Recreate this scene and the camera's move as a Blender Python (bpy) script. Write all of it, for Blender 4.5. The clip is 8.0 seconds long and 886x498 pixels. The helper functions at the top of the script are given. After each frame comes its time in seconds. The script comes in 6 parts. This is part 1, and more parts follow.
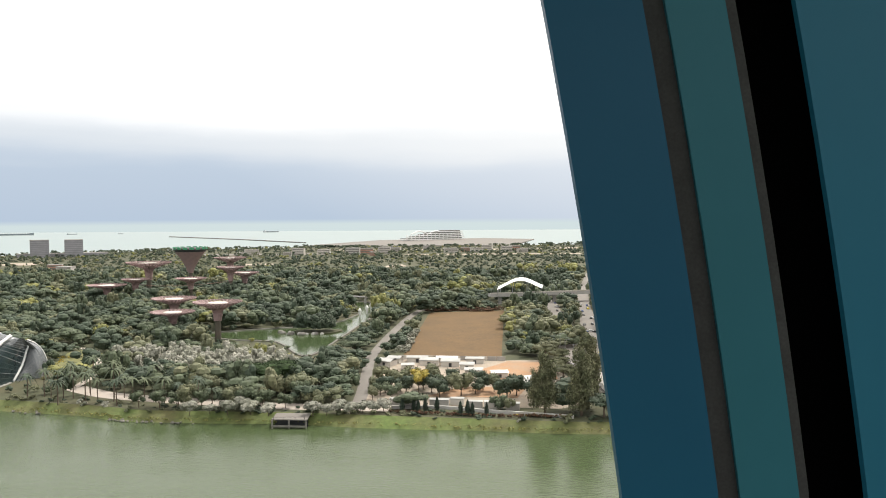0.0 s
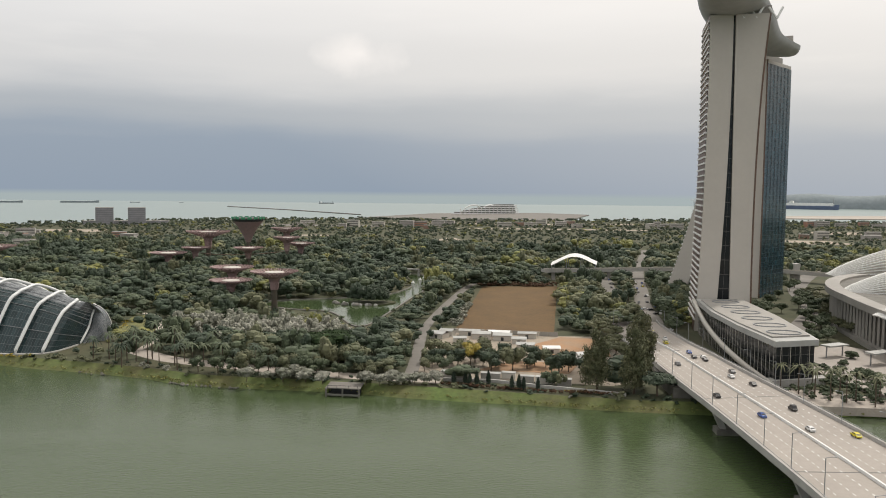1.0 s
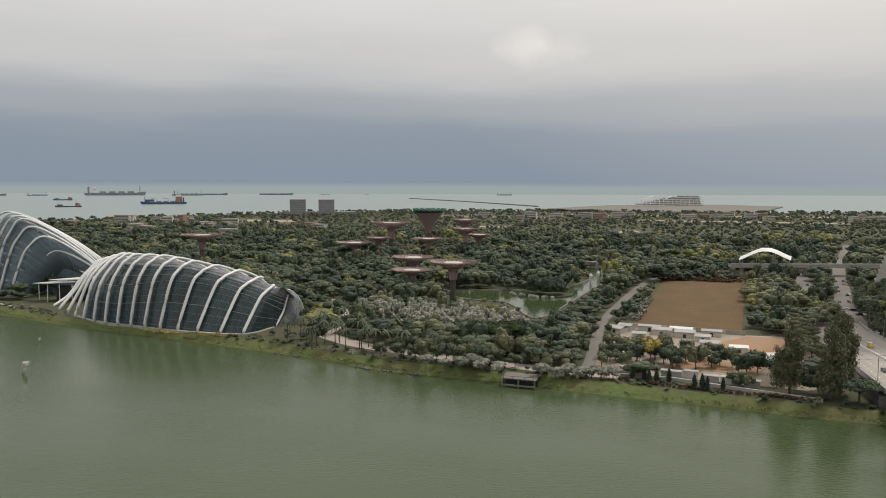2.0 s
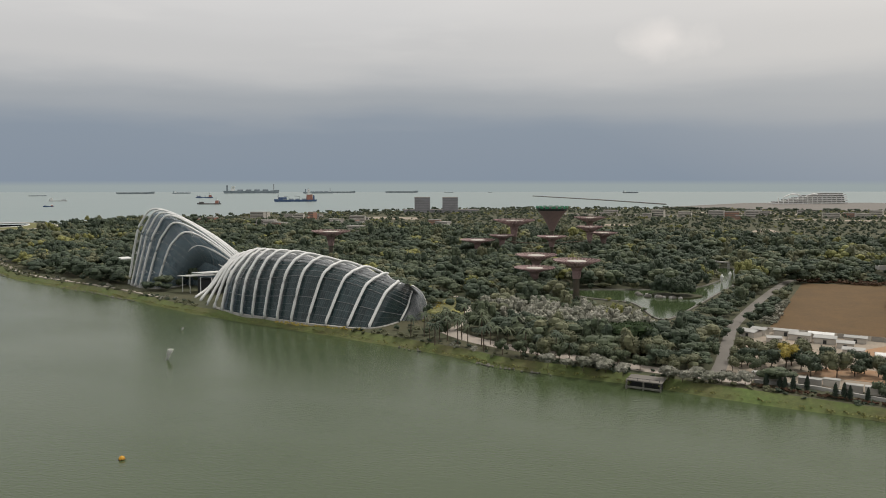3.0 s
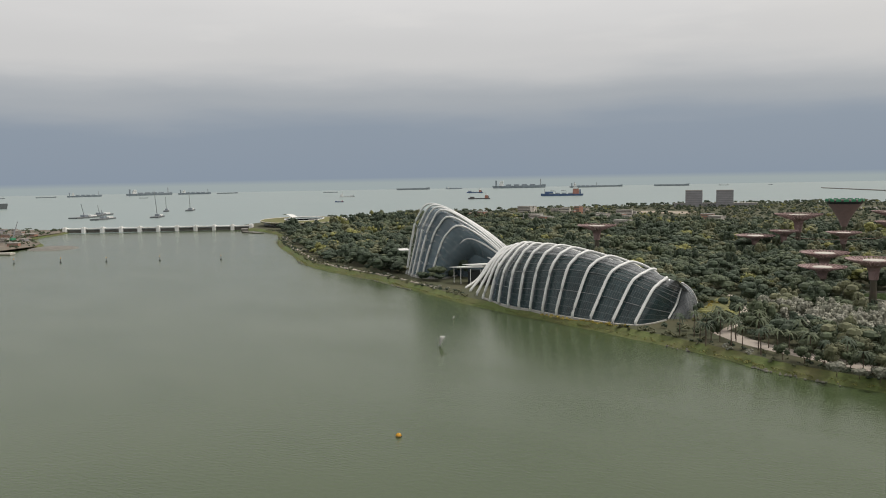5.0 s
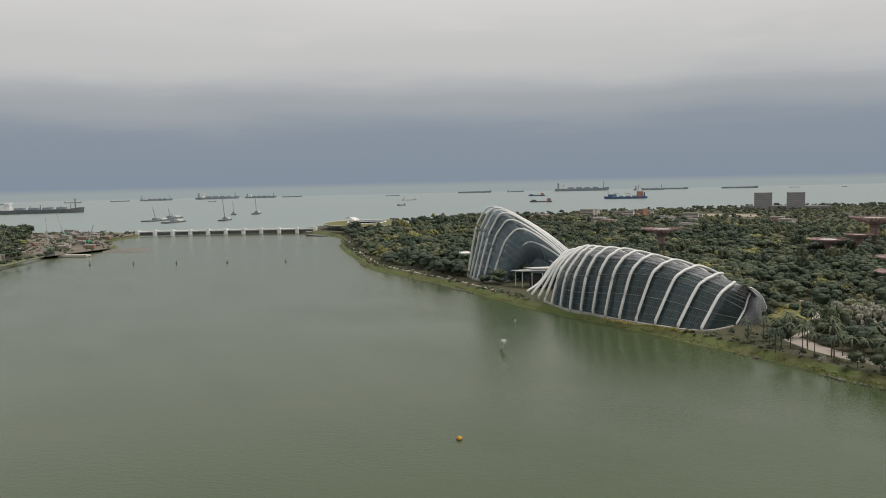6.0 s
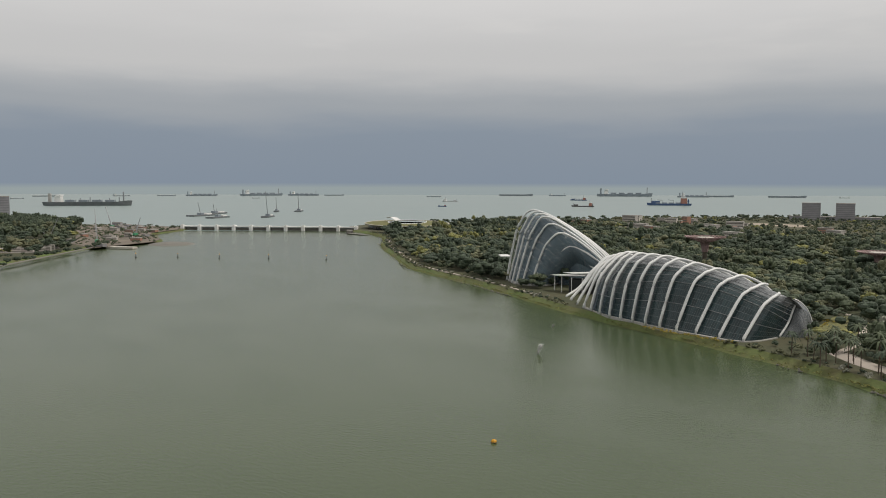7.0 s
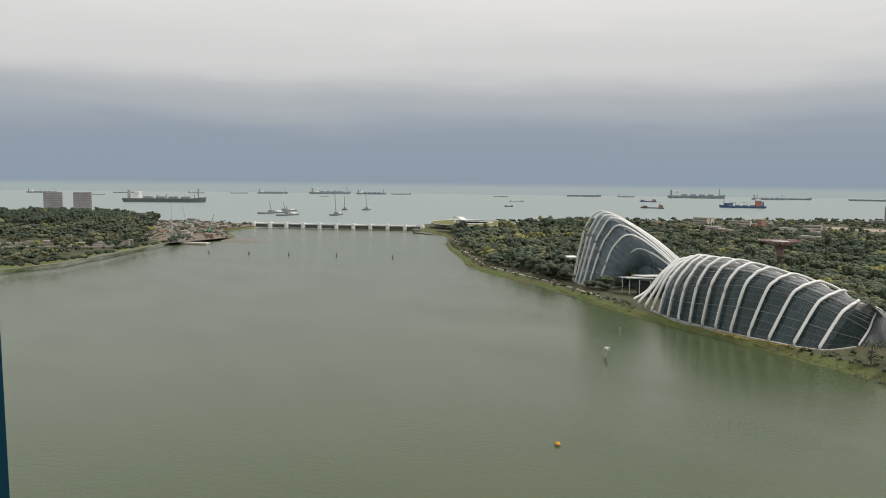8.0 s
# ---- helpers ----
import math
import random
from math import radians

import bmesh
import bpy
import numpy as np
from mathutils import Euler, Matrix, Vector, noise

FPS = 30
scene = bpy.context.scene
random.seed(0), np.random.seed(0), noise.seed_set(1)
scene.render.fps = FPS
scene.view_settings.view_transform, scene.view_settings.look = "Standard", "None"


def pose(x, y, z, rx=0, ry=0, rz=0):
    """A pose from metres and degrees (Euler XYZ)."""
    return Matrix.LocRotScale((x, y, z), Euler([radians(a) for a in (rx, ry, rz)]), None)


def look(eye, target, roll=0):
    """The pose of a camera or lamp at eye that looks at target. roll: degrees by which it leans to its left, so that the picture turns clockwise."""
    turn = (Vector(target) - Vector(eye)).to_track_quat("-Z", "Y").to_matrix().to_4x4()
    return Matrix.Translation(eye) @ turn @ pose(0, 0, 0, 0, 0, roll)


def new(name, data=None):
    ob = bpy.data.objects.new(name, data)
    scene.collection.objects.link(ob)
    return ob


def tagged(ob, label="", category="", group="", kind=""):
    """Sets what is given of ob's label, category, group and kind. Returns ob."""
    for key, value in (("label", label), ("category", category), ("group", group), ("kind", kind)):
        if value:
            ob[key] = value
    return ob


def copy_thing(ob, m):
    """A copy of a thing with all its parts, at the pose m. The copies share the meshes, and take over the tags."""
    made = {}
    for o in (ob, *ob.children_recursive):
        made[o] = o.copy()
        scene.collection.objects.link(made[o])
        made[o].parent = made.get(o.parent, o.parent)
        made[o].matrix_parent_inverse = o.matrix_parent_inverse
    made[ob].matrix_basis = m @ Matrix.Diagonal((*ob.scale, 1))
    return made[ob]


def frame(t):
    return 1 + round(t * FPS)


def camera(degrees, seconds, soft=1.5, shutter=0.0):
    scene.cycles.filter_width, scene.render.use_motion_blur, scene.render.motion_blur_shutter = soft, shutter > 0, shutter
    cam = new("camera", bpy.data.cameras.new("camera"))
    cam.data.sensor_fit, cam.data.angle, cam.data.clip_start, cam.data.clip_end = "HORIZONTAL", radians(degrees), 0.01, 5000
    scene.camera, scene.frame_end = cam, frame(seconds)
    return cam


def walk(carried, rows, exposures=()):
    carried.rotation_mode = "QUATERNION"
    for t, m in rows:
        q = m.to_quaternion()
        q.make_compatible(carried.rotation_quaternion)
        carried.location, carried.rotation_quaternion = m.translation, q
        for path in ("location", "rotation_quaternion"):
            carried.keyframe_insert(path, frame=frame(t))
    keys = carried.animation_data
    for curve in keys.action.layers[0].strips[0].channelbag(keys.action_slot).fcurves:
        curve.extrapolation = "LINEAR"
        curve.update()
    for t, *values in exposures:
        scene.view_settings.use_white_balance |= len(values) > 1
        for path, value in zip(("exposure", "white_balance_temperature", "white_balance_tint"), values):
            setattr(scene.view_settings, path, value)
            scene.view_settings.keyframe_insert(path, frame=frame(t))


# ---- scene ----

from collections import defaultdict

# ---------------------------------------------------------------- camera
# inside a hanging glass cabin, 88 m over the reservoir; it turns to its left
EYE = 88.0
cam = camera(57.88, 8.0, soft=1.0)
# seconds, step to the left and forward, yaw, pitch, roll
TURNS = [
    (0, 0, -0.000, 0.00, -2.36, -0.34),
    (0.3, 0.165, -0.017, 0.80, -3.00, 0.00),
    (0.5, 0.287, -0.029, 1.51, -3.37, 0.21),
    (0.6, 0.328, -0.033, 1.87, -3.58, 0.30),
    (1, 0.42, -0.042, 3.81, -4.24, 0.54),
    (1.5, 0.5, -0.050, 8.77, -4.64, 0.34),
    (2, 0.55, -0.055, 16.46, -4.91, 0.18),
    (2.2, 0.56, -0.056, 19.01, -4.97, 0.10),
    (3.3, 0.61, -0.061, 27.55, -5.10, -0.03),
    (3.5, 0.62, -0.062, 29.45, -5.12, -0.04),
    (4, 0.64, -0.064, 34.78, -5.25, -0.64),
    (4.5, 0.67, -0.067, 41.24, -5.17, -1.29),
    (4.7, 0.68, -0.068, 42.56, -5.26, -1.09),
    (5.8, 0.71, -0.071, 47.80, -5.08, -1.38),
    (6, 0.715, -0.071, 48.55, -5.02, -1.24),
    (6.5, 0.73, -0.073, 50.13, -4.97, -0.83),
    (7, 0.74, -0.074, 51.39, -4.87, 0.12),
    (7.5, 0.75, -0.075, 54.03, -4.95, 0.39),
    (8, 0.76, -0.076, 56.11, -4.92, 0.58),
]


def eye_pose(side, ahead, yaw, pitch, roll):
    e = Vector((-side, ahead, EYE))
    y, p = radians(yaw), radians(pitch)
    d = Vector((-math.sin(y) * math.cos(p), math.cos(y) * math.cos(p), math.sin(p)))
    return look(e, e + d, roll)


walk(cam, [(t, eye_pose(*r)) for t, *r in TURNS],
     exposures=[(0.0, 0.82), (0.3, 0.70), (0.6, 0.42), (1.0, 0.06), (1.5, -0.06), (2.0, -0.19), (2.2, -0.22), (3.5, -0.25), (4.0, -0.25), (4.5, -0.14), (6.0, -0.29), (6.5, -0.36), (7.0, -0.30), (7.5, -0.21), (8.0, -0.05)])

# ---------------------------------------------------------------- light
SUN_EL, SUN_AZ = 58.0, 40.0     # the sun stands high, ahead of the cabin and to its right
world = bpy.data.worlds.new("hazy_sky")
scene.world = world
world.use_nodes = True
wn, wl = world.node_tree.nodes, world.node_tree.links
wn.clear()
w_out = wn.new("ShaderNodeOutputWorld")
w_bg = wn.new("ShaderNodeBackground")
w_co = wn.new("ShaderNodeTexCoord")
w_sep = wn.new("ShaderNodeSeparateXYZ")
wl.new(w_co.outputs["Generated"], w_sep.inputs[0])
w_sky = wn.new("ShaderNodeTexSky")
w_sky.sky_type = "NISHITA"
w_sky.sun_disc = False
w_sky.sun_elevation, w_sky.sun_rotation = radians(SUN_EL), radians(SUN_AZ)
w_sky.dust_density = 4.0
w_ns = wn.new("ShaderNodeVectorMath")
w_ns.operation = "SCALE"
w_ns.inputs["Scale"].default_value = 0.07
wl.new(w_sky.outputs[0], w_ns.inputs[0])
# cloud sheet: layers of noise that break the height of the grey band
w_map = wn.new("ShaderNodeMapping")
w_map.inputs["Scale"].default_value = (1.6, 1.6, 9.0)
wl.new(w_co.outputs["Generated"], w_map.inputs[0])
w_n1 = wn.new("ShaderNodeTexNoise")
w_n1.inputs["Scale"].default_value = 2.2
w_n1.inputs["Detail"].default_value = 5.0
wl.new(w_map.outputs[0], w_n1.inputs["Vector"])
w_off = wn.new("ShaderNodeMath")
w_off.operation = "MULTIPLY_ADD"
w_off.inputs[1].default_value, w_off.inputs[2].default_value = 0.05, -0.025
wl.new(w_n1.outputs["Fac"], w_off.inputs[0])
w_add = wn.new("ShaderNodeMath")
w_add.operation = "ADD"
wl.new(w_sep.outputs["Z"], w_add.inputs[0])
wl.new(w_off.outputs[0], w_add.inputs[1])
w_half = wn.new("ShaderNodeMath")
w_half.operation = "MULTIPLY_ADD"
w_half.inputs[1].default_value, w_half.inputs[2].default_value = 0.5, 0.5
wl.new(w_add.outputs[0], w_half.inputs[0])
w_ramp = wn.new("ShaderNodeValToRGB")
w_ramp.color_ramp.interpolation = "EASE"
stops = w_ramp.color_ramp.elements
stops[0].position, stops[0].color = 0.485, (0.31, 0.375, 0.46, 1)
stops[1].position, stops[1].color = 0.62, (0.90, 0.88, 0.86, 1)
for at, c in ((0.525, (0.32, 0.38, 0.46, 1)), (0.545, (0.46, 0.49, 0.525, 1)), (0.572, (0.73, 0.72, 0.71, 1)), (0.80, (0.95, 0.93, 0.90, 1))):
    stops.new(at).color = c
wl.new(w_half.outputs[0], w_ramp.inputs[0])
# a few brighter tufts
w_n2 = wn.new("ShaderNodeTexNoise")
w_n2.inputs["Scale"].default_value = 3.4
w_n2.inputs["Detail"].default_value = 6.0
wl.new(w_map.outputs[0], w_n2.inputs["Vector"])
w_tr = wn.new("ShaderNodeMapRange")
w_tr.inputs["From Min"].default_value, w_tr.inputs["From Max"].default_value = 0.60, 0.74
w_tr.inputs["To Max"].default_value = 0.22
wl.new(w_n2.outputs["Fac"], w_tr.inputs["Value"])
w_hi = wn.new("ShaderNodeMapRange")
w_hi.inputs["From Min"].default_value, w_hi.inputs["From Max"].default_value = 0.08, 0.16
wl.new(w_sep.outputs["Z"], w_hi.inputs["Value"])
w_mul = wn.new("ShaderNodeMath")
w_mul.operation = "MULTIPLY"
wl.new(w_tr.outputs[0], w_mul.inputs[0])
wl.new(w_hi.outputs[0], w_mul.inputs[1])
w_tuft = wn.new("ShaderNodeMix")
w_tuft.data_type = "RGBA"
w_tuft.inputs["B"].default_value = (0.95, 0.92, 0.88, 1)
wl.new(w_mul.outputs[0], w_tuft.inputs["Factor"])
wl.new(w_ramp.outputs[0], w_tuft.inputs["A"])
w_mix = wn.new("ShaderNodeMix")
w_mix.data_type = "RGBA"
w_mix.inputs["Factor"].default_value = 0.12
# one pale cloud low over the sea
w_cd = wn.new("ShaderNodeVectorMath")
w_cd.operation = "SUBTRACT"
w_cd.inputs[1].default_value = (-0.166, 0.973, 0.162)
wl.new(w_co.outputs["Generated"], w_cd.inputs[0])
w_cs = wn.new("ShaderNodeVectorMath")
w_cs.operation = "MULTIPLY"
w_cs.inputs[1].default_value = (1.0, 1.0, 2.3)
wl.new(w_cd.outputs[0], w_cs.inputs[0])
w_cl = wn.new("ShaderNodeVectorMath")
w_cl.operation = "LENGTH"
wl.new(w_cs.outputs[0], w_cl.inputs[0])
w_n3 = wn.new("ShaderNodeTexNoise")
w_n3.inputs["Scale"].default_value, w_n3.inputs["Detail"].default_value = 15.0, 5.0
wl.new(w_co.outputs["Generated"], w_n3.inputs["Vector"])
w_cj = wn.new("ShaderNodeMath")
w_cj.operation = "MULTIPLY_ADD"
w_cj.inputs[1].default_value = 0.16
wl.new(w_n3.outputs["Fac"], w_cj.inputs[0])
wl.new(w_cl.outputs["Value"], w_cj.inputs[2])
w_cm = wn.new("ShaderNodeMapRange")
w_cm.inputs["From Min"].default_value, w_cm.inputs["From Max"].default_value = 0.145, 0.065
w_cm.inputs["To Max"].default_value = 0.8
wl.new(w_cj.outputs[0], w_cm.inputs["Value"])
w_cloud = wn.new("ShaderNodeMix")
w_cloud.data_type = "RGBA"
w_cloud.inputs["B"].default_value = (1.06, 1.0, 0.95, 1)
wl.new(w_cm.outputs[0], w_cloud.inputs["Factor"])
wl.new(w_tuft.outputs["Result"], w_cloud.inputs["A"])
# the veil is brighter and warmer round the hidden sun
w_dot = wn.new("ShaderNodeVectorMath")
w_dot.operation = "DOT_PRODUCT"
w_dot.inputs[1].default_value = (math.sin(radians(SUN_AZ)) * math.cos(radians(SUN_EL)), math.cos(radians(SUN_AZ)) * math.cos(radians(SUN_EL)), math.sin(radians(SUN_EL)))
wl.new(w_co.outputs["Generated"], w_dot.inputs[0])
w_glow = wn.new("ShaderNodeMapRange")
w_glow.inputs["From Min"].default_value, w_glow.inputs["From Max"].default_value = 0.35, 1.0
w_glow.inputs["To Max"].default_value = 0.5
wl.new(w_dot.outputs["Value"], w_glow.inputs["Value"])
w_warm = wn.new("ShaderNodeMix")
w_warm.data_type = "RGBA"
w_warm.inputs["B"].default_value = (1.25, 1.13, 0.98, 1)
wl.new(w_glow.outputs[0], w_warm.inputs["Factor"])
wl.new(w_cloud.outputs["Result"], w_warm.inputs["A"])
wl.new(w_warm.outputs["Result"], w_mix.inputs["A"])
wl.new(w_ns.outputs[0], w_mix.inputs["B"])
# below the horizon: the far sea
w_sea = wn.new("ShaderNodeMix")
w_sea.data_type = "RGBA"
w_sea.inputs["B"].default_value = (0.37, 0.425, 0.43, 1)
w_low = wn.new("ShaderNodeMapRange")
w_low.inputs["From Min"].default_value, w_low.inputs["From Max"].default_value = -0.0028, -0.0088
wl.new(w_sep.outputs["Z"], w_low.inputs["Value"])
wl.new(w_low.outputs[0], w_sea.inputs["Factor"])
wl.new(w_mix.outputs["Result"], w_sea.inputs["A"])
wl.new(w_sea.outputs["Result"], w_bg.inputs["Color"])
w_bg.inputs["Strength"].default_value = 1.0
wl.new(w_bg.outputs[0], w_out.inputs["Surface"])

sun_data = bpy.data.lights.new("sun", "SUN")
sun_data.energy, sun_data.angle, sun_data.color = 2.2, radians(4), (1.0, 0.94, 0.86)
sun = new("sun", sun_data)
se, sa = radians(SUN_EL), radians(SUN_AZ)
sun.matrix_world = look((0, 0, 400), (-math.sin(sa) * math.cos(se) * 9, -math.cos(sa) * math.cos(se) * 9, 400 - math.sin(se) * 9))


# ---------------------------------------------------------------- materials
def mat(name, col, rough=0.7, metal=0.0, col2=None, scale=0.2, fine=0.0, bump=0.0, bscale=2.0, island=0.0, obj=0.0, spec=0.5):
    """A surface with two scales of variation, by world metres."""
    m = bpy.data.materials.new(name)
    m.use_nodes = True
    n, l = m.node_tree.nodes, m.node_tree.links
    b = n["Principled BSDF"]
    b.inputs["Roughness"].default_value, b.inputs["Metallic"].default_value = rough, metal
    b.inputs["Specular IOR Level"].default_value = spec
    col2 = col2 or tuple(c * 0.72 for c in col)
    geo = n.new("ShaderNodeNewGeometry")
    tex = n.new("ShaderNodeTexNoise")
    tex.inputs["Scale"].default_value, tex.inputs["Detail"].default_value = scale, 6.0
    tex.inputs["Roughness"].default_value = 0.65
    l.new(geo.outputs["Position"], tex.inputs["Vector"])
    rng = n.new("ShaderNodeMapRange")
    rng.inputs["From Min"].default_value, rng.inputs["From Max"].default_value = 0.32, 0.68
    l.new(tex.outputs["Fac"], rng.inputs["Value"])
    mix = n.new("ShaderNodeMix")
    mix.data_type = "RGBA"
    mix.inputs["A"].default_value, mix.inputs["B"].default_value = (*col, 1), (*col2, 1)
    l.new(rng.outputs[0], mix.inputs["Factor"])
    out = mix.outputs["Result"]
    for amount, source in ((island, geo.outputs["Random Per Island"]), (obj, None)):
        if amount:
            if source is None:
                source = n.new("ShaderNodeObjectInfo").outputs["Random"]
            mr = n.new("ShaderNodeMapRange")
            mr.inputs["To Min"].default_value, mr.inputs["To Max"].default_value = 1 - amount, 1 + amount
            l.new(source, mr.inputs["Value"])
            sc = n.new("ShaderNodeVectorMath")
            sc.operation = "SCALE"
            l.new(out, sc.inputs[0])
            l.new(mr.outputs[0], sc.inputs["Scale"])
            out = sc.outputs[0]
    if fine:
        t2 = n.new("ShaderNodeTexNoise")
        t2.inputs["Scale"].default_value, t2.inputs["Detail"].default_value = scale * 14, 4.0
        l.new(geo.outputs["Position"], t2.inputs["Vector"])
        mr = n.new("ShaderNodeMapRange")
        mr.inputs["To Min"].default_value, mr.inputs["To Max"].default_value = 1 - fine, 1 + fine
        l.new(t2.outputs["Fac"], mr.inputs["Value"])
        sc = n.new("ShaderNodeVectorMath")
        sc.operation = "SCALE"
        l.new(out, sc.inputs[0])
        l.new(mr.outputs[0], sc.inputs["Scale"])
        out = sc.outputs[0]
    l.new(out, b.inputs["Base Color"])
    if bump:
        t3 = n.new("ShaderNodeTexNoise")
        t3.inputs["Scale"].default_value, t3.inputs["Detail"].default_value = bscale, 4.0
        l.new(geo.outputs["Position"], t3.inputs["Vector"])
        bp = n.new("ShaderNodeBump")
        bp.inputs["Strength"].default_value, bp.inputs["Distance"].default_value = bump, 0.3
        l.new(t3.outputs["Fac"], bp.inputs["Height"])
        l.new(bp.outputs[0], b.inputs["Normal"])
    return m


def water(name, col, col2, rough, wave, strength):
    """Murky water: ripples at two sizes, patches that the wind has roughened."""
    m = mat(name, col, rough, 0.0, col2, 0.006, spec=0.5)
    n, l = m.node_tree.nodes, m.node_tree.links
    b = n["Principled BSDF"]
    b.inputs["IOR"].default_value = 1.33
    geo = n.new("ShaderNodeNewGeometry")
    mp = n.new("ShaderNodeMapping")
    mp.inputs["Rotation"].default_value = (0, 0, 0.5)
    mp.inputs["Scale"].default_value = (1.0, 2.2, 1.0)
    l.new(geo.outputs["Position"], mp.inputs[0])
    a = n.new("ShaderNodeTexNoise")
    a.inputs["Scale"].default_value, a.inputs["Detail"].default_value = wave, 5.0
    l.new(mp.outputs[0], a.inputs["Vector"])
    patch = n.new("ShaderNodeTexNoise")
    patch.inputs["Scale"].default_value, patch.inputs["Detail"].default_value = 0.012, 3.0
    l.new(mp.outputs[0], patch.inputs["Vector"])
    pr = n.new("ShaderNodeMapRange")
    pr.inputs["From Min"].default_value, pr.inputs["From Max"].default_value = 0.35, 0.65
    pr.inputs["To Min"].default_value, pr.inputs["To Max"].default_value = strength * 0.35, strength
    l.new(patch.outputs["Fac"], pr.inputs["Value"])
    bp = n.new("ShaderNodeBump")
    bp.inputs["Distance"].default_value = 0.25
    l.new(pr.outputs[0], bp.inputs["Strength"])
    l.new(a.outputs["Fac"], bp.inputs["Height"])
    l.new(bp.outputs[0], b.inputs["Normal"])
    return m


def gridded_glass(name, col, line, su, sv, rough=0.2, width=0.06):
    """Dark glazing in panes, set out on the mesh's own grid."""
    m = bpy.data.materials.new(name)
    m.use_nodes = True
    n, l = m.node_tree.nodes, m.node_tree.links
    b = n["Principled BSDF"]
    b.inputs["IOR"].default_value = 1.4
    uv = n.new("ShaderNodeUVMap")
    br = n.new("ShaderNodeTexBrick")
    br.offset = 0.0
    br.inputs["Color1"].default_value = (*col, 1)
    br.inputs["Color2"].default_value = (*[c * 0.55 for c in col], 1)
    br.inputs["Mortar"].default_value = (*line, 1)
    br.inputs["Mortar Size"].default_value = width
    br.inputs["Scale"].default_value = 1.0
    br.inputs["Brick Width"].default_value, br.inputs["Row Height"].default_value = su, sv
    l.new(uv.outputs[0], br.inputs["Vector"])
    geo = n.new("ShaderNodeNewGeometry")
    ns = n.new("ShaderNodeTexNoise")
    ns.inputs["Scale"].default_value, ns.inputs["Detail"].default_value = 0.05, 4.0
    l.new(geo.outputs["Position"], ns.inputs["Vector"])
    mr = n.new("ShaderNodeMapRange")
    mr.inputs["To Min"].default_value, mr.inputs["To Max"].default_value = 0.55, 1.45
    l.new(ns.outputs["Fac"], mr.inputs["Value"])
    sc = n.new("ShaderNodeVectorMath")
    sc.operation = "SCALE"
    l.new(br.outputs["Color"], sc.inputs[0])
    l.new(mr.outputs[0], sc.inputs["Scale"])
    l.new(sc.outputs[0], b.inputs["Base Color"])
    rr = n.new("ShaderNodeMapRange")
    rr.inputs["To Min"].default_value, rr.inputs["To Max"].default_value = rough, 0.45
    l.new(br.outputs["Fac"], rr.inputs["Value"])
    l.new(rr.outputs[0], b.inputs["Roughness"])
    return m


WATER = water("reservoir_water", (0.049, 0.072, 0.031), (0.058, 0.080, 0.036), 0.20, 0.40, 0.9)
SEA = water("sea_water", (0.185, 0.245, 0.24), (0.205, 0.26, 0.25), 0.3, 0.2, 0.5)
POND = water("pond_water", (0.050, 0.075, 0.032), (0.06, 0.085, 0.038), 0.1, 0.9, 0.2)
GRASS = mat("bank_grass", (0.088, 0.135, 0.030), 0.9, col2=(0.098, 0.088, 0.036), scale=0.035, fine=0.5, bump=0.6)
SOIL = mat("wood_floor_soil", (0.045, 0.055, 0.025), 0.95, col2=(0.08, 0.075, 0.04), scale=0.02, fine=0.4)
LAWN = mat("lawn", (0.15, 0.155, 0.05), 0.9, col2=(0.12, 0.115, 0.045), scale=0.08, fine=0.4)
DRY = mat("dry_grass", (0.135, 0.079, 0.029), 0.95, col2=(0.10, 0.062, 0.025), scale=0.05, fine=0.35)
EARTH = mat("bare_orange_earth", (0.36, 0.20, 0.10), 0.95, col2=(0.30, 0.22, 0.15), scale=0.08, fine=0.3)
SCRUB = mat("red_brown_scrub", (0.10, 0.045, 0.025), 0.9, col2=(0.07, 0.05, 0.025), scale=0.2, island=0.5)
PAVE = mat("pale_paving", (0.42, 0.37, 0.32), 0.85, col2=(0.34, 0.30, 0.26), scale=0.1, fine=0.15)
PATH = mat("grey_path", (0.19, 0.175, 0.157), 0.85, col2=(0.145, 0.135, 0.12), scale=0.1, fine=0.15)
ROAD = mat("bridge_roadway", (0.36, 0.325, 0.29), 0.85, col2=(0.31, 0.28, 0.25), scale=0.05, fine=0.12)
ASPH = mat("worn_asphalt", (0.16, 0.15, 0.14), 0.85, col2=(0.12, 0.115, 0.11), scale=0.06, fine=0.15)
CONC = mat("concrete", (0.42, 0.41, 0.39), 0.8, col2=(0.33, 0.32, 0.30), scale=0.12, fine=0.12)
DCONC = mat("stained_concrete", (0.20, 0.19, 0.17), 0.85, col2=(0.12, 0.115, 0.10), scale=0.2, fine=0.2)
WHITE = mat("white_paint", (0.78, 0.78, 0.76), 0.5, col2=(0.68, 0.68, 0.66), scale=0.15)
RIB = mat("white_steel", (0.74, 0.75, 0.74), 0.4, col2=(0.64, 0.65, 0.64), scale=0.15)
STEEL = mat("grey_steel", (0.35, 0.36, 0.37), 0.45, 0.4, scale=0.3)
DARK = mat("dark_metal", (0.03, 0.032, 0.034), 0.5, scale=0.5)
PANEL = mat("warm_grey_cladding", (0.52, 0.485, 0.435), 0.6, col2=(0.475, 0.445, 0.40), scale=0.03, fine=0.04)
PANEL2 = mat("shaded_grey_cladding", (0.36, 0.34, 0.31), 0.6, scale=0.03, fine=0.04)
HULL = mat("silver_hull_cladding", (0.40, 0.40, 0.385), 0.45, 0.2, scale=0.08)
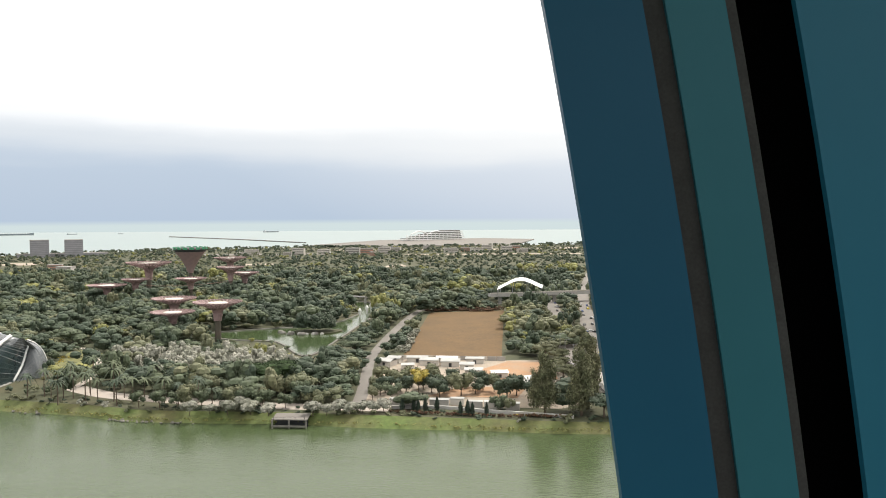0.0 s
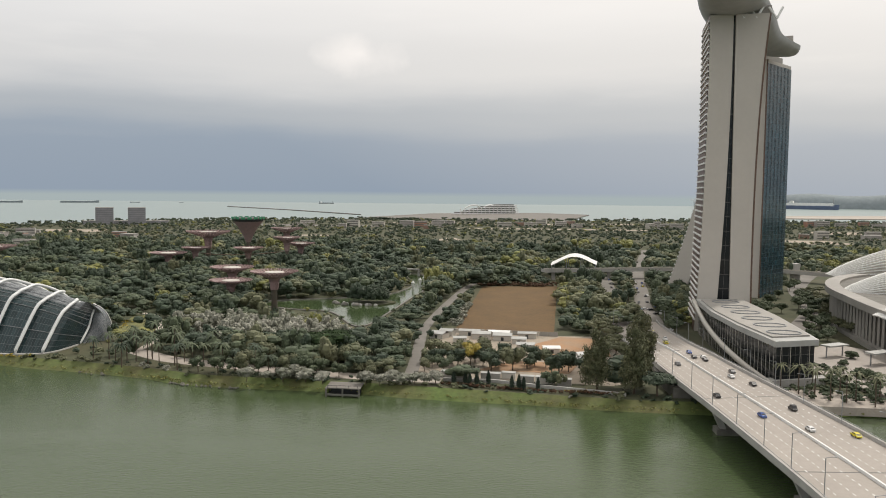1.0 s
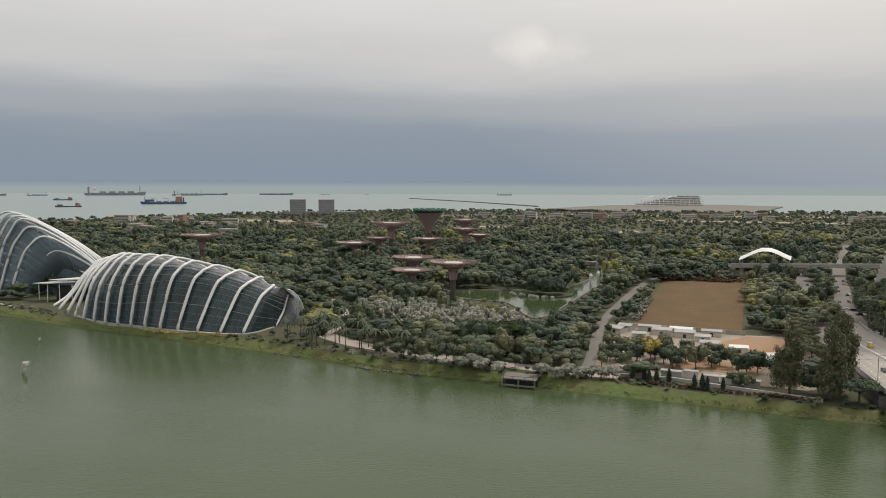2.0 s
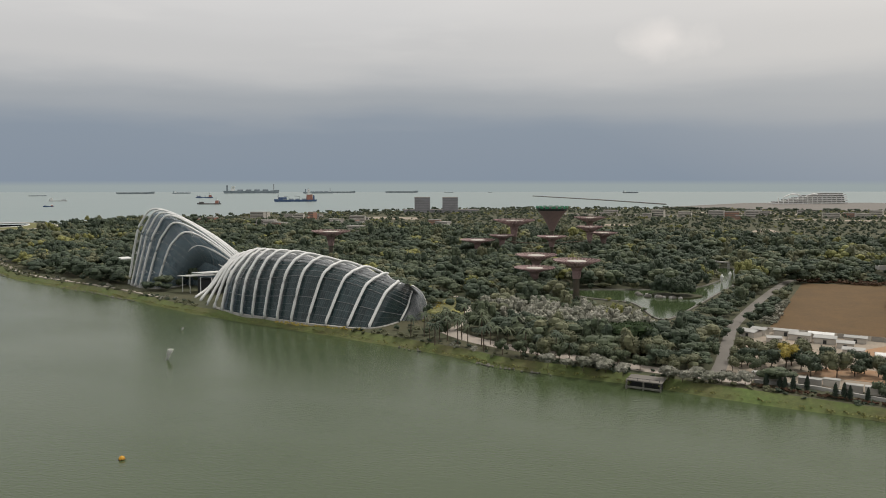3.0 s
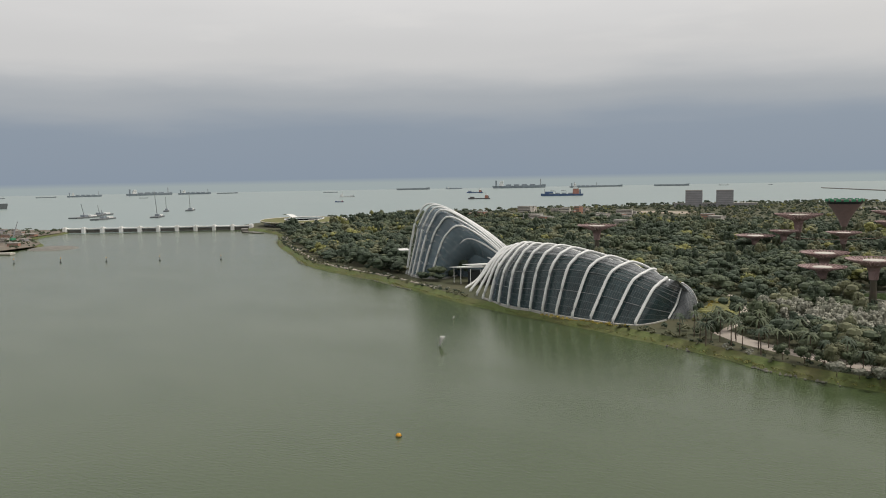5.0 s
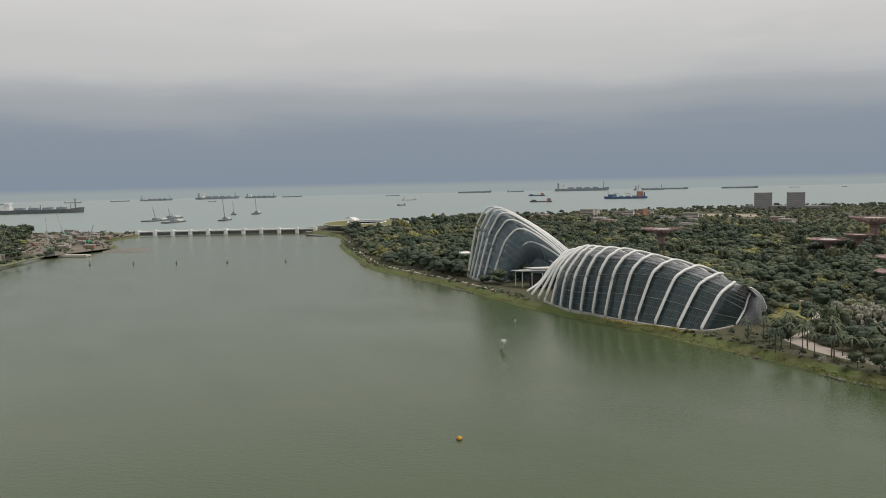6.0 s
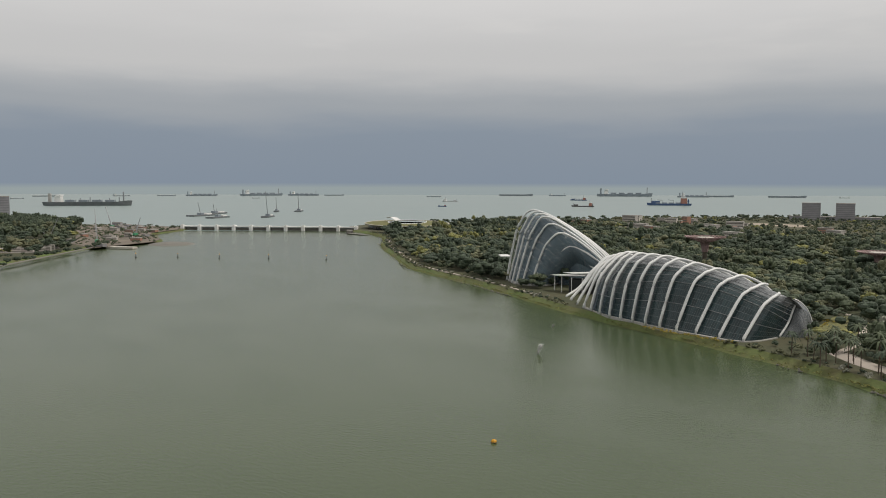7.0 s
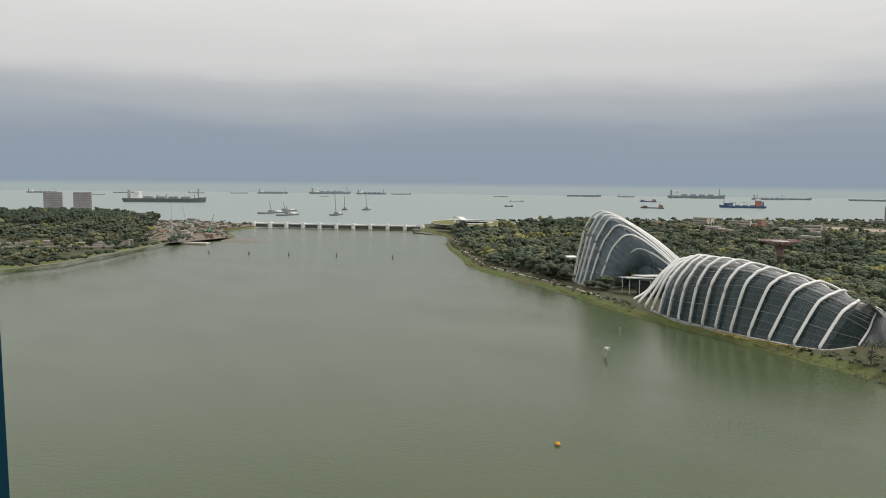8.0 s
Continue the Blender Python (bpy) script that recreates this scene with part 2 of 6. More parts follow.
BRONZE = mat("bronze_mullion", (0.16, 0.10, 0.07), 0.5, 0.3, scale=0.3)
ROOFM = mat("pale_metal_roof", (0.45, 0.45, 0.43), 0.5, 0.2, scale=0.1)
SAIL = mat("cream_roof_shell", (0.40, 0.38, 0.335), 0.55, scale=0.1)
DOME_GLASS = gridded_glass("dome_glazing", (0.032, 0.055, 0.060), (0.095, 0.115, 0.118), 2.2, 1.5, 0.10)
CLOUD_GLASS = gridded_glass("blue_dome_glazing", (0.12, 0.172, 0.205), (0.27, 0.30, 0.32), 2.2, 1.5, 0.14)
# paler than the front panes: the sky's reflection is painted into this glass
SHEEN_GLASS = gridded_glass("roof_glazing", (0.19, 0.205, 0.215), (0.29, 0.30, 0.305), 2.2, 1.5, 0.16)
BLUE_GLASS = gridded_glass("blue_curtain_wall", (0.025, 0.065, 0.085), (0.06, 0.10, 0.12), 3.0, 3.5, 0.12, 0.12)
DARK_GLASS = gridded_glass("smoked_glazing", (0.02, 0.024, 0.026), (0.12, 0.115, 0.105), 3.0, 4.2, 0.1, 0.08)
LEAF = [mat("foliage_deep", (0.031, 0.050, 0.030), 0.75, col2=(0.052, 0.073, 0.041), scale=0.045, island=0.26),
        mat("foliage_mid", (0.084, 0.103, 0.053), 0.75, col2=(0.052, 0.074, 0.041), scale=0.05, island=0.26),
        mat("foliage_olive", (0.138, 0.140, 0.074), 0.75, col2=(0.092, 0.104, 0.055), scale=0.05, island=0.26),
        mat("foliage_bright", (0.215, 0.21, 0.062), 0.75, col2=(0.16, 0.172, 0.055), scale=0.05, island=0.26)]
SILVER = mat("silver_foliage", (0.34, 0.33, 0.28), 0.7, col2=(0.17, 0.18, 0.13), scale=0.08, island=0.26)
YELLOW = mat("yellow_blossom", (0.38, 0.29, 0.045), 0.7, col2=(0.22, 0.19, 0.04), scale=0.2, island=0.4)
CASUA = mat("casuarina_foliage", (0.092, 0.105, 0.052), 0.8, col2=(0.14, 0.135, 0.07), scale=0.15, island=0.45)
CYPR = mat("cypress_foliage", (0.018, 0.033, 0.018), 0.8, scale=0.3, island=0.4)
BARK = mat("bark", (0.12, 0.09, 0.065), 0.9, scale=0.8)
RAINLEAF = mat("dark_rain_tree_foliage", (0.026, 0.042, 0.020), 0.75, col2=(0.034, 0.052, 0.023), scale=0.15, island=0.5, spec=0.05)
CORE = mat("inner_foliage", (0.012, 0.018, 0.008), 0.95, scale=0.3)
MAUVE = mat("purple_bronze_steel", (0.33, 0.225, 0.215), 0.65, scale=0.3, col2=(0.26, 0.185, 0.18))
TRUNKP = mat("planted_trunk", (0.075, 0.075, 0.052), 0.85, col2=(0.10, 0.075, 0.062), scale=0.3, island=0.4)
BRICKRED = mat("terracotta_hoarding", (0.40, 0.22, 0.16), 0.8, scale=0.2)
LOBBY = mat("shaded_dark_lobby", (0.02, 0.022, 0.022), 0.5, scale=0.4)
GREENLIT = mat("green_louvre", (0.06, 0.32, 0.16), 0.6, scale=0.4)


# ---------------------------------------------------------------- mesh helpers
class Shape:
    """Collects faces for one mesh."""

    def __init__(self):
        self.v, self.f, self.uv = [], [], {}

    def face(self, pts, uv=None):
        i = len(self.v)
        self.v += [tuple(p) for p in pts]
        if uv:
            self.uv[len(self.f)] = uv
        self.f.append(tuple(range(i, i + len(pts))))
        return self

    def box(self, c, s, rot=0.0, taper=1.0):
        i, (x, y, z), (a, b, h) = len(self.v), c, [k / 2 for k in s]
        co, si = math.cos(radians(rot)), math.sin(radians(rot))
        for dz, k in ((-h, 1.0), (h, taper)):
            for dx, dy in ((-a, -b), (a, -b), (a, b), (-a, b)):
                self.v.append((x + (dx * co - dy * si) * k, y + (dx * si + dy * co) * k, z + dz))
        self.f += [tuple(i + k for k in q) for q in ((3, 2, 1, 0), (4, 5, 6, 7), (0, 1, 5, 4), (1, 2, 6, 5), (2, 3, 7, 6), (3, 0, 4, 7))]
        return self

    def prism(self, poly, z0, z1):
        i, n = len(self.v), len(poly)
        self.v += [(x, y, z0) for x, y in poly] + [(x, y, z1) for x, y in poly]
        self.f += [tuple(range(i + n - 1, i - 1, -1)), tuple(range(i + n, i + 2 * n))]
        self.f += [(i + k, i + (k + 1) % n, i + n + (k + 1) % n, i + n + k) for k in range(n)]
        return self

    def tube(self, pts, r, n=6, r1=None, flat=1.0):
        pts = [Vector(p) for p in pts]
        i, m = len(self.v), len(pts)
        for k, p in enumerate(pts):
            d = (pts[min(k + 1, m - 1)] - pts[max(k - 1, 0)]).normalized()
            a = d.cross(Vector((0, 0, 1)) if abs(d.z) < 0.95 else Vector((1, 0, 0))).normalized()
            b = d.cross(a)
            rad = r if r1 is None else r + (r1 - r) * k / (m - 1)
            for j in range(n):
                t = 2 * math.pi * (j + 0.5) / n
                self.v.append(tuple(p + a * rad * math.cos(t) + b * rad * flat * math.sin(t)))
        for k in range(m - 1):
            for j in range(n):
                q = (k * n + j, k * n + (j + 1) % n, (k + 1) * n + (j + 1) % n, (k + 1) * n + j)
                self.f.append(tuple(i + t for t in q))
        self.f += [tuple(i + j for j in range(n))[::-1], tuple(i + (m - 1) * n + j for j in range(n))]
        return self

    def grid(self, rows, su=1.0, sv=1.0):
        """A sheet through rows of points, with its own grid coordinates in metres."""
        i, n = len(self.v), len(rows[0])
        for r in rows:
            self.v += [tuple(p) for p in r]
        for a in range(len(rows) - 1):
            for b in range(n - 1):
                self.uv[len(self.f)] = [(b * su, a * sv), ((b + 1) * su, a * sv), ((b + 1) * su, (a + 1) * sv), (b * su, (a + 1) * sv)]
                self.f.append((i + a * n + b, i + a * n + b + 1, i + (a + 1) * n + b + 1, i + (a + 1) * n + b))
        return self

    def lathe(self, c, prof, n=12):
        """prof: (radius, height) from bottom to top round the point c."""
        rows = [[(c[0] + r * math.cos(2 * math.pi * j / n), c[1] + r * math.sin(2 * math.pi * j / n), c[2] + h) for j in range(n + 1)] for r, h in prof]
        return self.grid(rows)

    def mesh(self, name, smooth=False):
        me = bpy.data.meshes.new(name)
        me.from_pydata(self.v, [], self.f)
        if self.uv:
            layer = me.uv_layers.new(name="UVMap")
            for fi, uv in self.uv.items():
                for k, li in enumerate(me.polygons[fi].loop_indices):
                    layer.data[li].uv = uv[k]
        bm = bmesh.new()
        bm.from_mesh(me)
        bmesh.ops.triangulate(bm, faces=[f for f in bm.faces if len(f.verts) > 4])
        bmesh.ops.recalc_face_normals(bm, faces=bm.faces)
        bm.to_mesh(me)
        bm.free()
        if smooth:
            me.shade_smooth()
        me.update()
        return me


def part(name, shape, material, parent=None, label="", smooth=False):
    """One mesh object; under a parent, in world metres."""
    me = shape if isinstance(shape, bpy.types.Mesh) else shape.mesh(name, smooth)
    if not me.materials:
        me.materials.append(material)
    ob = new(name, me)
    if parent is not None:
        ob.parent = parent
        at = parent.location.copy()
        if parent.parent is not None:
            at = Vector()
        ob.matrix_parent_inverse = Matrix.Translation(-at)
    if label:
        ob["label"] = label
    return ob


def thing(name, at, label, category, group="", kind=""):
    ob = new(name)
    ob.empty_display_size = 2.0
    ob.location = at
    return tagged(ob, label, category, group, kind)


def solid(name, shape, material, label="", category="", group="", kind="", smooth=False):
    return tagged(part(name, shape, material, smooth=smooth), label, category, group, kind)


def quads_mesh(name, q, material):
    """A mesh from an array (n, 4, 3) of loose quads."""
    n = len(q)
    me = bpy.data.meshes.new(name)
    me.vertices.add(n * 4)
    me.vertices.foreach_set("co", q.astype(np.float32).ravel())
    me.loops.add(n * 4)
    me.loops.foreach_set("vertex_index", np.arange(n * 4, dtype=np.int32))
    me.polygons.add(n)
    me.polygons.foreach_set("loop_start", np.arange(0, n * 4, 4, dtype=np.int32))
    me.update(calc_edges=True)
    me.materials.append(material)
    return me


def inside(poly, x, y):
    hit = np.zeros(x.shape, bool)
    for (x0, y0), (x1, y1) in zip(poly, poly[1:] + poly[:1]):
        if y0 != y1:
            hit ^= ((y0 > y) != (y1 > y)) & (x < (x1 - x0) * (y - y0) / (y1 - y0) + x0)
    return hit


def offset_line(line, d):
    """A polyline shifted by d to its left."""
    out = []
    for i, p in enumerate(line):
        a, b = Vector(line[max(i - 1, 0)]), Vector(line[min(i + 1, len(line) - 1)])
        t = (b - a).normalized()
        out.append((p[0] - t.y * d, p[1] + t.x * d))
    return out


def strip(line, w):
    return offset_line(line, w / 2) + offset_line(line, -w / 2)[::-1]


def smooth_line(pts, n=5):
    """Catmull-Rom through plan points."""
    out = []
    p = [pts[0]] + list(pts) + [pts[-1]]
    for i in range(1, len(p) - 2):
        for k in range(n):
            t = k / n
            out.append(tuple(0.5 * (2 * p[i][j] + (p[i + 1][j] - p[i - 1][j]) * t + (2 * p[i - 1][j] - 5 * p[i][j] + 4 * p[i + 1][j] - p[i + 2][j]) * t * t + (3 * p[i][j] - p[i - 1][j] - 3 * p[i + 1][j] + p[i + 2][j]) * t ** 3) for j in range(len(pts[0]))))
    return out + [tuple(pts[-1])]


PLOTM = mat("dusty_plot_ground", (0.38, 0.31, 0.24), 0.95, col2=(0.26, 0.235, 0.19), scale=0.06, fine=0.3)

# ---------------------------------------------------------------- water and land
LAND = 3.5
solid("water", Shape().face([(-6000, -3000, 0), (6000, -3000, 0), (6000, 1300, 0), (-6000, 1300, 0)]).face([(-1100, 1300, 0), (6000, 1300, 0), (6000, 1301, 0), (-1100, 1301, 0)]), WATER,
      "still green reservoir water with faint wind ripples", "water", kind="structure")

SHORE = smooth_line([(465, 128), (322, 210), (241, 284), (162, 317), (125, 319), (67, 316), (25, 321), (-20, 328), (-73, 336), (-132, 341), (-161, 351), (-221, 366), (-283, 377),
         (-366, 394), (-414, 409), (-462, 424), (-508, 437), (-584, 453), (-648, 471), (-737, 517), (-885, 598), (-978, 665), (-1049, 705), (-1119, 727)], 3)
COAST = [(-1203, 742), (-1272, 783), (-1327, 878), (-1287, 977), (-1263, 1112), (-1161, 1562), (-974, 1838), (-754, 2057), (-400, 2236), (-150, 2213), (305, 2318), (540, 2374),
         (1134, 2411), (1781, 2175), (2056, 1110), (1690, 207)]


def land_sheet(name, ring, label, rise=LAND, bank=8.0, jag=1.2):
    """Land with a sloping grass bank down into the water; ring runs with the land on its right."""
    rnd = random.Random(5)
    top = offset_line(ring + [ring[0]], -bank)[:-1]
    s, t = Shape(), Shape()
    n = len(ring)
    low = [(x + rnd.uniform(-jag, jag), y + rnd.uniform(-jag, jag), -0.6) for x, y in ring]
    mid = [((a[0] + b[0]) / 2, (a[1] + b[1]) / 2, rise * 0.42 + rnd.uniform(-0.3, 0.3)) for a, b in zip(low, top)]
    for i in range(n):
        j = (i + 1) % n
        s.face([low[i], low[j], mid[j], mid[i]])
        s.face([mid[i], mid[j], (*top[j], rise), (*top[i], rise)])
    t.face([(*p, rise) for p in top])
    ground = solid(name, t, SOIL, label, "ground", kind="structure")
    solid(name + "_bank", s, GRASS, "grassy sloping bank at the water's edge", "bank", kind="structure")
    return ground


SOUTH = SHORE + COAST
land_sheet("ground", SOUTH, "wooded reclaimed ground with dark soil under the trees")
EAST = [(-1370, 514), (-1307, 443), (-1238, 427), (-1168, 411), (-1119, 387), (-1149, 344), (-1085, 292), (-973, 196), (-878, 122), (-841, 67), (-823, -51), (-900, -300), (-2600, -300), (-2181, -93),
        (-1972, 176), (-1902, 378), (-1624, 434), (-1515, 517), (-1416, 548)][::-1]
land_sheet("ground_east", EAST[::-1], "low wooded shore with building sites", 3.0, 9.0)

# the open sea lies 5 cm above the reservoir's sheet, beyond the dam
solid("sea", Shape().face([(-1183, 756, 0.05), (-1370, 514, 0.05), (-1485, 501, 0.05), (-2032, -285, 0.05), (-9000, -300, 0.05), (-9000, 9000, 0.05), (9000, 9000, 0.05), (9000, 1250, 0.05), (1603, 1174, 0.05), (-892, 1098, 0.05)]), SEA,
      "pale grey-green sea under haze reaching the horizon", "sea", kind="structure")

FIELD = [(-25, 474), (34, 467), (54, 712), (-12, 698)]
PLOT = [(-36, 361), (-20, 356), (51, 347), (67, 358), (63, 466), (34, 464), (-27, 471), (-37, 433)]
LAKE = smooth_line([(-172, 562), (-140, 545), (-112, 536), (-90, 488), (-80, 486), (-74, 530), (-66, 610), (-58, 700), (-73, 782), (-88, 782), (-74, 708), (-76, 672), (-86, 634), (-104, 613), (-132, 602), (-168, 584), (-178, 573), (-172, 562)], 3)[:-1]
PATH_LINE = smooth_line([(-39, 344), (-39, 378), (-42, 440), (-43, 490), (-35, 601), (-21, 713), (4, 738)], 4)
PROM = smooth_line([(-24, 349), (-75, 355), (-100, 361), (-130, 369), (-160, 379), (-184, 396)], 5)
NOSE_PATH = smooth_line([(-184, 396), (-188, 425), (-200, 460), (-223, 508), (-250, 524), (-289, 559)], 5)
ROAD_A = smooth_line([(88, 446), (97, 485), (103, 529), (108, 590), (121, 674), (135, 771), (158, 903), (184, 1020), (214, 1166)], 4)
CARPARK = smooth_line([(106, 566), (94, 590), (90, 612), (95, 670), (104, 767), (110, 800)], 3)
OPEN_LAWN = smooth_line([(-222, 432), (-205, 440), (-200, 468), (-215, 500), (-236, 508), (-228, 470), (-222, 432)], 3)[:-1]
for nm, poly, z, m, lb in (("field", FIELD, 0.10, DRY, "large bare field of dry brown grass"), ("plot", PLOT, 0.06, PLOTM, "building plot with pale concrete slabs"),
                          ("lawn", OPEN_LAWN, 0.07, LAWN, "mown grass beside the glasshouse"),
                          ("path", strip(PATH_LINE, 6), 0.13, PATH, "wide grey garden path"), ("promenade", strip(PROM, 11), 0.12, PAVE, "pale waterside promenade"),
                          ("nose_path", strip(NOSE_PATH, 4), 0.16, PAVE, "narrow pale path behind the glasshouse"), ("road", strip(ROAD_A, 12), 0.14, PATH, "grey road between trees"), ("parking_road", strip(CARPARK, 11), 0.15, PATH, "pale grey parking lane")):
    solid(nm, Shape().prism(poly, LAND - 0.3, LAND + z), m, lb, nm.replace("_", " "), kind="structure")
solid("pond", Shape().face([(x, y, LAND + 0.1) for x, y in LAKE]), POND, "green garden lake winding between trees", "lake", kind="structure")
solid("pond_edge", Shape().tube([(x, y, LAND + 0.2) for x, y in LAKE + LAKE[:1]], 0.7, 5), DCONC, "grey stone edging round the lake", "edging", kind="structure")
ISLAND = [(-92 + 17 * math.cos(a) * (1 + 0.12 * math.sin(3 * a)), 584 + 13 * math.sin(a)) for a in [k * math.pi / 9 for k in range(18)]]
solid("islet", Shape().prism(ISLAND, LAND - 0.2, LAND + 0.9), SOIL, "small wooded islet in the garden lake", "islet", kind="structure")
solid("earth_patch", Shape().prism([(30, 405), (59, 410), (61, 458), (37, 461), (20, 436)], LAND, LAND + 0.2), EARTH, "bare orange earth on the building plot", "earth", kind="structure")
solid("earth_yard", Shape().prism([(-8, 372), (34, 368), (41, 391), (8, 393)], LAND, LAND + 0.2), EARTH, "bare orange earth under garden trees", "earth", kind="structure")
solid("field_scrub", Shape().prism([(-8, 706), (52, 720), (50, 732), (-4, 724)], LAND, LAND + 0.5), SCRUB, "red-brown scrub along the field", "scrub", kind="structure")
FAR_LOTS = [((122, 1764), 420, 110), ((-60, 2014), 560, 156), ((-330, 1425), 70, 104), ((-420, 1809), 330, 156), ((387, 2072), 300, 130), ((-80, 1365), 46, 156), ((534, 1409), 130, 225), ((783, 1741), 260, 208), ((-815, 1477), 150, 182)]
FAR_LOTS = [(c, w, d * 0.5) for c, w, d in FAR_LOTS]
for (x, y), w, d in FAR_LOTS:
    solid("open_lot", Shape().prism([(x - w / 2, y - d / 2), (x + w / 2, y - d / 2 + 8), (x + w / 2 - 15, y + d / 2), (x - w / 2 + 12, y + d / 2 - 6)], LAND - 0.2, LAND + 0.12), PLOTM if (w + d) % 3 else PATH,
          "open lot of bare tan earth among trees", "open lot", kind="structure")
solid("far_spit", Shape().prism(smooth_line([(714, 2714), (1446, 2781), (3176, 2927), (3160, 3309), (1548, 3156), (921, 2953), (714, 2714)], 4)[:-1], -0.5, 3), PAVE, "long pale sand spit across the harbour", "land", kind="structure")



# ---------------------------------------------------------------- the two glasshouses
def vec(a, b, t):
    return tuple(p + (q - p) * t for p, q in zip(a, b))


def bent(table, t):
    """Smooth value along a short table of evenly spaced numbers or points."""
    n = len(table) - 1
    x = min(max(t, 0.0), 1.0) * n
    i = min(int(x), n - 1)
    k = x - i
    p = [table[max(i - 1, 0)], table[i], table[i + 1], table[min(i + 2, n)]]

    def cr(a, b, c, d):
        return 0.5 * (2 * b + (c - a) * k + (2 * a - 5 * b + 4 * c - d) * k * k + (3 * b - a - 3 * c + d) * k ** 3)
    if isinstance(p[0], tuple):
        return tuple(cr(*[q[j] for q in p]) for j in range(len(p[0])))
    return cr(*p)


def arch(tables, u, s, out=0.0, creased=False):
    """A point on a leaning shell made of arches: u along the house, s from front foot to rear foot, out from the glass."""
    foot, aim, wide, k1, k2, top, back = [bent(t, u) for t in tables]
    knots = [(0.0, 0.0), k1, k2, top, back, (wide, 0.0)]
    if creased:
        lift, crease = vec(k1, k2, 0.72), vec(k2, top, 0.22)
        knots[2:3] = [(lift[0] - 0.3, lift[1] + 0.5), (crease[0] - 0.6, crease[1] + 0.2)]
    r, z = bent(knots, s)
    r0, z0 = bent(knots, s - 0.02)
    r1, z1 = bent(knots, s + 0.02)
    n = math.hypot(r1 - r0, z1 - z0) or 1.0
    r, z = r - out * (z1 - z0) / n, z + out * (r1 - r0) / n
    return (foot[0] + r * math.cos(radians(aim)), foot[1] + r * math.sin(radians(aim)), LAND + z)


# long low glasshouse, from its low nose to its fanned end: front foot, heading of the arch, its span, then run and rise of the knee, shoulder and crown
FD_TOP = [(15, 20.5), (30, 25), (36, 31), (30, 36), (28, 38.5), (27, 38.5), (33, 37), (34, 33), (38, 28)]
FD_WIDE = [32, 52, 70, 80, 86, 86, 82, 76, 68]
FD = [[(-223, 411), (-228, 383), (-255, 380), (-280, 382), (-303, 387), (-323, 390), (-345, 398), (-369, 411), (-400, 434)],
      [80, 76, 75, 75, 75, 75, 75, 75, 75], FD_WIDE,
      [(7, 7.5), (13, 17), (14, 23.5), (8.5, 25.5), (5, 22.5), (4, 20.5), (6.5, 20.5), (12.5, 17.5), (11.5, 6)],
      [(11.5, 15), (21.5, 22.3), (23.5, 29.8), (18, 35), (13, 35.3), (14, 35.2), (21, 34.8), (20.5, 26.5), (24.5, 19)],
      FD_TOP, [(r + 0.58 * (w - r), 0.68 * z) for (r, z), w in zip(FD_TOP, FD_WIDE)]]
FD_RIBS = [0.0] + [(1 + 0.5 * k) / 8 for k in range(15)]


def fd_point(u, s, out=0.0):
    return arch(FD, u, s, out - 2.0, True)


flower = thing("glasshouse", (-300, 425, LAND), "long low domed glasshouse of dark glass with white steel ribs", "glasshouse")
body = [[fd_point(0.775 * i / 60, j / 40) for j in range(41)] for i in range(61)]
end_wall = [[(p[0], p[1], LAND + (p[2] - LAND) * k / 6) for p in body[-1]] for k in range(6, -1, -1)]
# the low end closes in a bulging glazed cap
cap = [[(p[0] + 6.5 * math.sin(t) * math.sin(math.pi * j / 40), p[1] - 3.0 * math.sin(t) * math.sin(math.pi * j / 40), LAND + (p[2] - LAND) * math.cos(t)) for j, p in enumerate(body[0])] for t in [k * math.pi / 16 for k in range(8, -1, -1)]]
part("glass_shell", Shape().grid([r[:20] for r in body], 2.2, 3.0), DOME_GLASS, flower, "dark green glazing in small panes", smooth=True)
# roof and nose take the glass with sky reflection in its base colour
part("roof_glass", Shape().grid([r[19:] for r in body], 2.2, 3.0), SHEEN_GLASS, flower, "pale grey shaded roof glazing", smooth=True)
part("nose_glass", Shape().grid(cap, 2.2, 3.0), SHEEN_GLASS, flower, "pale grey glazing of the rounded end", smooth=True)
part("end_glass", Shape().grid(end_wall, 2.2, 3.0), DOME_GLASS, flower, "dark glazed end wall behind the fanned ribs")
for u in FD_RIBS:
    part("rib", Shape().tube([fd_point(u, j / 36, 2.0 if 0 < j < 36 else 1.0) for j in range(23 if u < 0.05 else 22 if u < 0.13 else 25 if u < 0.2 else 37)], 1.0 if u < 0.75 else 1.15, 8, flat=0.8), RIB, flower, smooth=True)
part("edge_beam", Shape().tube([fd_point(0.0, 0.55 + 0.45 * j / 20, 0.4) for j in range(21)], 0.45, 6), RIB, flower, "pale edge beam round the nose")
for u in FD_RIBS[1:12]:
    for s in (0.28, 0.36, 0.43):
        part("strut", Shape().tube([fd_point(u, s - 0.02, 2.0), fd_point(u + 0.006, s, 0.1), fd_point(u, s + 0.02, 2.0)], 0.2, 4), RIB, flower)
    part("glazing_purlin", Shape().tube([fd_point(u + 0.004, s / 20, 0.12) for s in range(1, 11)], 0.16, 4), STEEL, flower)
for s in (0.10, 0.19, 0.27, 0.35, 0.44, 0.53):
    part("glazing_rail", Shape().tube([fd_point(0.775 * k / 44, s, 0.14) for k in range(45)], 0.17, 4), STEEL, flower, "thin grey glazing rail")
part("plinth", Shape().prism(strip([fd_point(u / 40, 0.0)[:2] for u in range(1, 34)], 2.6), LAND - 1.6, LAND + 0.5), CONC, flower, "pale concrete plinth")
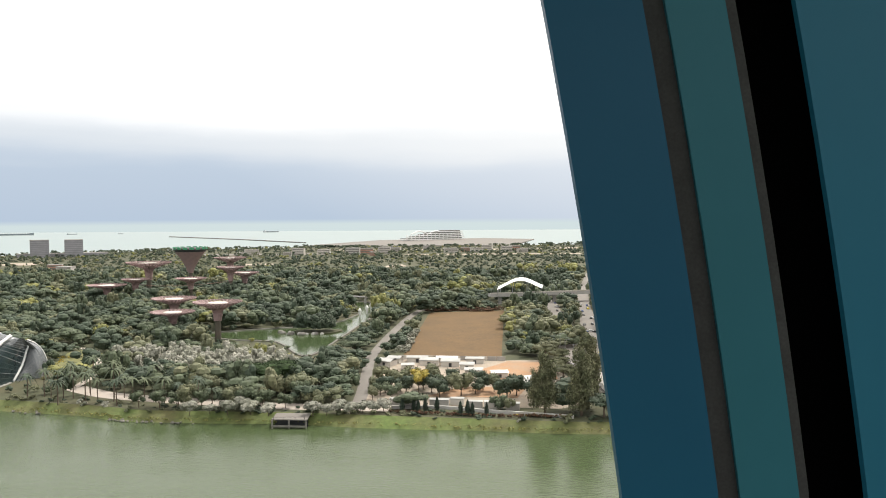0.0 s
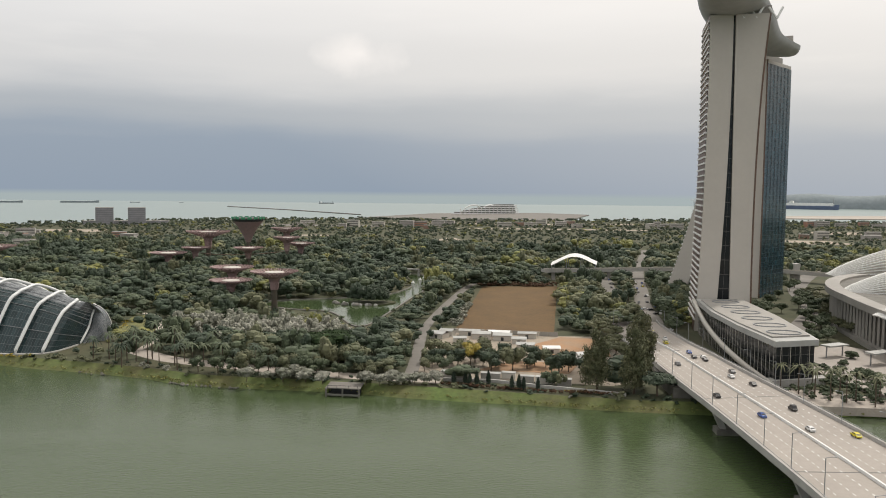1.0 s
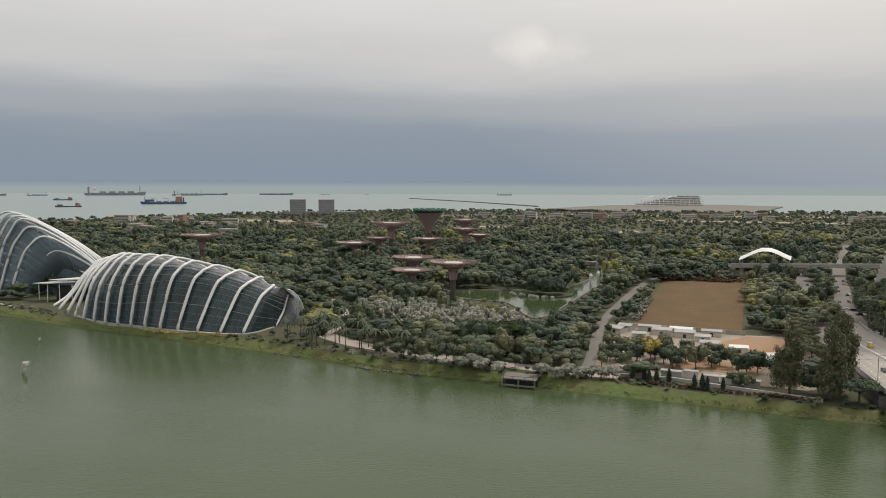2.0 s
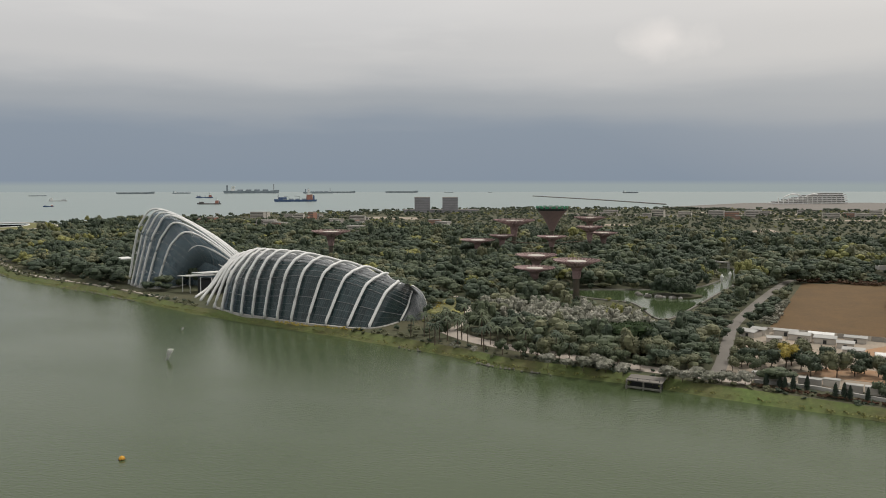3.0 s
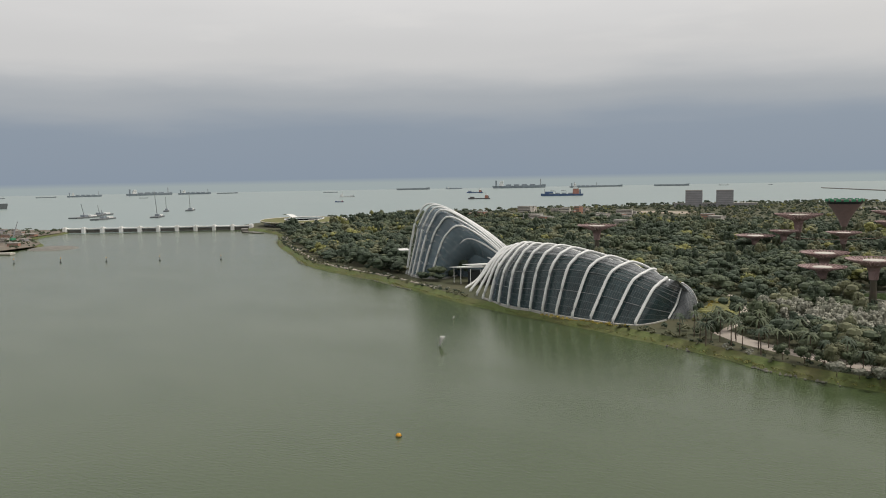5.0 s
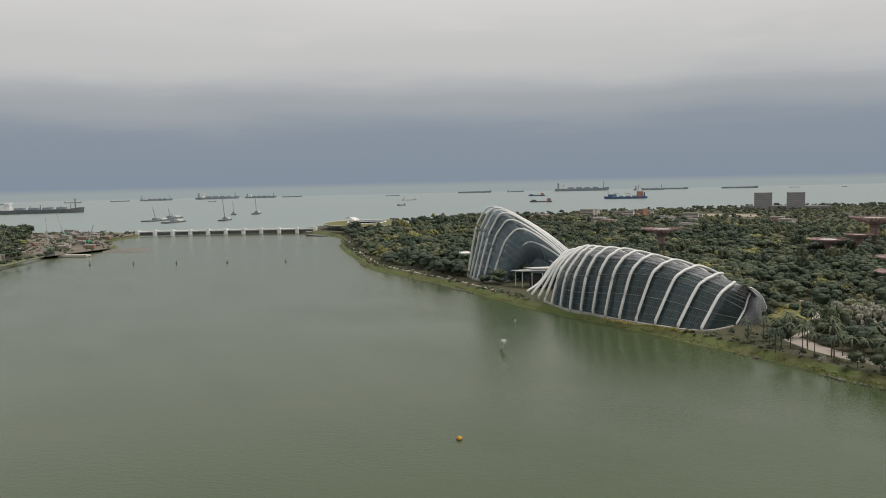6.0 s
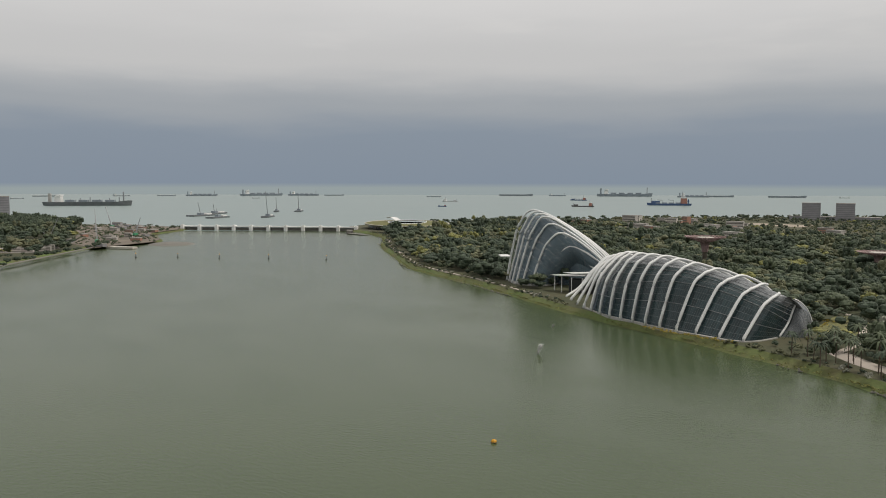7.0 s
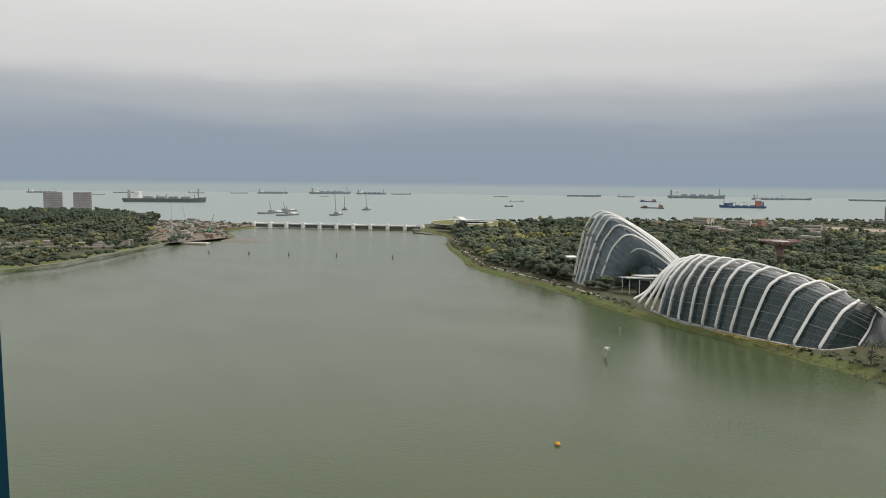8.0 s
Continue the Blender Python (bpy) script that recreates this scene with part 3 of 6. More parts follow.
for k in range(11):
    u, s = 0.02 + 0.05 * (k // 6), 0.50 + 0.04 * (k % 6)
    part("vent", Shape().tube([fd_point(u, s, 0.3), fd_point(u + 0.03, s, 0.3)], 0.5, 4, flat=0.4), DARK, flower, "dark slot vent in the roof")

# tall narrow glasshouse: arches step up from front to back
CF_TOP = [(24.1, 21), (25.9, 32.2), (25.8, 42.7), (25.6, 49.7), (25.4, 55.3), (26, 57.3), (26.5, 58.9), (26.6, 59.6)]
CF_WIDE = [62, 68, 76, 85, 92, 100, 108, 114]
CF = [[(-457, 482), (-454, 464), (-459, 457), (-468, 456), (-474, 455), (-481, 457), (-491, 463), (-498, 467)],
      [8, 33, 37, 35, 36, 34, 29, 27.5], CF_WIDE,
      [(8.2, 10.7), (7.3, 15.9), (7.3, 23.1), (7.6, 27.1), (7.1, 27.4), (6.8, 26.8), (6.5, 25.9), (5.5, 30)],
      [(16.9, 18.4), (14.8, 27.3), (13.5, 35.7), (14, 41.6), (13.4, 44.6), (12.4, 45.5), (12.2, 46), (11.5, 49.5)],
      CF_TOP, [(r + 0.5 * (w - r), 0.62 * z) for (r, z), w in zip(CF_TOP, CF_WIDE)]]


def cf_point(u, s, out=0.0):
    return arch(CF, u, s, out - 2.7)


mist = thing("glasshouse", (-455, 490, LAND), "tall pointed glasshouse of blue glass with white steel arches", "glasshouse")
shell = [[cf_point(i / 42, j / 40) for j in range(41)] for i in range(43)]
part("glass_shell", Shape().grid(shell, 2.2, 3.0), CLOUD_GLASS, mist, "blue glazing in small panes", smooth=True)
for nm, row in (("front_glass", shell[0]), ("rear_glass", shell[-1])):
    part(nm, Shape().grid([[(p[0], p[1], LAND + (p[2] - LAND) * k / 5) for p in row] for k in range(6)], 2.2, 3.0), CLOUD_GLASS, mist)
for i in range(8):
    u = i / 7
    part("rib", Shape().tube([cf_point(u, j / 40, 2.9) for j in range(41)], 1.0, 8, flat=0.8), RIB, mist, smooth=True)
    for s in (0.10, 0.17, 0.24, 0.31, 0.38, 0.62):
        part("strut", Shape().tube([cf_point(u, s - 0.012, 2.8), cf_point(u - 0.01 * (u > 0.01), s, 0.0), cf_point(u, s + 0.012, 2.8)], 0.2, 4), RIB, mist)
for s in (0.08, 0.16, 0.24, 0.32, 0.40, 0.52, 0.60, 0.68):
    part("glazing_rail", Shape().tube([cf_point(k / 30, s, 0.14) for k in range(31)], 0.15, 4), STEEL, mist, "thin grey glazing rail")
part("plinth", Shape().prism(strip([cf_point(k / 20, 0.0)[:2] for k in range(0, 21)], 4), LAND - 1, LAND + 1.2), CONC, mist, "pale concrete plinth")
part("side_canopy", Shape().prism([(-512, 470), (-500, 462), (-496, 470), (-509, 478)], LAND + 20.0, LAND + 20.8), WHITE, mist, "small white canopy on the outer side")

canopy = thing("entrance_canopy", (-412, 452, LAND), "white layered wing canopy on slim dark posts between the glasshouses", "canopy")
for x0, y0, z, ln in ((-433, 452, 11.6, 34), (-424, 457, 13.8, 38)):
    wing = Shape()
    tip, mid, far = (x0, y0, LAND + z), (x0 + ln * 0.45, y0 - 2, LAND + z + 0.9), (x0 + ln, y0 + 3, LAND + z + 2.2)
    for dz in (0.0, 0.8):
        wing.face([(tip[0], tip[1], tip[2] + dz * 0.4), (mid[0], mid[1] - 3, mid[2] + dz), (far[0], far[1] - 3, far[2] + dz), (far[0] + 4, far[1] + 13, far[2] + dz), (mid[0] + 2, mid[1] + 13, mid[2] + dz)])
    n = len(wing.v) // 2
    for k in range(n):
        j = (k + 1) % n
        wing.face([wing.v[k], wing.v[j], wing.v[n + j], wing.v[n + k]])
    part("roof", wing, WHITE, canopy, "thin white wing roof")
# near-black block: the lobby's deep shade is put into its colour
part("lobby_shade", Shape().box((-406, 462, LAND + 5), (22, 14, 10), 30), LOBBY, canopy, "deep shaded lobby")
for x, y in ((-428, 452), (-418, 449), (-408, 449), (-400, 452)):
    part("post", Shape().tube([(x, y, LAND), (x, y, LAND + 12.2)], 0.3, 6), WHITE, canopy)



# ---------------------------------------------------------------- hotel towers with the roof deck
def tower(at, turn, high, reach, edges):
    """A slab tower of two legs that lean together; local x across, y along its length."""
    ob = thing("tower", (at[0], at[1], LAND), "tall curved hotel tower, grey end walls, blue glass side", "tower", "hotel towers")
    co, si = math.cos(radians(turn)), math.sin(radians(turn))

    def w(x, y, z):
        x -= 2.0 * (z - LAND) / high
        return (at[0] + x * co + y * si, at[1] - x * si + y * co, z)

    levels = [i / 26 for i in range(27)]

    def slab(name, f0, f1, y0, y1, m, label=""):
        rows = []
        for t in levels:
            z = LAND + high * t
            a, b = f0(t), f1(t)
            rows.append([w(a, y0, z), w(b, y0, z), w(b, y1, z), w(a, y1, z), w(a, y0, z)])
        s = Shape().grid(rows, 6.0, 3.5)
        s.face(rows[-1][:4])
        return part(name, s, m, ob, label)
    east_out, east_in, west_in, west_out = edges
    slab("east_leg", east_out, east_in, 0, reach, PANEL, "plain warm grey end wall of the splayed leg")
    slab("west_leg", west_in, west_out, 0, reach, PANEL, "plain warm grey end wall")
    slab("atrium_glass", lambda t: east_in(t) - 0.3, lambda t: west_in(t) + 0.3, 3.0, reach - 3, DARK_GLASS, "dark glazed slot between the legs")
    # west side: curtain wall just proud of the leg, with an edge fin
    rows = [[w(west_out(t) + 0.35, 1.2 + (reach - 1.4) * k / 20, LAND + high * t * 0.985) for k in range(21)] for t in levels]
    wall = part("curtain_wall", Shape().grid(rows, 3.0, 7.0), BLUE_GLASS, ob, "deep blue glass curtain wall")
    part("edge_fin", Shape().tube([w(west_out(t) + 0.5, 0.2, LAND + high * t) for t in levels], 0.55, 4), BRONZE, ob, "bronze edge fin")
    for k in range(1, 7):
        part("mullion", Shape().tube([w(west_out(t) + 0.7, reach * k / 7, LAND + high * t * 0.985) for t in levels], 0.14, 4), DARK, wall)
    floors = 52
    slab_mesh = Shape().box((0, 0, 0), (1.0, reach, 0.95)).mesh("balcony")
    for k in range(2, floors):
        t = k / floors
        part("balcony", slab_mesh, WHITE, ob).matrix_basis = Matrix.Translation(w(east_out(t) - 0.5, reach / 2, LAND + high * t)) @ pose(0, 0, 0, 0, 0, -turn)
    # brown sheet whose colour supplies the shadows between the white slabs
    part("balcony_shade", Shape().grid([[w(east_out(t) - 0.35, 0.6, LAND + high * t), w(east_out(t) - 0.35, reach - 0.6, LAND + high * t)] for t in levels], 4.0, 3.5), BRONZE, ob, "shaded bronze balcony backs")
    part("roof_plant", Shape().box(w(2, reach / 2, LAND + high + 3), (24, reach * 0.7, 6), -turn), PANEL2, ob)
    return ob


tower((147, 489), 9, 189, 47, (lambda t: -21.2 - 5.4 * (1 - t) ** 2.2, lambda t: -8.0 - 7.0 * (1 - t) ** 2, lambda t: -6.7, lambda t: 5.0 + 7.0 * t ** 3))
tower((197, 664), 40, 189, 50, (lambda t: -18.3 - 46 * (1 - t) ** 1.6, lambda t: -2.9 - 43.7 * (1 - t) ** 1.6, lambda t: -0.2 - 2 * (1 - t) ** 1.3, lambda t: 18.3 - 2 * (1 - t) ** 1.3))

deck = thing("roof_deck", (170, 555, 193), "long curved boat-shaped roof deck resting on the towers", "roof deck")
SPINE = smooth_line([(120, 447), (126, 465), (139, 500), (159, 550), (183, 605), (209, 640), (229, 656)], 5)
rows, tops = [], []
for i, p in enumerate(SPINE):
    t = i / (len(SPINE) - 1)
    wd = 21.0 * min(1.0, (math.sin(math.pi * (0.02 + 0.95 * t)) ** 0.45))
    q = SPINE[min(i + 1, len(SPINE) - 1)]
    o = SPINE[max(i - 1, 0)]
    d = Vector((q[0] - o[0], q[1] - o[1])).normalized()
    nrm = Vector((d.y, -d.x))
    rows.append([(p[0] + nrm.x * wd * math.cos(a), p[1] + nrm.y * wd * math.cos(a), 201.5 - 9.5 * math.sin(a) ** 0.8 * (0.5 + 0.5 * wd / 20)) for a in [math.pi * k / 12 for k in range(13)]])
hull = Shape().grid(rows)
hull.face(rows[0]).face(rows[-1])
part("hull", hull, HULL, deck, "silver-grey curved underside", smooth=True)
lid = Shape()
for a, b in zip(rows, rows[1:]):
    lid.face([a[0], b[0], b[-1], a[-1]])
part("deck_top", lid, PAVE, deck)
for i in (1, len(SPINE) - 4):
    part("plant_room", Shape().box((SPINE[i][0] + 4, SPINE[i][1] + 6, 205), (13, 16, 8), -20), PANEL2, deck)
for k in range(26):
    p = SPINE[1 + k % (len(SPINE) - 2)]
    part("planting", Shape().lathe((p[0] + (k * 7 % 13) - 6, p[1] + (k * 5 % 11) - 5, 201.4), [(0.4, 0), (1.6, 1.2), (2.2, 2.4), (1.2, 4.0), (0.1, 4.8)], 7), LEAF[0], deck, "green roof-garden shrub")
for x, y in ((143, 490), (150, 489), (162, 491)):
    for sx in (-4, 4):
        part("v_strut", Shape().tube([(x, y, 190), (x + sx, y + 2, 197)], 0.7, 5), WHITE, deck, "white inclined strut")

# ---------------------------------------------------------------- podium by the bridge
podium = thing("podium_building", (132, 420, LAND), "long wedge-shaped glass pavilion with a grey metal roof", "building")
P_EAVE = [(121, 352), (142, 359), (147, 425), (148, 491), (120, 489), (116, 440), (117, 395)]
P_WALL = [(122, 354), (140.5, 360), (145.5, 425), (146.5, 489), (121.5, 487), (117.5, 440), (118.5, 395)]
walls = Shape()
for a, b in zip(P_WALL, P_WALL[1:] + P_WALL[:1]):
    n = max(int(math.dist(a, b) / 3.0), 1)
    walls.grid([[(*vec(a, b, k / n), z) for k in range(n + 1)] for z in (LAND, LAND + 4.5, LAND + 9, LAND + 13.5, LAND + 17.6)], 3.0, 4.2)
part("glass_wall", walls, DARK_GLASS, podium, "dark glazing between fins")
for a, b in zip(P_WALL, P_WALL[1:] + P_WALL[:1]):
    n = max(int(math.dist(a, b) / 4.0), 1)
    for k in range(n):
        x, y = vec(a, b, (k + 0.5) / n)
        part("fin", Shape().box((x, y, LAND + 8.8), (0.22, 0.22, 17.6)), PANEL, podium)
roof_top = part("roof", Shape().prism(P_EAVE, LAND + 17.6, LAND + 20.2), ROOFM, podium, "pale grey metal roof")
part("roof_bed", Shape().prism([vec(p, (132, 422), 0.12) for p in P_EAVE], LAND + 20.2, LAND + 20.9), PANEL2, podium)
for k in range(6):
    t = k / 5
    c = vec((131, 371), (133, 472), t)
    ring = [(c[0] + 7.5 * math.cos(a), c[1] + 5.5 * math.sin(a), LAND + 21.1) for a in [j * math.pi / 10 for j in range(21)]]
    part("roof_ring", Shape().tube(ring, 0.35, 4), STEEL, roof_top, "grey oval roof light")
sweep = [(119.5 - 0.5 * t - 5.0 * math.sin(math.pi * t), 351 + 138 * t, LAND + 1.5 + 17.5 * t ** 1.25) for t in [k / 14 for k in range(15)]]
part("sweeping_beam", Shape().tube(sweep, 1.25, 6, flat=1.3), PANEL, podium, "pale curved beam rising along the wall", smooth=True)
part("end_base", Shape().prism([(120, 351), (146, 360), (147, 366), (119, 357)], LAND - 1, LAND + 3), CONC, podium)

# ---------------------------------------------------------------- road bridge
BR_L = smooth_line([(88, 10), (86, 80), (84, 150), (83, 205), (81, 245), (78, 292), (74, 340), (70, 400), (68, 450), (74, 522)], 4)
BR_R = smooth_line([(138, 10), (134, 80), (129, 150), (125, 205), (121, 250), (115, 301), (109, 345), (103, 400), (102, 453), (104, 523)], 4)
DECK = 10.0


def deck_z(i):
    y = BR_L[i][1]
    return DECK if y < 392 else DECK - (DECK - LAND - 0.2) * min((y - 392) / 112.0, 1.0)


bridge = thing("road_bridge", (100, 330, 0), "wide pale concrete road bridge on inclined piers over the water", "bridge")


def across(i, t, z):
    a, b = BR_L[i], BR_R[i]
    return (a[0] + (b[0] - a[0]) * t, a[1] + (b[1] - a[1]) * t, z)


N = len(BR_L)
part("roadway", Shape().grid([[across(i, t, deck_z(i)) for t in (0.02, 0.25, 0.5, 0.75, 0.98)] for i in range(N)]), ROAD, bridge, "pale worn roadway")
part("deck_box", Shape().grid([[across(i, 0.0, deck_z(i) - 0.02), across(i, 0.0, deck_z(i) - 1.3), across(i, 0.14, deck_z(i) - 2.2), across(i, 0.86, deck_z(i) - 2.2), across(i, 1.0, deck_z(i) - 1.3), across(i, 1.0, deck_z(i) - 0.02)] for i in range(N)]), CONC, bridge, "concrete deck beam")
for t, wdt, h in ((0.008, 0.6, 1.0), (0.992, 0.8, 1.2), (0.505, 0.5, 0.9)):
    part("parapet", Shape().grid([[across(i, t - wdt / 70, deck_z(i)), across(i, t - wdt / 70, deck_z(i) + h), across(i, t + wdt / 70, deck_z(i) + h), across(i, t + wdt / 70, deck_z(i))] for i in range(N)]), CONC if t != 0.505 else WHITE, bridge)
for t in (0.006, 0.994):
    part("handrail", Shape().tube([across(i, t, deck_z(i) + 1.7) for i in range(N)], 0.09, 4), STEEL, bridge)
for t in (0.13, 0.25, 0.37, 0.63, 0.75, 0.87):
    for i in range(4, N - 6):
        for k in range(3):
            a, b = across(i, t, deck_z(i) + 0.02), across(i + 1, t, deck_z(i + 1) + 0.02)
            p, q = Vector(vec(a, b, k / 3)), Vector(vec(a, b, k / 3 + 0.14))
            part("lane_dash", Shape().face([p - Vector((0.12, 0, 0)), p + Vector((0.12, 0, 0)), q + Vector((0.12, 0, 0)), q - Vector((0.12, 0, 0))]), WHITE, bridge)
for y in (140, 221, 303, 382):
    i = min(range(N), key=lambda k: abs(BR_L[k][1] - y))
    a, b = across(i, 0.02, deck_z(i) + 0.015), across(i, 0.98, deck_z(i) + 0.015)
    part("expansion_joint", Shape().face([(a[0], a[1] - 0.35, a[2]), (b[0], b[1] - 0.35, b[2]), (b[0], b[1] + 0.35, b[2]), (a[0], a[1] + 0.35, a[2])]), ASPH, bridge, "dark joint strip")
for y in (153, 221, 288):
    i = min(range(N), key=lambda k: abs(BR_L[k][1] - y))
    for t in (0.10, 0.42, 0.60, 0.90):
        x, yy, z = across(i, t, 0)
        side = 1 if t in (0.10, 0.60) else -1
        part("pier", Shape().tube([(x + 1.5 * side, yy, 1.5), (x - 1.5 * side, yy, DECK - 2)], 1.5, 4), CONC, bridge)
    x, yy, z = across(i, 0.20, 0)
    part("pile_cap", Shape().box((x + 2, yy, 0.8), (14, 6, 2.6)), DCONC, bridge, "stained concrete pile cap")
    x, yy, z = across(i, 0.78, 0)
    part("pile_cap", Shape().box((x, yy, 0.8), (14, 6, 2.6)), DCONC, bridge, "stained concrete pile cap")
part("abutment", Shape().prism([(73, 329), (117, 330), (115, 370), (71, 369)], -0.5, DECK - 2.2), DCONC, bridge, "dark concrete abutment on the bank")


def lamp_post(at, h=11.0, arm=2.2):
    ob = thing("street_lamp", at, "slim grey street lamp beside the roadway", "street lamp", "bridge lamps")
    part("pole", Shape().tube([at, (at[0], at[1], at[2] + h)], 0.13, 5), STEEL, ob)
    part("arm", Shape().tube([(at[0], at[1], at[2] + h), (at[0] + arm, at[1], at[2] + h + 0.3)], 0.08, 4), STEEL, ob)
    part("lamp_head", Shape().box((at[0] + arm, at[1], at[2] + h + 0.28), (0.9, 0.35, 0.16)), STEEL, ob)


for i in range(4, N - 2, 2):
    for t in (0.02, 0.98):
        p = across(i, t, deck_z(i))
        lamp_post(p, 11, 2.2 if t < 0.5 else -2.2)


def car(at, turn, paint, label, tall=False):
    ob = thing("car", at, label, "car", "bridge traffic")
    h = 1.0 if not tall else 1.5
    prof = [(-2.2, 0.35), (-2.2, 0.85), (-1.3, 0.95), (-0.7, 0.45 + h), (1.1, 0.45 + h), (1.9, 0.95), (2.2, 0.85), (2.2, 0.35)]
    s = Shape()
    for x in (-0.88, 0.88):
        s.face([(x * (0.86 if z > 1.2 else 1.0), y, z) for y, z in prof])
    for (a, b), (c, d) in zip(prof, prof[1:] + prof[:1]):
        ka, kb = (0.86 if b > 1.2 else 1.0), (0.86 if d > 1.2 else 1.0)
        s.face([(-0.88 * ka, a, b), (0.88 * ka, a, b), (0.88 * kb, c, d), (-0.88 * kb, c, d)])
    m = pose(*at, 0, 0, turn)
    ob.matrix_basis = m

    def kid(name, shape, material):
        k = part(name, shape, material)
        k.parent = ob
        return k
    kid("body", s, paint)
    kid("windscreen", Shape().face([(-0.7, -1.24, 1.0), (0.7, -1.24, 1.0), (0.62, -0.74, 0.42 + h), (-0.62, -0.74, 0.42 + h)]), DARK)
    kid("rear_window", Shape().face([(-0.7, 1.84, 1.0), (0.7, 1.84, 1.0), (0.62, 1.14, 0.42 + h), (-0.62, 1.14, 0.42 + h)]), DARK)
    for x in (-0.8, 0.8):
        kid("side_window", Shape().box((x * 1.0, 0.15, 0.28 + h), (0.2, 1.7, 0.35)), DARK)
        for y in (-1.4, 1.4):
            kid("wheel", Shape().tube([(x - 0.1, y, 0.33), (x + 0.1, y, 0.33)], 0.33, 8), DARK)
    return ob


PAINTS = [(mat("black_car_paint", (0.02, 0.02, 0.022), 0.3), "dark saloon car on the bridge"), (mat("white_car_paint", (0.75, 0.75, 0.74), 0.3), "white saloon car on the bridge"),
          (mat("blue_car_paint", (0.03, 0.09, 0.35), 0.3), "blue saloon taxi on the bridge"), (mat("yellow_car_paint", (0.65, 0.55, 0.02), 0.3), "yellow taxi on the bridge"),
          (mat("grey_car_paint", (0.12, 0.12, 0.125), 0.3), "dark grey car on the bridge")]
for y, t, k, tall in ((286, 0.62, 1, 0), (302, 0.37, 2, 0), (313, 0.78, 0, 1), (280, 0.90, 3, 0), (330, 0.20, 0, 0), (352, 0.82, 0, 0), (366, 0.72, 1, 0), (376, 0.85, 4, 0), (390, 0.30, 4, 0),
                      (402, 0.74, 0, 0), (408, 0.80, 1, 0), (408, 0.67, 0, 0), (420, 0.68, 2, 0), (430, 0.25, 0, 0), (455, 0.62, 3, 0), (470, 0.70, 1, 1), (488, 0.30, 4, 0), (500, 0.66, 0, 0)):
    y *= 0.93
    i = min(range(N - 1), key=lambda j: abs(BR_L[j][1] - y))
    x = across(i, t, deck_z(i) + 0.05)
    a, b = Vector(BR_L[i]), Vector(BR_L[i + 1])
    car((x[0], y, deck_z(i) + 0.05), math.degrees(math.atan2(-(b - a).x, (b - a).y)) + (180 if t > 0.5 else 0), *PAINTS[k], tall=bool(tall))



# ---------------------------------------------------------------- steel trees in the garden
def steel_tree(at, high, wide, crowned=False):
    ob = thing("steel_tree", (*at, LAND), "giant steel garden tree with purple branches and planted trunk", "garden tower", "steel trees")
    x, y = at
    h, r = high, wide / 2
    t = 0.065 * r + 1.0
    part("trunk", Shape().lathe((x, y, LAND), [(t * 1.15, -0.5), (t, h * 0.3), (t, h * 0.6), (t * 1.25, h * 0.74), (t * 1.7, h * 0.84), (t * 2.2, h * 0.90)], 14), TRUNKP, ob, "trunk covered in climbing plants", smooth=True)
    rnd = random.Random(int(x * 7 + y))
    for k in range(32):
        a = 2 * math.pi * k / 32
        pts = []
        for s, f in ((0.55, t * 1.05), (0.74, t * 1.4), (0.84, t * 2.0), (0.90, r * 0.5), (0.955, r * 0.78), (1.0 + rnd.uniform(-0.01, 0.015), r)):
            pts.append((x + f * math.cos(a), y + f * math.sin(a), LAND + h * s))
        limb = part("branch", Shape().tube(pts, 0.55, 4, 0.38), MAUVE, ob)
        for da in (-0.07, 0.07):
            b = a + da
            part("twig", Shape().tube([pts[3], (x + r * 1.02 * math.cos(b), y + r * 1.02 * math.sin(b), LAND + h * 1.012)], 0.3, 3, 0.22), MAUVE, limb)
    for f, s in ((0.50, 0.90), (0.64, 0.93), (0.78, 0.955), (0.98, 1.0)):
        part("hoop", Shape().tube([(x + r * f * math.cos(a), y + r * f * math.sin(a), LAND + h * s) for a in [k * math.pi / 16 for k in range(33)]], 0.32, 4), MAUVE, ob)
    part("disc", Shape().lathe((x, y, LAND + h * 0.975), [(r * 0.42, 0.0), (r * 0.40, 0.4), (0.1, 0.6)], 16), PANEL if not crowned else DARK, ob, "pale round plate at the crown")
    if crowned:
        part("cone", Shape().lathe((x, y, LAND + h * 0.95), [(t * 1.3, -27), (r * 0.34, -18), (r * 0.62, -9), (r * 0.93, -1.5)], 20), MAUVE, ob, "purple-brown lattice cone", smooth=True)
        part("drum", Shape().lathe((x, y, LAND + h * 0.95), [(r * 0.93, -1.6), (r * 0.98, 1.0), (r * 0.9, 3.0), (0.1, 3.2)], 20), DARK, ob, "dark round rooftop room")
        for k in range(16):
            a = 2 * math.pi * k / 16
            part("louvre", Shape().box((x + r * 1.02 * math.cos(a), y + r * 1.02 * math.sin(a), LAND + h * 0.95 + 2.6), (0.6, 5.0, 2.6), math.degrees(a)), GREENLIT, ob, "green louvre screen")


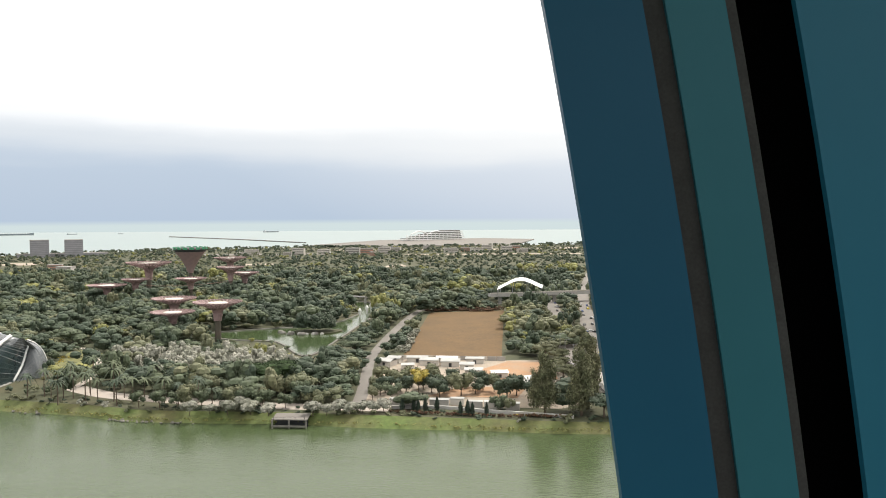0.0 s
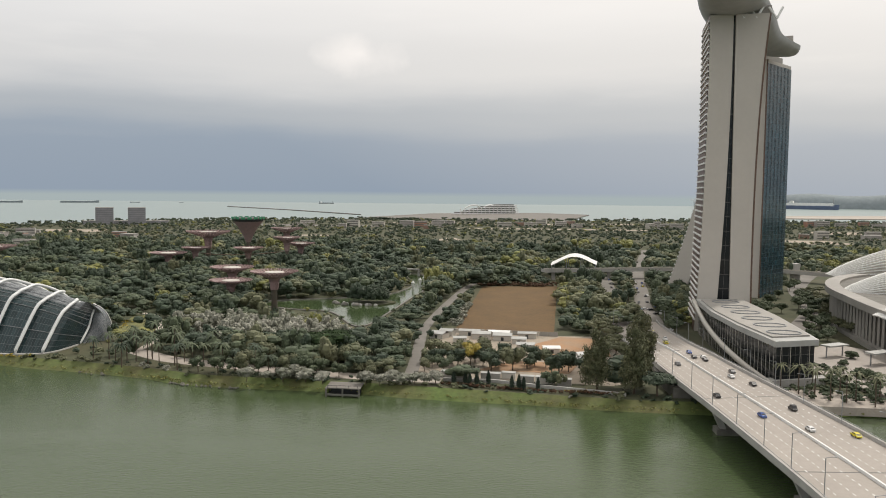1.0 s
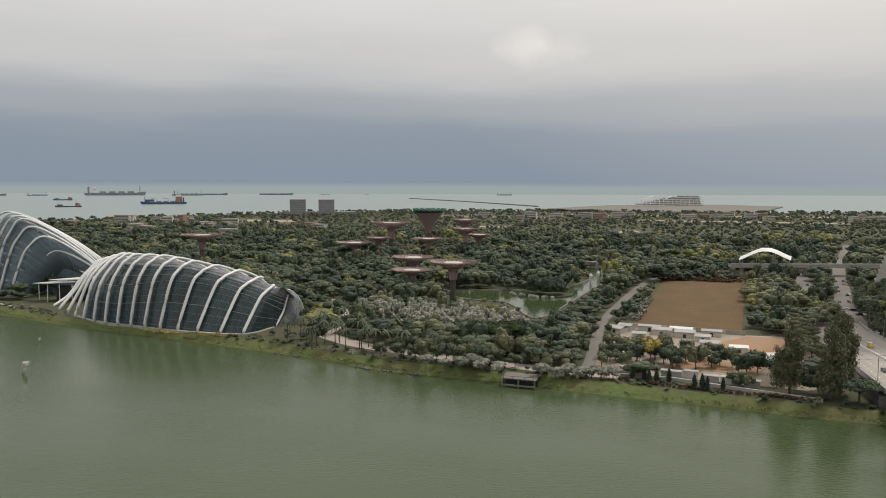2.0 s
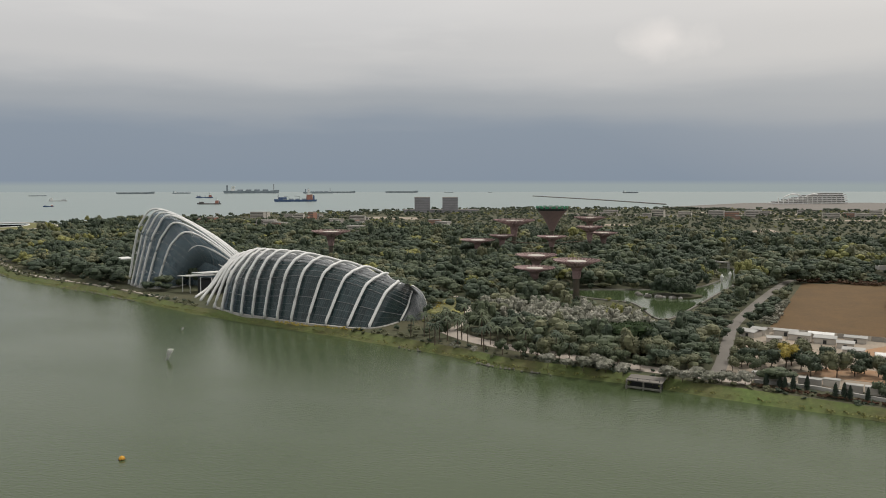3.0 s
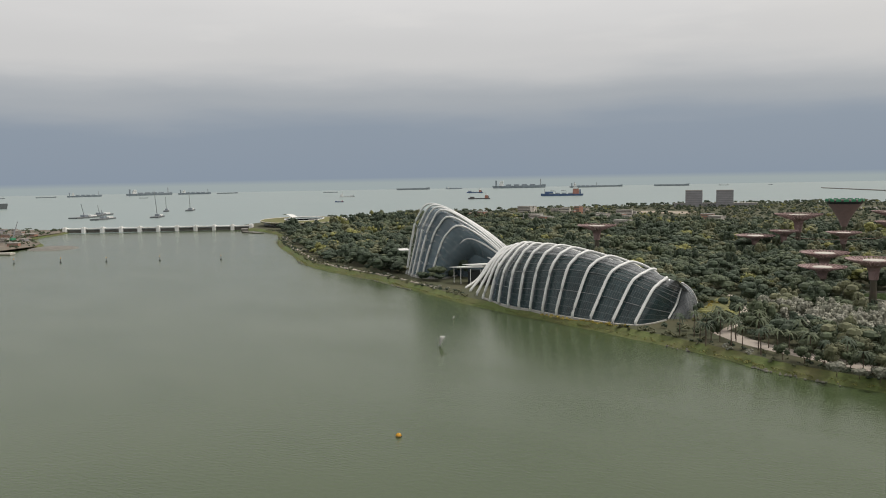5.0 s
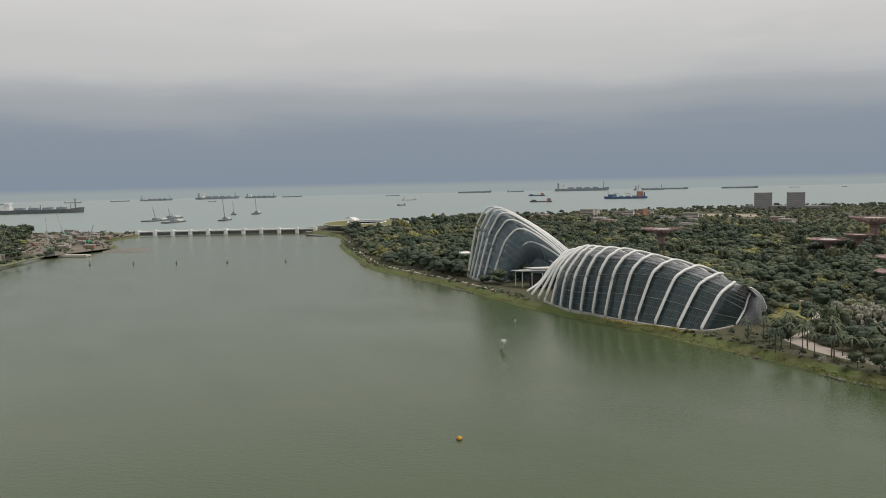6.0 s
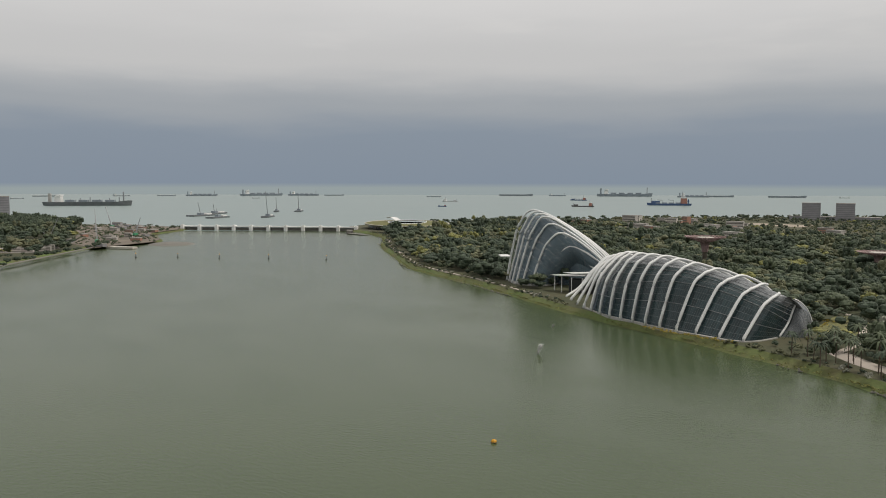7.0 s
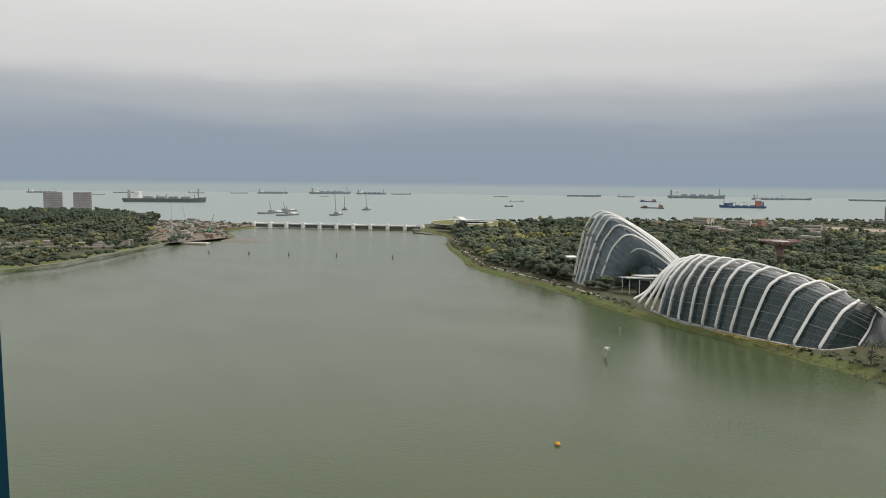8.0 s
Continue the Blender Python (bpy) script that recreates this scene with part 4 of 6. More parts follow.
for at, h, w, c in (((-151, 534), 28, 32, 0), ((-190, 560), 18.5, 30, 0), ((-199, 590), 25, 32, 0), ((-301, 953), 48, 38, 1), ((-297, 807), 39.5, 44, 0), ((-221, 831), 33, 28, 0), ((-250, 791), 24.5, 30, 0),
                    ((-322, 765), 20.5, 36, 0), ((-212, 854), 25.5, 30, 0), ((-257, 966), 36, 38, 0), ((-302, 784), 24.5, 26, 0), ((-439, 669), 32, 38, 0)):
    steel_tree(at, h, w, bool(c))
walkway = thing("aerial_walkway", (-275, 800, LAND), "thin curved aerial walkway strung between steel trees", "walkway")
part("deck", Shape().tube(smooth_line([(-300, 790, 22), (-275, 772, 22), (-245, 780, 22), (-222, 820, 22)], 5), 0.8, 4, flat=0.4), BRONZE, walkway)

# ---------------------------------------------------------------- elevated walkway and shelter
sky_line = smooth_line([(44, 761), (110, 778), (173, 797), (225, 808), (263, 800), (316, 752), (350, 700)], 4)
skyway = thing("elevated_walkway", (160, 795, LAND), "long pale elevated walkway on concrete columns with planters", "walkway")
part("deck", Shape().prism(strip(sky_line, 10), LAND + 7.4, LAND + 10.6), CONC, skyway)
part("parapet", Shape().prism(strip(offset_line(sky_line, -4.8), 0.5), LAND + 10.6, LAND + 11.6), PANEL, skyway, "pale railing")
for x, y in ((54, 764), (108, 778), (158, 793), (201, 804), (261, 800), (318, 752), (240, 806)):
    part("column", Shape().box((x, y, LAND + 3.8), (3.2, 2.4, 7.6), 15, 0.9), CONC, skyway)
part("lift_tower", Shape().box((286, 786, LAND + 8), (7, 6, 18), 20), CONC, skyway)
for k in range(44):
    p = sky_line[int(k * (len(sky_line) - 1) / 44)]
    q = sky_line[min(int(k * (len(sky_line) - 1) / 44) + 1, len(sky_line) - 1)]
    f = (k * (len(sky_line) - 1) / 44) % 1
    x, y = p[0] + (q[0] - p[0]) * f, p[1] + (q[1] - p[1]) * f
    part("planter_shrub", Shape().lathe((x, y, LAND + 10.6), [(0.5, 0), (1.9, 1.2), (2.2, 2.6 + k % 3), (1.2, 4.2 + k % 3), (0.05, 5.6 + k % 3)], 6), LEAF[k % 2], skyway, "dark green potted shrub")
shelter = thing("walkway_shelter", (72, 772, LAND + 9.6), "white arched membrane shelter over the walkway end", "shelter")
roof = [[(51 + 44 * u + 3.3 * v, 754 + 12 * u + 18 * v, LAND + 14.0 + 8.5 * math.sin(math.pi * (0.06 + 0.88 * u)) ** 1.6 + 2.6 * math.sin(math.pi * v)) for u in [k / 16 for k in range(17)]] for v in [k / 5 for k in range(6)]]
part("membrane", Shape().grid(roof), WHITE, shelter, "white tensioned roof", smooth=True)
for u in (0.02, 0.34, 0.66, 0.98):
    for v in (0, 1):
        x, y = 51 + 44 * u + 3.3 * v, 757 + 12 * u + 13 * v
        part("post", Shape().tube([(x, y, LAND + 9.6), (x, y, LAND + 14 + 8.3 * math.sin(math.pi * (0.06 + 0.88 * u)) ** 1.6)], 0.4, 5), STEEL, shelter)

# ---------------------------------------------------------------- halls with shell roofs
expo = thing("exhibition_hall", (260, 520, LAND), "large hall with curved colonnade and cream ribbed shell roofs", "hall")
E_WALL = smooth_line([(300, 640), (262, 610), (236, 575), (219, 532), (211, 483), (205, 434), (205, 380), (215, 330)], 4)
part("wall", Shape().grid([[(x + 6, y + 2, z) for x, y in E_WALL] for z in (LAND, LAND + 8, LAND + 16, LAND + 21)], 6, 6), DARK_GLASS, expo, "shaded glazed wall behind columns")
part("cornice", Shape().prism(strip(E_WALL, 9), LAND + 20, LAND + 24), PANEL2, expo, "pale curved cornice")
part("base", Shape().prism(strip(E_WALL, 7), LAND, LAND + 2.5), PANEL2, expo)
for k in range(1, len(E_WALL) - 1):
    for f in (0.0, 0.5):
        x, y = vec(E_WALL[k], E_WALL[k + 1], f)
        part("column", Shape().box((x, y, LAND + 10.5), (1.7, 1.7, 21), 20), PANEL2, expo)
part("flat_roof", Shape().prism(E_WALL + [(420, 330), (420, 640)], LAND + 21, LAND + 22.5), DCONC, expo)
for cx, cy, rx, ry, hz, z0 in ((268, 425, 70, 40, 34, 27), (298, 525, 76, 50, 42, 27), (346, 640, 86, 56, 52, 27)):
    shell = [[(cx - rx + 2 * rx * u, cy - ry * math.cos(math.pi * v) * math.sin(math.pi * (0.06 + 0.5 * u)), z0 - 3 + hz * (u ** 0.7) * math.sin(math.pi * v) ** 0.75) for v in [k / 18 for k in range(19)]] for u in [k / 20 for k in range(21)]]
    part("roof_shell", Shape().grid(shell), SAIL, expo, "cream ribbed shell roof", smooth=True)
    for v in range(1, 18):
        part("roof_rib", Shape().tube([(r[v][0], r[v][1], r[v][2] + 0.3) for r in shell], 0.55, 4), WHITE, expo)

# lower road and quay beside the bridge
solid("lower_road", Shape().prism([(150, 420), (186, 452), (260, 330), (330, 250), (300, 225), (205, 300), (165, 322), (150, 372)], LAND - 0.3, LAND + 1.6), ROAD, "pale lower road behind palms", "road", kind="structure")
solid("quay", Shape().prism([(118, 322), (160, 319), (225, 291), (232, 300), (166, 333), (130, 352), (118, 345)], LAND - 3, LAND + 0.3), PAVE, "pale paved quay beside the bridge", "quay", kind="structure")
solid("hotel_road", Shape().prism(strip(smooth_line([(160, 440), (172, 475), (200, 530), (232, 600), (264, 720), (330, 860), (447, 1081)], 4), 15), LAND - 0.2, LAND + 0.16), PATH, "grey street between the tower and the hall", "road", kind="structure")
solid("dry_field", Shape().prism([(330, 1010), (428, 1040), (520, 1300), (440, 1290)], LAND - 0.2, LAND + 0.12), DRY, "second field of dry orange grass", "field", kind="structure")
for k in range(3):
    gate = thing("toll_canopy", (172 + k * 14, 415 - k * 17, LAND + 1.6), "flat pale canopy over the lower road", "canopy", "road canopies")
    part("roof", Shape().box((172 + k * 14, 415 - k * 17, LAND + 7.6), (14, 6, 0.7), 30), ROOFM, gate)
    for d in (-6, 6):
        part("post", Shape().box((172 + k * 14 + d * 0.86, 415 - k * 17 + d * 0.5, LAND + 4.4), (0.5, 0.5, 5.8), 30), STEEL, gate)

# ---------------------------------------------------------------- tidal dam and visitor building
DA, DB = (-1400, 528), (-1184, 752)
dam = thing("tidal_dam", (-1292, 640, 0), "long low dam with white piers and dark gates", "dam")
part("road_deck", Shape().prism(strip([DA, DB], 9), 6.0, 7.6), WHITE, dam, "white road deck")
turn = math.degrees(math.atan2(DB[1] - DA[1], DB[0] - DA[0]))
for k in range(11):
    c = vec(DA, DB, k / 10)
    part("pier", Shape().box((c[0] + 2, c[1] - 2, 4.2), (5, 15, 8.4), turn), WHITE, dam)
    part("pier_house", Shape().box((c[0] + 4, c[1] - 4, 8.6), (4.4, 5, 3.0), turn), WHITE, dam)
    if k < 10:
        c = vec(DA, DB, (k + 0.5) / 10)
        part("gate", Shape().box((c[0], c[1], 2.6), (26, 2.0, 6.0), turn), DCONC, dam, "dark steel gate")
        part("beam", Shape().box((c[0] + 2, c[1] - 2, 5.4), (26, 1.5, 1.0), turn), STEEL, dam)
hallb = thing("visitor_centre", (-1160, 800, LAND), "round low building with grass roof and open courtyard", "building")
cx, cy = -1151, 836
spiral = []
for k in range(41):
    a = 2 * math.pi * k / 40
    z = LAND + 11.0 + 1.6 * math.cos(a - 2.4)
    spiral.append([(cx + 34 * math.cos(a) + 10, cy + 34 * math.sin(a) - 6, z + 1.0), (cx + 80 * math.cos(a), cy + 72 * math.sin(a), z - 1.5), (cx + 80 * math.cos(a), cy + 72 * math.sin(a), z - 3.0)])
part("grass_roof", Shape().grid(spiral), LAWN, hallb, "sloping olive grass roof")
part("roof_edge", Shape().tube([r[0] for r in spiral], 0.9, 5), WHITE, hallb, "white rim round the courtyard")
part("eave", Shape().tube([r[1] for r in spiral], 0.7, 5), PANEL, hallb)
part("glass_wall", Shape().grid([[(cx + 74 * math.cos(a), cy + 66 * math.sin(a), z) for a in [2 * math.pi * k / 40 for k in range(41)]] for z in (LAND - 2, LAND + 3, LAND + 8)], 10, 5), DARK_GLASS, hallb)
part("inner_wall", Shape().grid([[(cx + 10 + 36 * math.cos(a), cy - 6 + 36 * math.sin(a), z) for a in [2 * math.pi * k / 40 for k in range(41)]] for z in (LAND, LAND + 4, LAND + 9)], 6, 5), DARK_GLASS, hallb)
part("pavilion", Shape().grid([[(cx - 34 + 30 * u, cy - 22 + 12 * v, LAND + 13 + 8 * math.sin(math.pi * (0.2 + 0.6 * u)) - 3 * u) for u in [k / 8 for k in range(9)]] for v in (0, 0.5, 1)]), WHITE, hallb, "white curved roof shelter")
pier2 = thing("landing_stage", (-1125, 715, 0), "low grey landing stage on the water", "jetty")
part("deck", Shape().prism([(-1190, 735), (-1130, 700), (-1085, 700), (-1080, 708), (-1128, 709), (-1186, 744)], 0.6, 1.4), DCONC, pier2)
part("hut", Shape().box((-1142, 712, 3.4), (22, 10, 4), -30), DCONC, pier2)

# ---------------------------------------------------------------- far buildings
# wall colour raised to carry the haze of distance
FARB = mat("haze_paled_tower_wall", (0.33, 0.325, 0.34), 0.8, scale=0.05)
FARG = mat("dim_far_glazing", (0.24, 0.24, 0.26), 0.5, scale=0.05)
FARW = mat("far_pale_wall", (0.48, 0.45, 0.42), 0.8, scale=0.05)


def slab_block(at, w, d, h, m, label, turn=0.0, storeys=9, z0=LAND):
    ob = thing("apartment_block" if h > 25 else "low_building", (*at, z0), label, "building", "far buildings")
    part("wall", Shape().box((at[0], at[1], z0 + h / 2), (w, d, h), turn), m, ob)
    part("roof", Shape().box((at[0], at[1], z0 + h + 0.6), (w * 1.02, d * 1.02, 1.2), turn), PANEL2, ob)
    band = Shape().box((0, 0, 0), (w * 0.94, d * 1.01, h / storeys * 0.42)).mesh("window_band")
    for k in range(storeys):
        part("window_band", band, FARG if m is FARB else DCONC, ob).matrix_basis = Matrix.Translation((at[0], at[1], z0 + h * (k + 0.55) / storeys)) @ pose(0, 0, 0, 0, 0, turn)
    return ob


slab_block((-872, 1731), 37, 28, 37, FARB, "grey-brown slab block above the trees", 25)
slab_block((-807, 1750), 37, 28, 37, FARB, "grey-brown slab block above the trees", 25)
slab_block((-835, 1760), 180, 20, 7, FARB, "long low grey block between two slabs", 25, 3)
slab_block((-1981, 276), 38, 30, 48, FARB, "dark grey slab block on the far shore", 80)
slab_block((-1962, 334), 38, 30, 48, FARB, "dark grey slab block on the far shore", 80)
rb = random.Random(4)
for (x, y), n, w in (((-720, 1250), 10, 260), ((-1000, 1350), 8, 160), ((-330, 1750), 9, 420), ((60, 1880), 10, 420), ((420, 1850), 9, 360), ((640, 1500), 8, 280), ((-620, 1010), 4, 60), ((880, 2050), 8, 300), ((-850, 1070), 9, 150), ((-960, 1130), 5, 120)):
    for k in range(n):
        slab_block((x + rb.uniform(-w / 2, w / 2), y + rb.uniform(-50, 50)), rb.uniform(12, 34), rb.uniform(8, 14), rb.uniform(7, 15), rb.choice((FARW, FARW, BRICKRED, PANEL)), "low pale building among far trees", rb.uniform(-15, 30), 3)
terminal = thing("cruise_terminal", (-30, 2850, 3), "long white layered terminal building on the far shore", "building")
solid("terminal_quay", Shape().prism([(-420, 2330), (200, 2300), (330, 2900), (150, 3060), (-230, 2860)], -0.5, 3.2), PATH, "pale quay under the terminal", "quay", kind="structure")
for k in range(5):
    part("floor_slab", Shape().box((-40 + 14 * k, 2860 + 12 * k, 6 + 6.5 * k), (270 - 40 * k, 42, 3.2), 38), WHITE, terminal)
    part("glass_band", Shape().box((-40 + 14 * k, 2862 + 12 * k, 9 + 6.5 * k), (250 - 40 * k, 34, 3.4), 38), DARK_GLASS, terminal)
for k in range(14):
    part("fin", Shape().box((-125 + 14 * k, 2775 + 11 * k, 13), (2.2, 3.0, 22), 38), WHITE, terminal)
for k in range(3):
    part("roof_wave", Shape().tube([(-110 + 60 * k + 8 * j, 2800 + 46 * k + 6 * j, 24 + 11 * math.sin(math.pi * j / 7)) for j in range(8)], 2.2, 5), WHITE, terminal, "curved white roof")
bw = solid("breakwater", Shape().tube([(-1233, 3612, 1.5), (-816, 3138, 1.5), (-458, 2666, 1.5)], 4, 5, flat=0.6), DCONC, "long thin dark breakwater", "breakwater", kind="structure")
# blue-grey haze is mixed into the hills' own base colour
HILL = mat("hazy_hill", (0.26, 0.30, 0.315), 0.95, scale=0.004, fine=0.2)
ridge = []
for k in range(60):
    t = k / 59
    hgt = 12 + 34 * max(0.0, noise.noise((t * 6, 0.4, 2.0)) + 0.35) * min(1, t * 3) + 30 * max(0.0, t - 0.25)
    ridge.append([(1150 + 2000 * t, 4780 - 420 * t, 0), (1150 + 2000 * t, 4800 - 420 * t, 20 + hgt), (1150 + 2000 * t, 4900 - 420 * t, 30 + hgt * 1.3)])
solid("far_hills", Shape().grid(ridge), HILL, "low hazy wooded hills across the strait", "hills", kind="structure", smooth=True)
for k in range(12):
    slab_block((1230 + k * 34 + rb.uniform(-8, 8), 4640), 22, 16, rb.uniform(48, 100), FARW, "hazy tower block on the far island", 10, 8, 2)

# ---------------------------------------------------------------- ships
# hull greys are lightened so that the colour stands in for sea haze
SHIP_HULL = {"tanker": (0.15, 0.165, 0.17), "cargo": (0.27, 0.31, 0.345), "low": (0.27, 0.305, 0.33), "small": (0.29, 0.32, 0.34), "white": (0.55, 0.56, 0.56), "red": (0.07, 0.12, 0.24), "tug": (0.12, 0.11, 0.11), "tanker2": (0.16, 0.18, 0.19), "ferry": (0.13, 0.17, 0.27)}
HULLS = {k: mat("hazed_hull_paint", v, 0.6, scale=0.05) for k, v in SHIP_HULL.items()}
REDM = mat("red_oxide_paint", (0.42, 0.19, 0.14), 0.6, scale=0.1)


def ship(at, length, kind, turn):
    words = {"tanker": "dark grey tanker with red and white deckhouse at anchor", "cargo": "blue-grey cargo ship lying at anchor", "low": "low dark barge lying far out at sea", "small": "small grey vessel far out at sea",
             "white": "white offshore vessel lying at anchor", "red": "blue-hulled supply ship with red deckhouse", "tug": "dark tug with red deckhouse", "tanker2": "grey tanker far out at sea", "ferry": "long blue and white ferry in the harbour"}
    ob = thing("ship", (*at, 0), words[kind], "ship", "ships at anchor")
    b, h = max(length * 0.14, 5), max(length * 0.045, 2.5)
    if kind == "ferry":
        h = 20
    stout = 1.4 if kind in ("tug", "red", "white") else 0.75
    outline = [(-0.5, -0.42), (-0.5, 0.42), (-0.42, 0.5), (0.32, 0.5), (0.44, 0.3), (0.5, 0.0), (0.44, -0.3), (0.32, -0.5), (-0.42, -0.5)]
    s = Shape()
    lo = [(x * length * 0.97, y * b * 0.9, -1.0) for x, y in outline]
    hi = [(x * length, y * b, h * (1.35 if x > 0.4 else 1.0)) for x, y in outline]
    s.face(hi).face(lo)
    for i in range(len(lo)):
        j = (i + 1) % len(lo)
        s.face([lo[i], lo[j], hi[j], hi[i]])
    ob.matrix_basis = pose(at[0], at[1], 0, 0, 0, turn)

    def kid(name, shape, m, under=None):
        k = part(name, shape, m)
        k.parent = under or ob
        return k
    kid("hull", s, HULLS[kind])
    top = REDM if kind in ("red", "tug") else WHITE
    if kind != "low":
        house = kid("deckhouse", Shape().box((-0.33 * length, 0, h + 0.045 * length * stout), (0.10 * length * stout, b * 0.8, 0.09 * length * stout), 0, 0.88), top)
        kid("bridge_deck", Shape().box((-0.32 * length, 0, h + 0.10 * length * stout), (0.07 * length * stout, b * 0.9, 0.03 * length * stout)), WHITE, house)
        kid("funnel", Shape().box((-0.43 * length, 0, h + 0.05 * length), (0.03 * length, b * 0.25, 0.10 * length)), CONC if kind == "tanker" else HULLS[kind], house)
        kid("mast", Shape().tube([(0.40 * length, 0, h), (0.40 * length, 0, h + 0.12 * length)], 0.01 * length, 4), STEEL)
    if kind == "ferry":
        kid("upper_deck", Shape().box((-0.02 * length, 0, h + 7), (length * 0.86, b * 0.9, 14), 0, 0.96), WHITE)
    if kind in ("tug", "red", "white"):
        kid("tall_mast", Shape().tube([(-0.30 * length, 0, h), (-0.30 * length, 0, h + 0.27 * length)], 0.007 * length, 4), STEEL)
        kid("fore_house", Shape().box((0.30 * length, 0, h + 0.03 * length), (0.2 * length, b * 0.5, 0.06 * length), 0, 0.9), HULLS[kind])
    if kind in ("cargo", "tanker", "tanker2", "red"):
        for k in range(4):
            kid("hatch", Shape().box((-0.2 * length + 0.15 * length * k, 0, h + 0.012 * length), (0.1 * length, b * 0.6, 0.024 * length)), HULLS["cargo"])
        for k in range(6 if kind == "tanker" else 0):
            kid("deck_post", Shape().tube([(-0.2 * length + 0.11 * length * k, 0, h), (-0.2 * length + 0.11 * length * k, 0, h + (0.03 + 0.012 * (k % 3)) * length)], 0.006 * length, 4), STEEL)
        for k in range(2 if kind == "red" else 0):
            kid("deck_crane", Shape().tube([(-0.1 * length + 0.25 * length * k, 0, h), (-0.1 * length + 0.25 * length * k, 0, h + 0.07 * length), (0.02 * length + 0.25 * length * k, 0, h + 0.085 * length)], 0.007 * length, 4), STEEL)


for k, (x, y, ln, kd) in enumerate(((-2924, 770, 290, "tanker"), (-4548, 1370, 90, "small"), (-4407, 1769, 174, "cargo"), (-4474, 1594, 100, "low"), (-4274, 2072, 247, "cargo"), (-4164, 2284, 180, "cargo"), (-3641, 1734, 39, "small"), (-4076, 2437, 117, "low"), (-3449, 2690, 80, "low"), (-2622, 2131, 66, "white"), (-2136, 1701, 30, "red"), (-3428, 3287, 200, "low"), (-3257, 3457, 100, "cargo"), (-2458, 2747, 77, "red"), (-1847, 2086, 78, "tug"), (-2967, 3708, 314, "cargo"), (-1769, 2464, 158, "red"), (-2585, 3821, 172, "cargo"), (-2555, 4003, 180, "low"), (-2244, 4186, 194, "low"), (-1995, 4310, 53, "small"), (-4641, 1009, 127, "low"), (-4711, 604, 147, "cargo"), (-4151, 780, 59, "small"), (-997, 4644, 90, "tanker2"), (-1772, 4407, 26, "small"), (1682, 4442, 291, "ferry"))):
    ship((x, y), ln, kd, math.degrees(math.atan2(x, -y)) + 180 + ((k * 37) % 30 - 15) + (180 if kd in ("red", "tug") else 0))


def crane_barge(at, length, boom, turn):
    ob = thing("crane_barge", (*at, 0), "dark work barge with a raised crane boom", "barge", "work barges")
    x, y = at
    co, si = math.cos(radians(turn)), math.sin(radians(turn))
    part("hull", Shape().box((x, y, 1.2), (length, length * 0.3, 4.0), turn), HULLS["tanker"], ob)
    part("cab", Shape().box((x, y, 5.2), (length * 0.16, length * 0.14, 5), turn), HULLS["cargo"], ob)
    part("boom", Shape().tube([(x, y, 4), (x + co * boom * 0.28, y + si * boom * 0.28, boom)], 1.0, 4, 0.6), STEEL, ob)
    part("deck_gear", Shape().box((x - co * length * 0.3, y - si * length * 0.3, 4.6), (length * 0.25, length * 0.2, 3), turn), WHITE, ob)


for at, ln, bm, tn in (((-1766, 871), 62, 62, -40), ((-2062, 1044), 45, 40, -30), ((-2037, 1101), 65, 52, -35), ((-1921, 767), 80, 34, -60), ((-2014, 842), 90, 26, -50), ((-1800, 760), 70, 22, -55)):
    crane_barge(at, ln, bm, tn)



# ---------------------------------------------------------------- foliage
RNG = np.random.default_rng(11)


def leaf_quads(pos, nrm, size, rng):
    """Loose leaf clumps: quads at pos facing about along nrm."""
    n = len(pos)
    a = np.cross(nrm, rng.normal(size=(n, 3)))
    a /= np.linalg.norm(a, axis=1)[:, None] + 1e-9
    b = np.cross(nrm, a)
    b /= np.linalg.norm(b, axis=1)[:, None] + 1e-9
    s = (size * rng.uniform(0.6, 1.3, n))[:, None]
    t = (size * rng.uniform(0.45, 1.0, n))[:, None]
    return np.stack([pos - a * s - b * t * 0.5, pos + a * s * 0.4 - b * t, pos + a * s + b * t * 0.5, pos - a * s * 0.4 + b * t], 1)


def ball(c, r, k=2):
    """A closed faceted core from quads."""
    g = np.linspace(-1, 1, k + 1)
    out = []
    for ax in range(3):
        for sg in (-1, 1):
            for i in range(k):
                for j in range(k):
                    q = []
                    for u, v in ((g[i], g[j]), (g[i + 1], g[j]), (g[i + 1], g[j + 1]), (g[i], g[j + 1])):
                        p = np.zeros(3)
                        p[ax], p[(ax + 1) % 3], p[(ax + 2) % 3] = sg, u, v
                        q.append(p / np.linalg.norm(p))
                    out.append(q)
    return np.array(out) * np.array(r) + np.array(c)


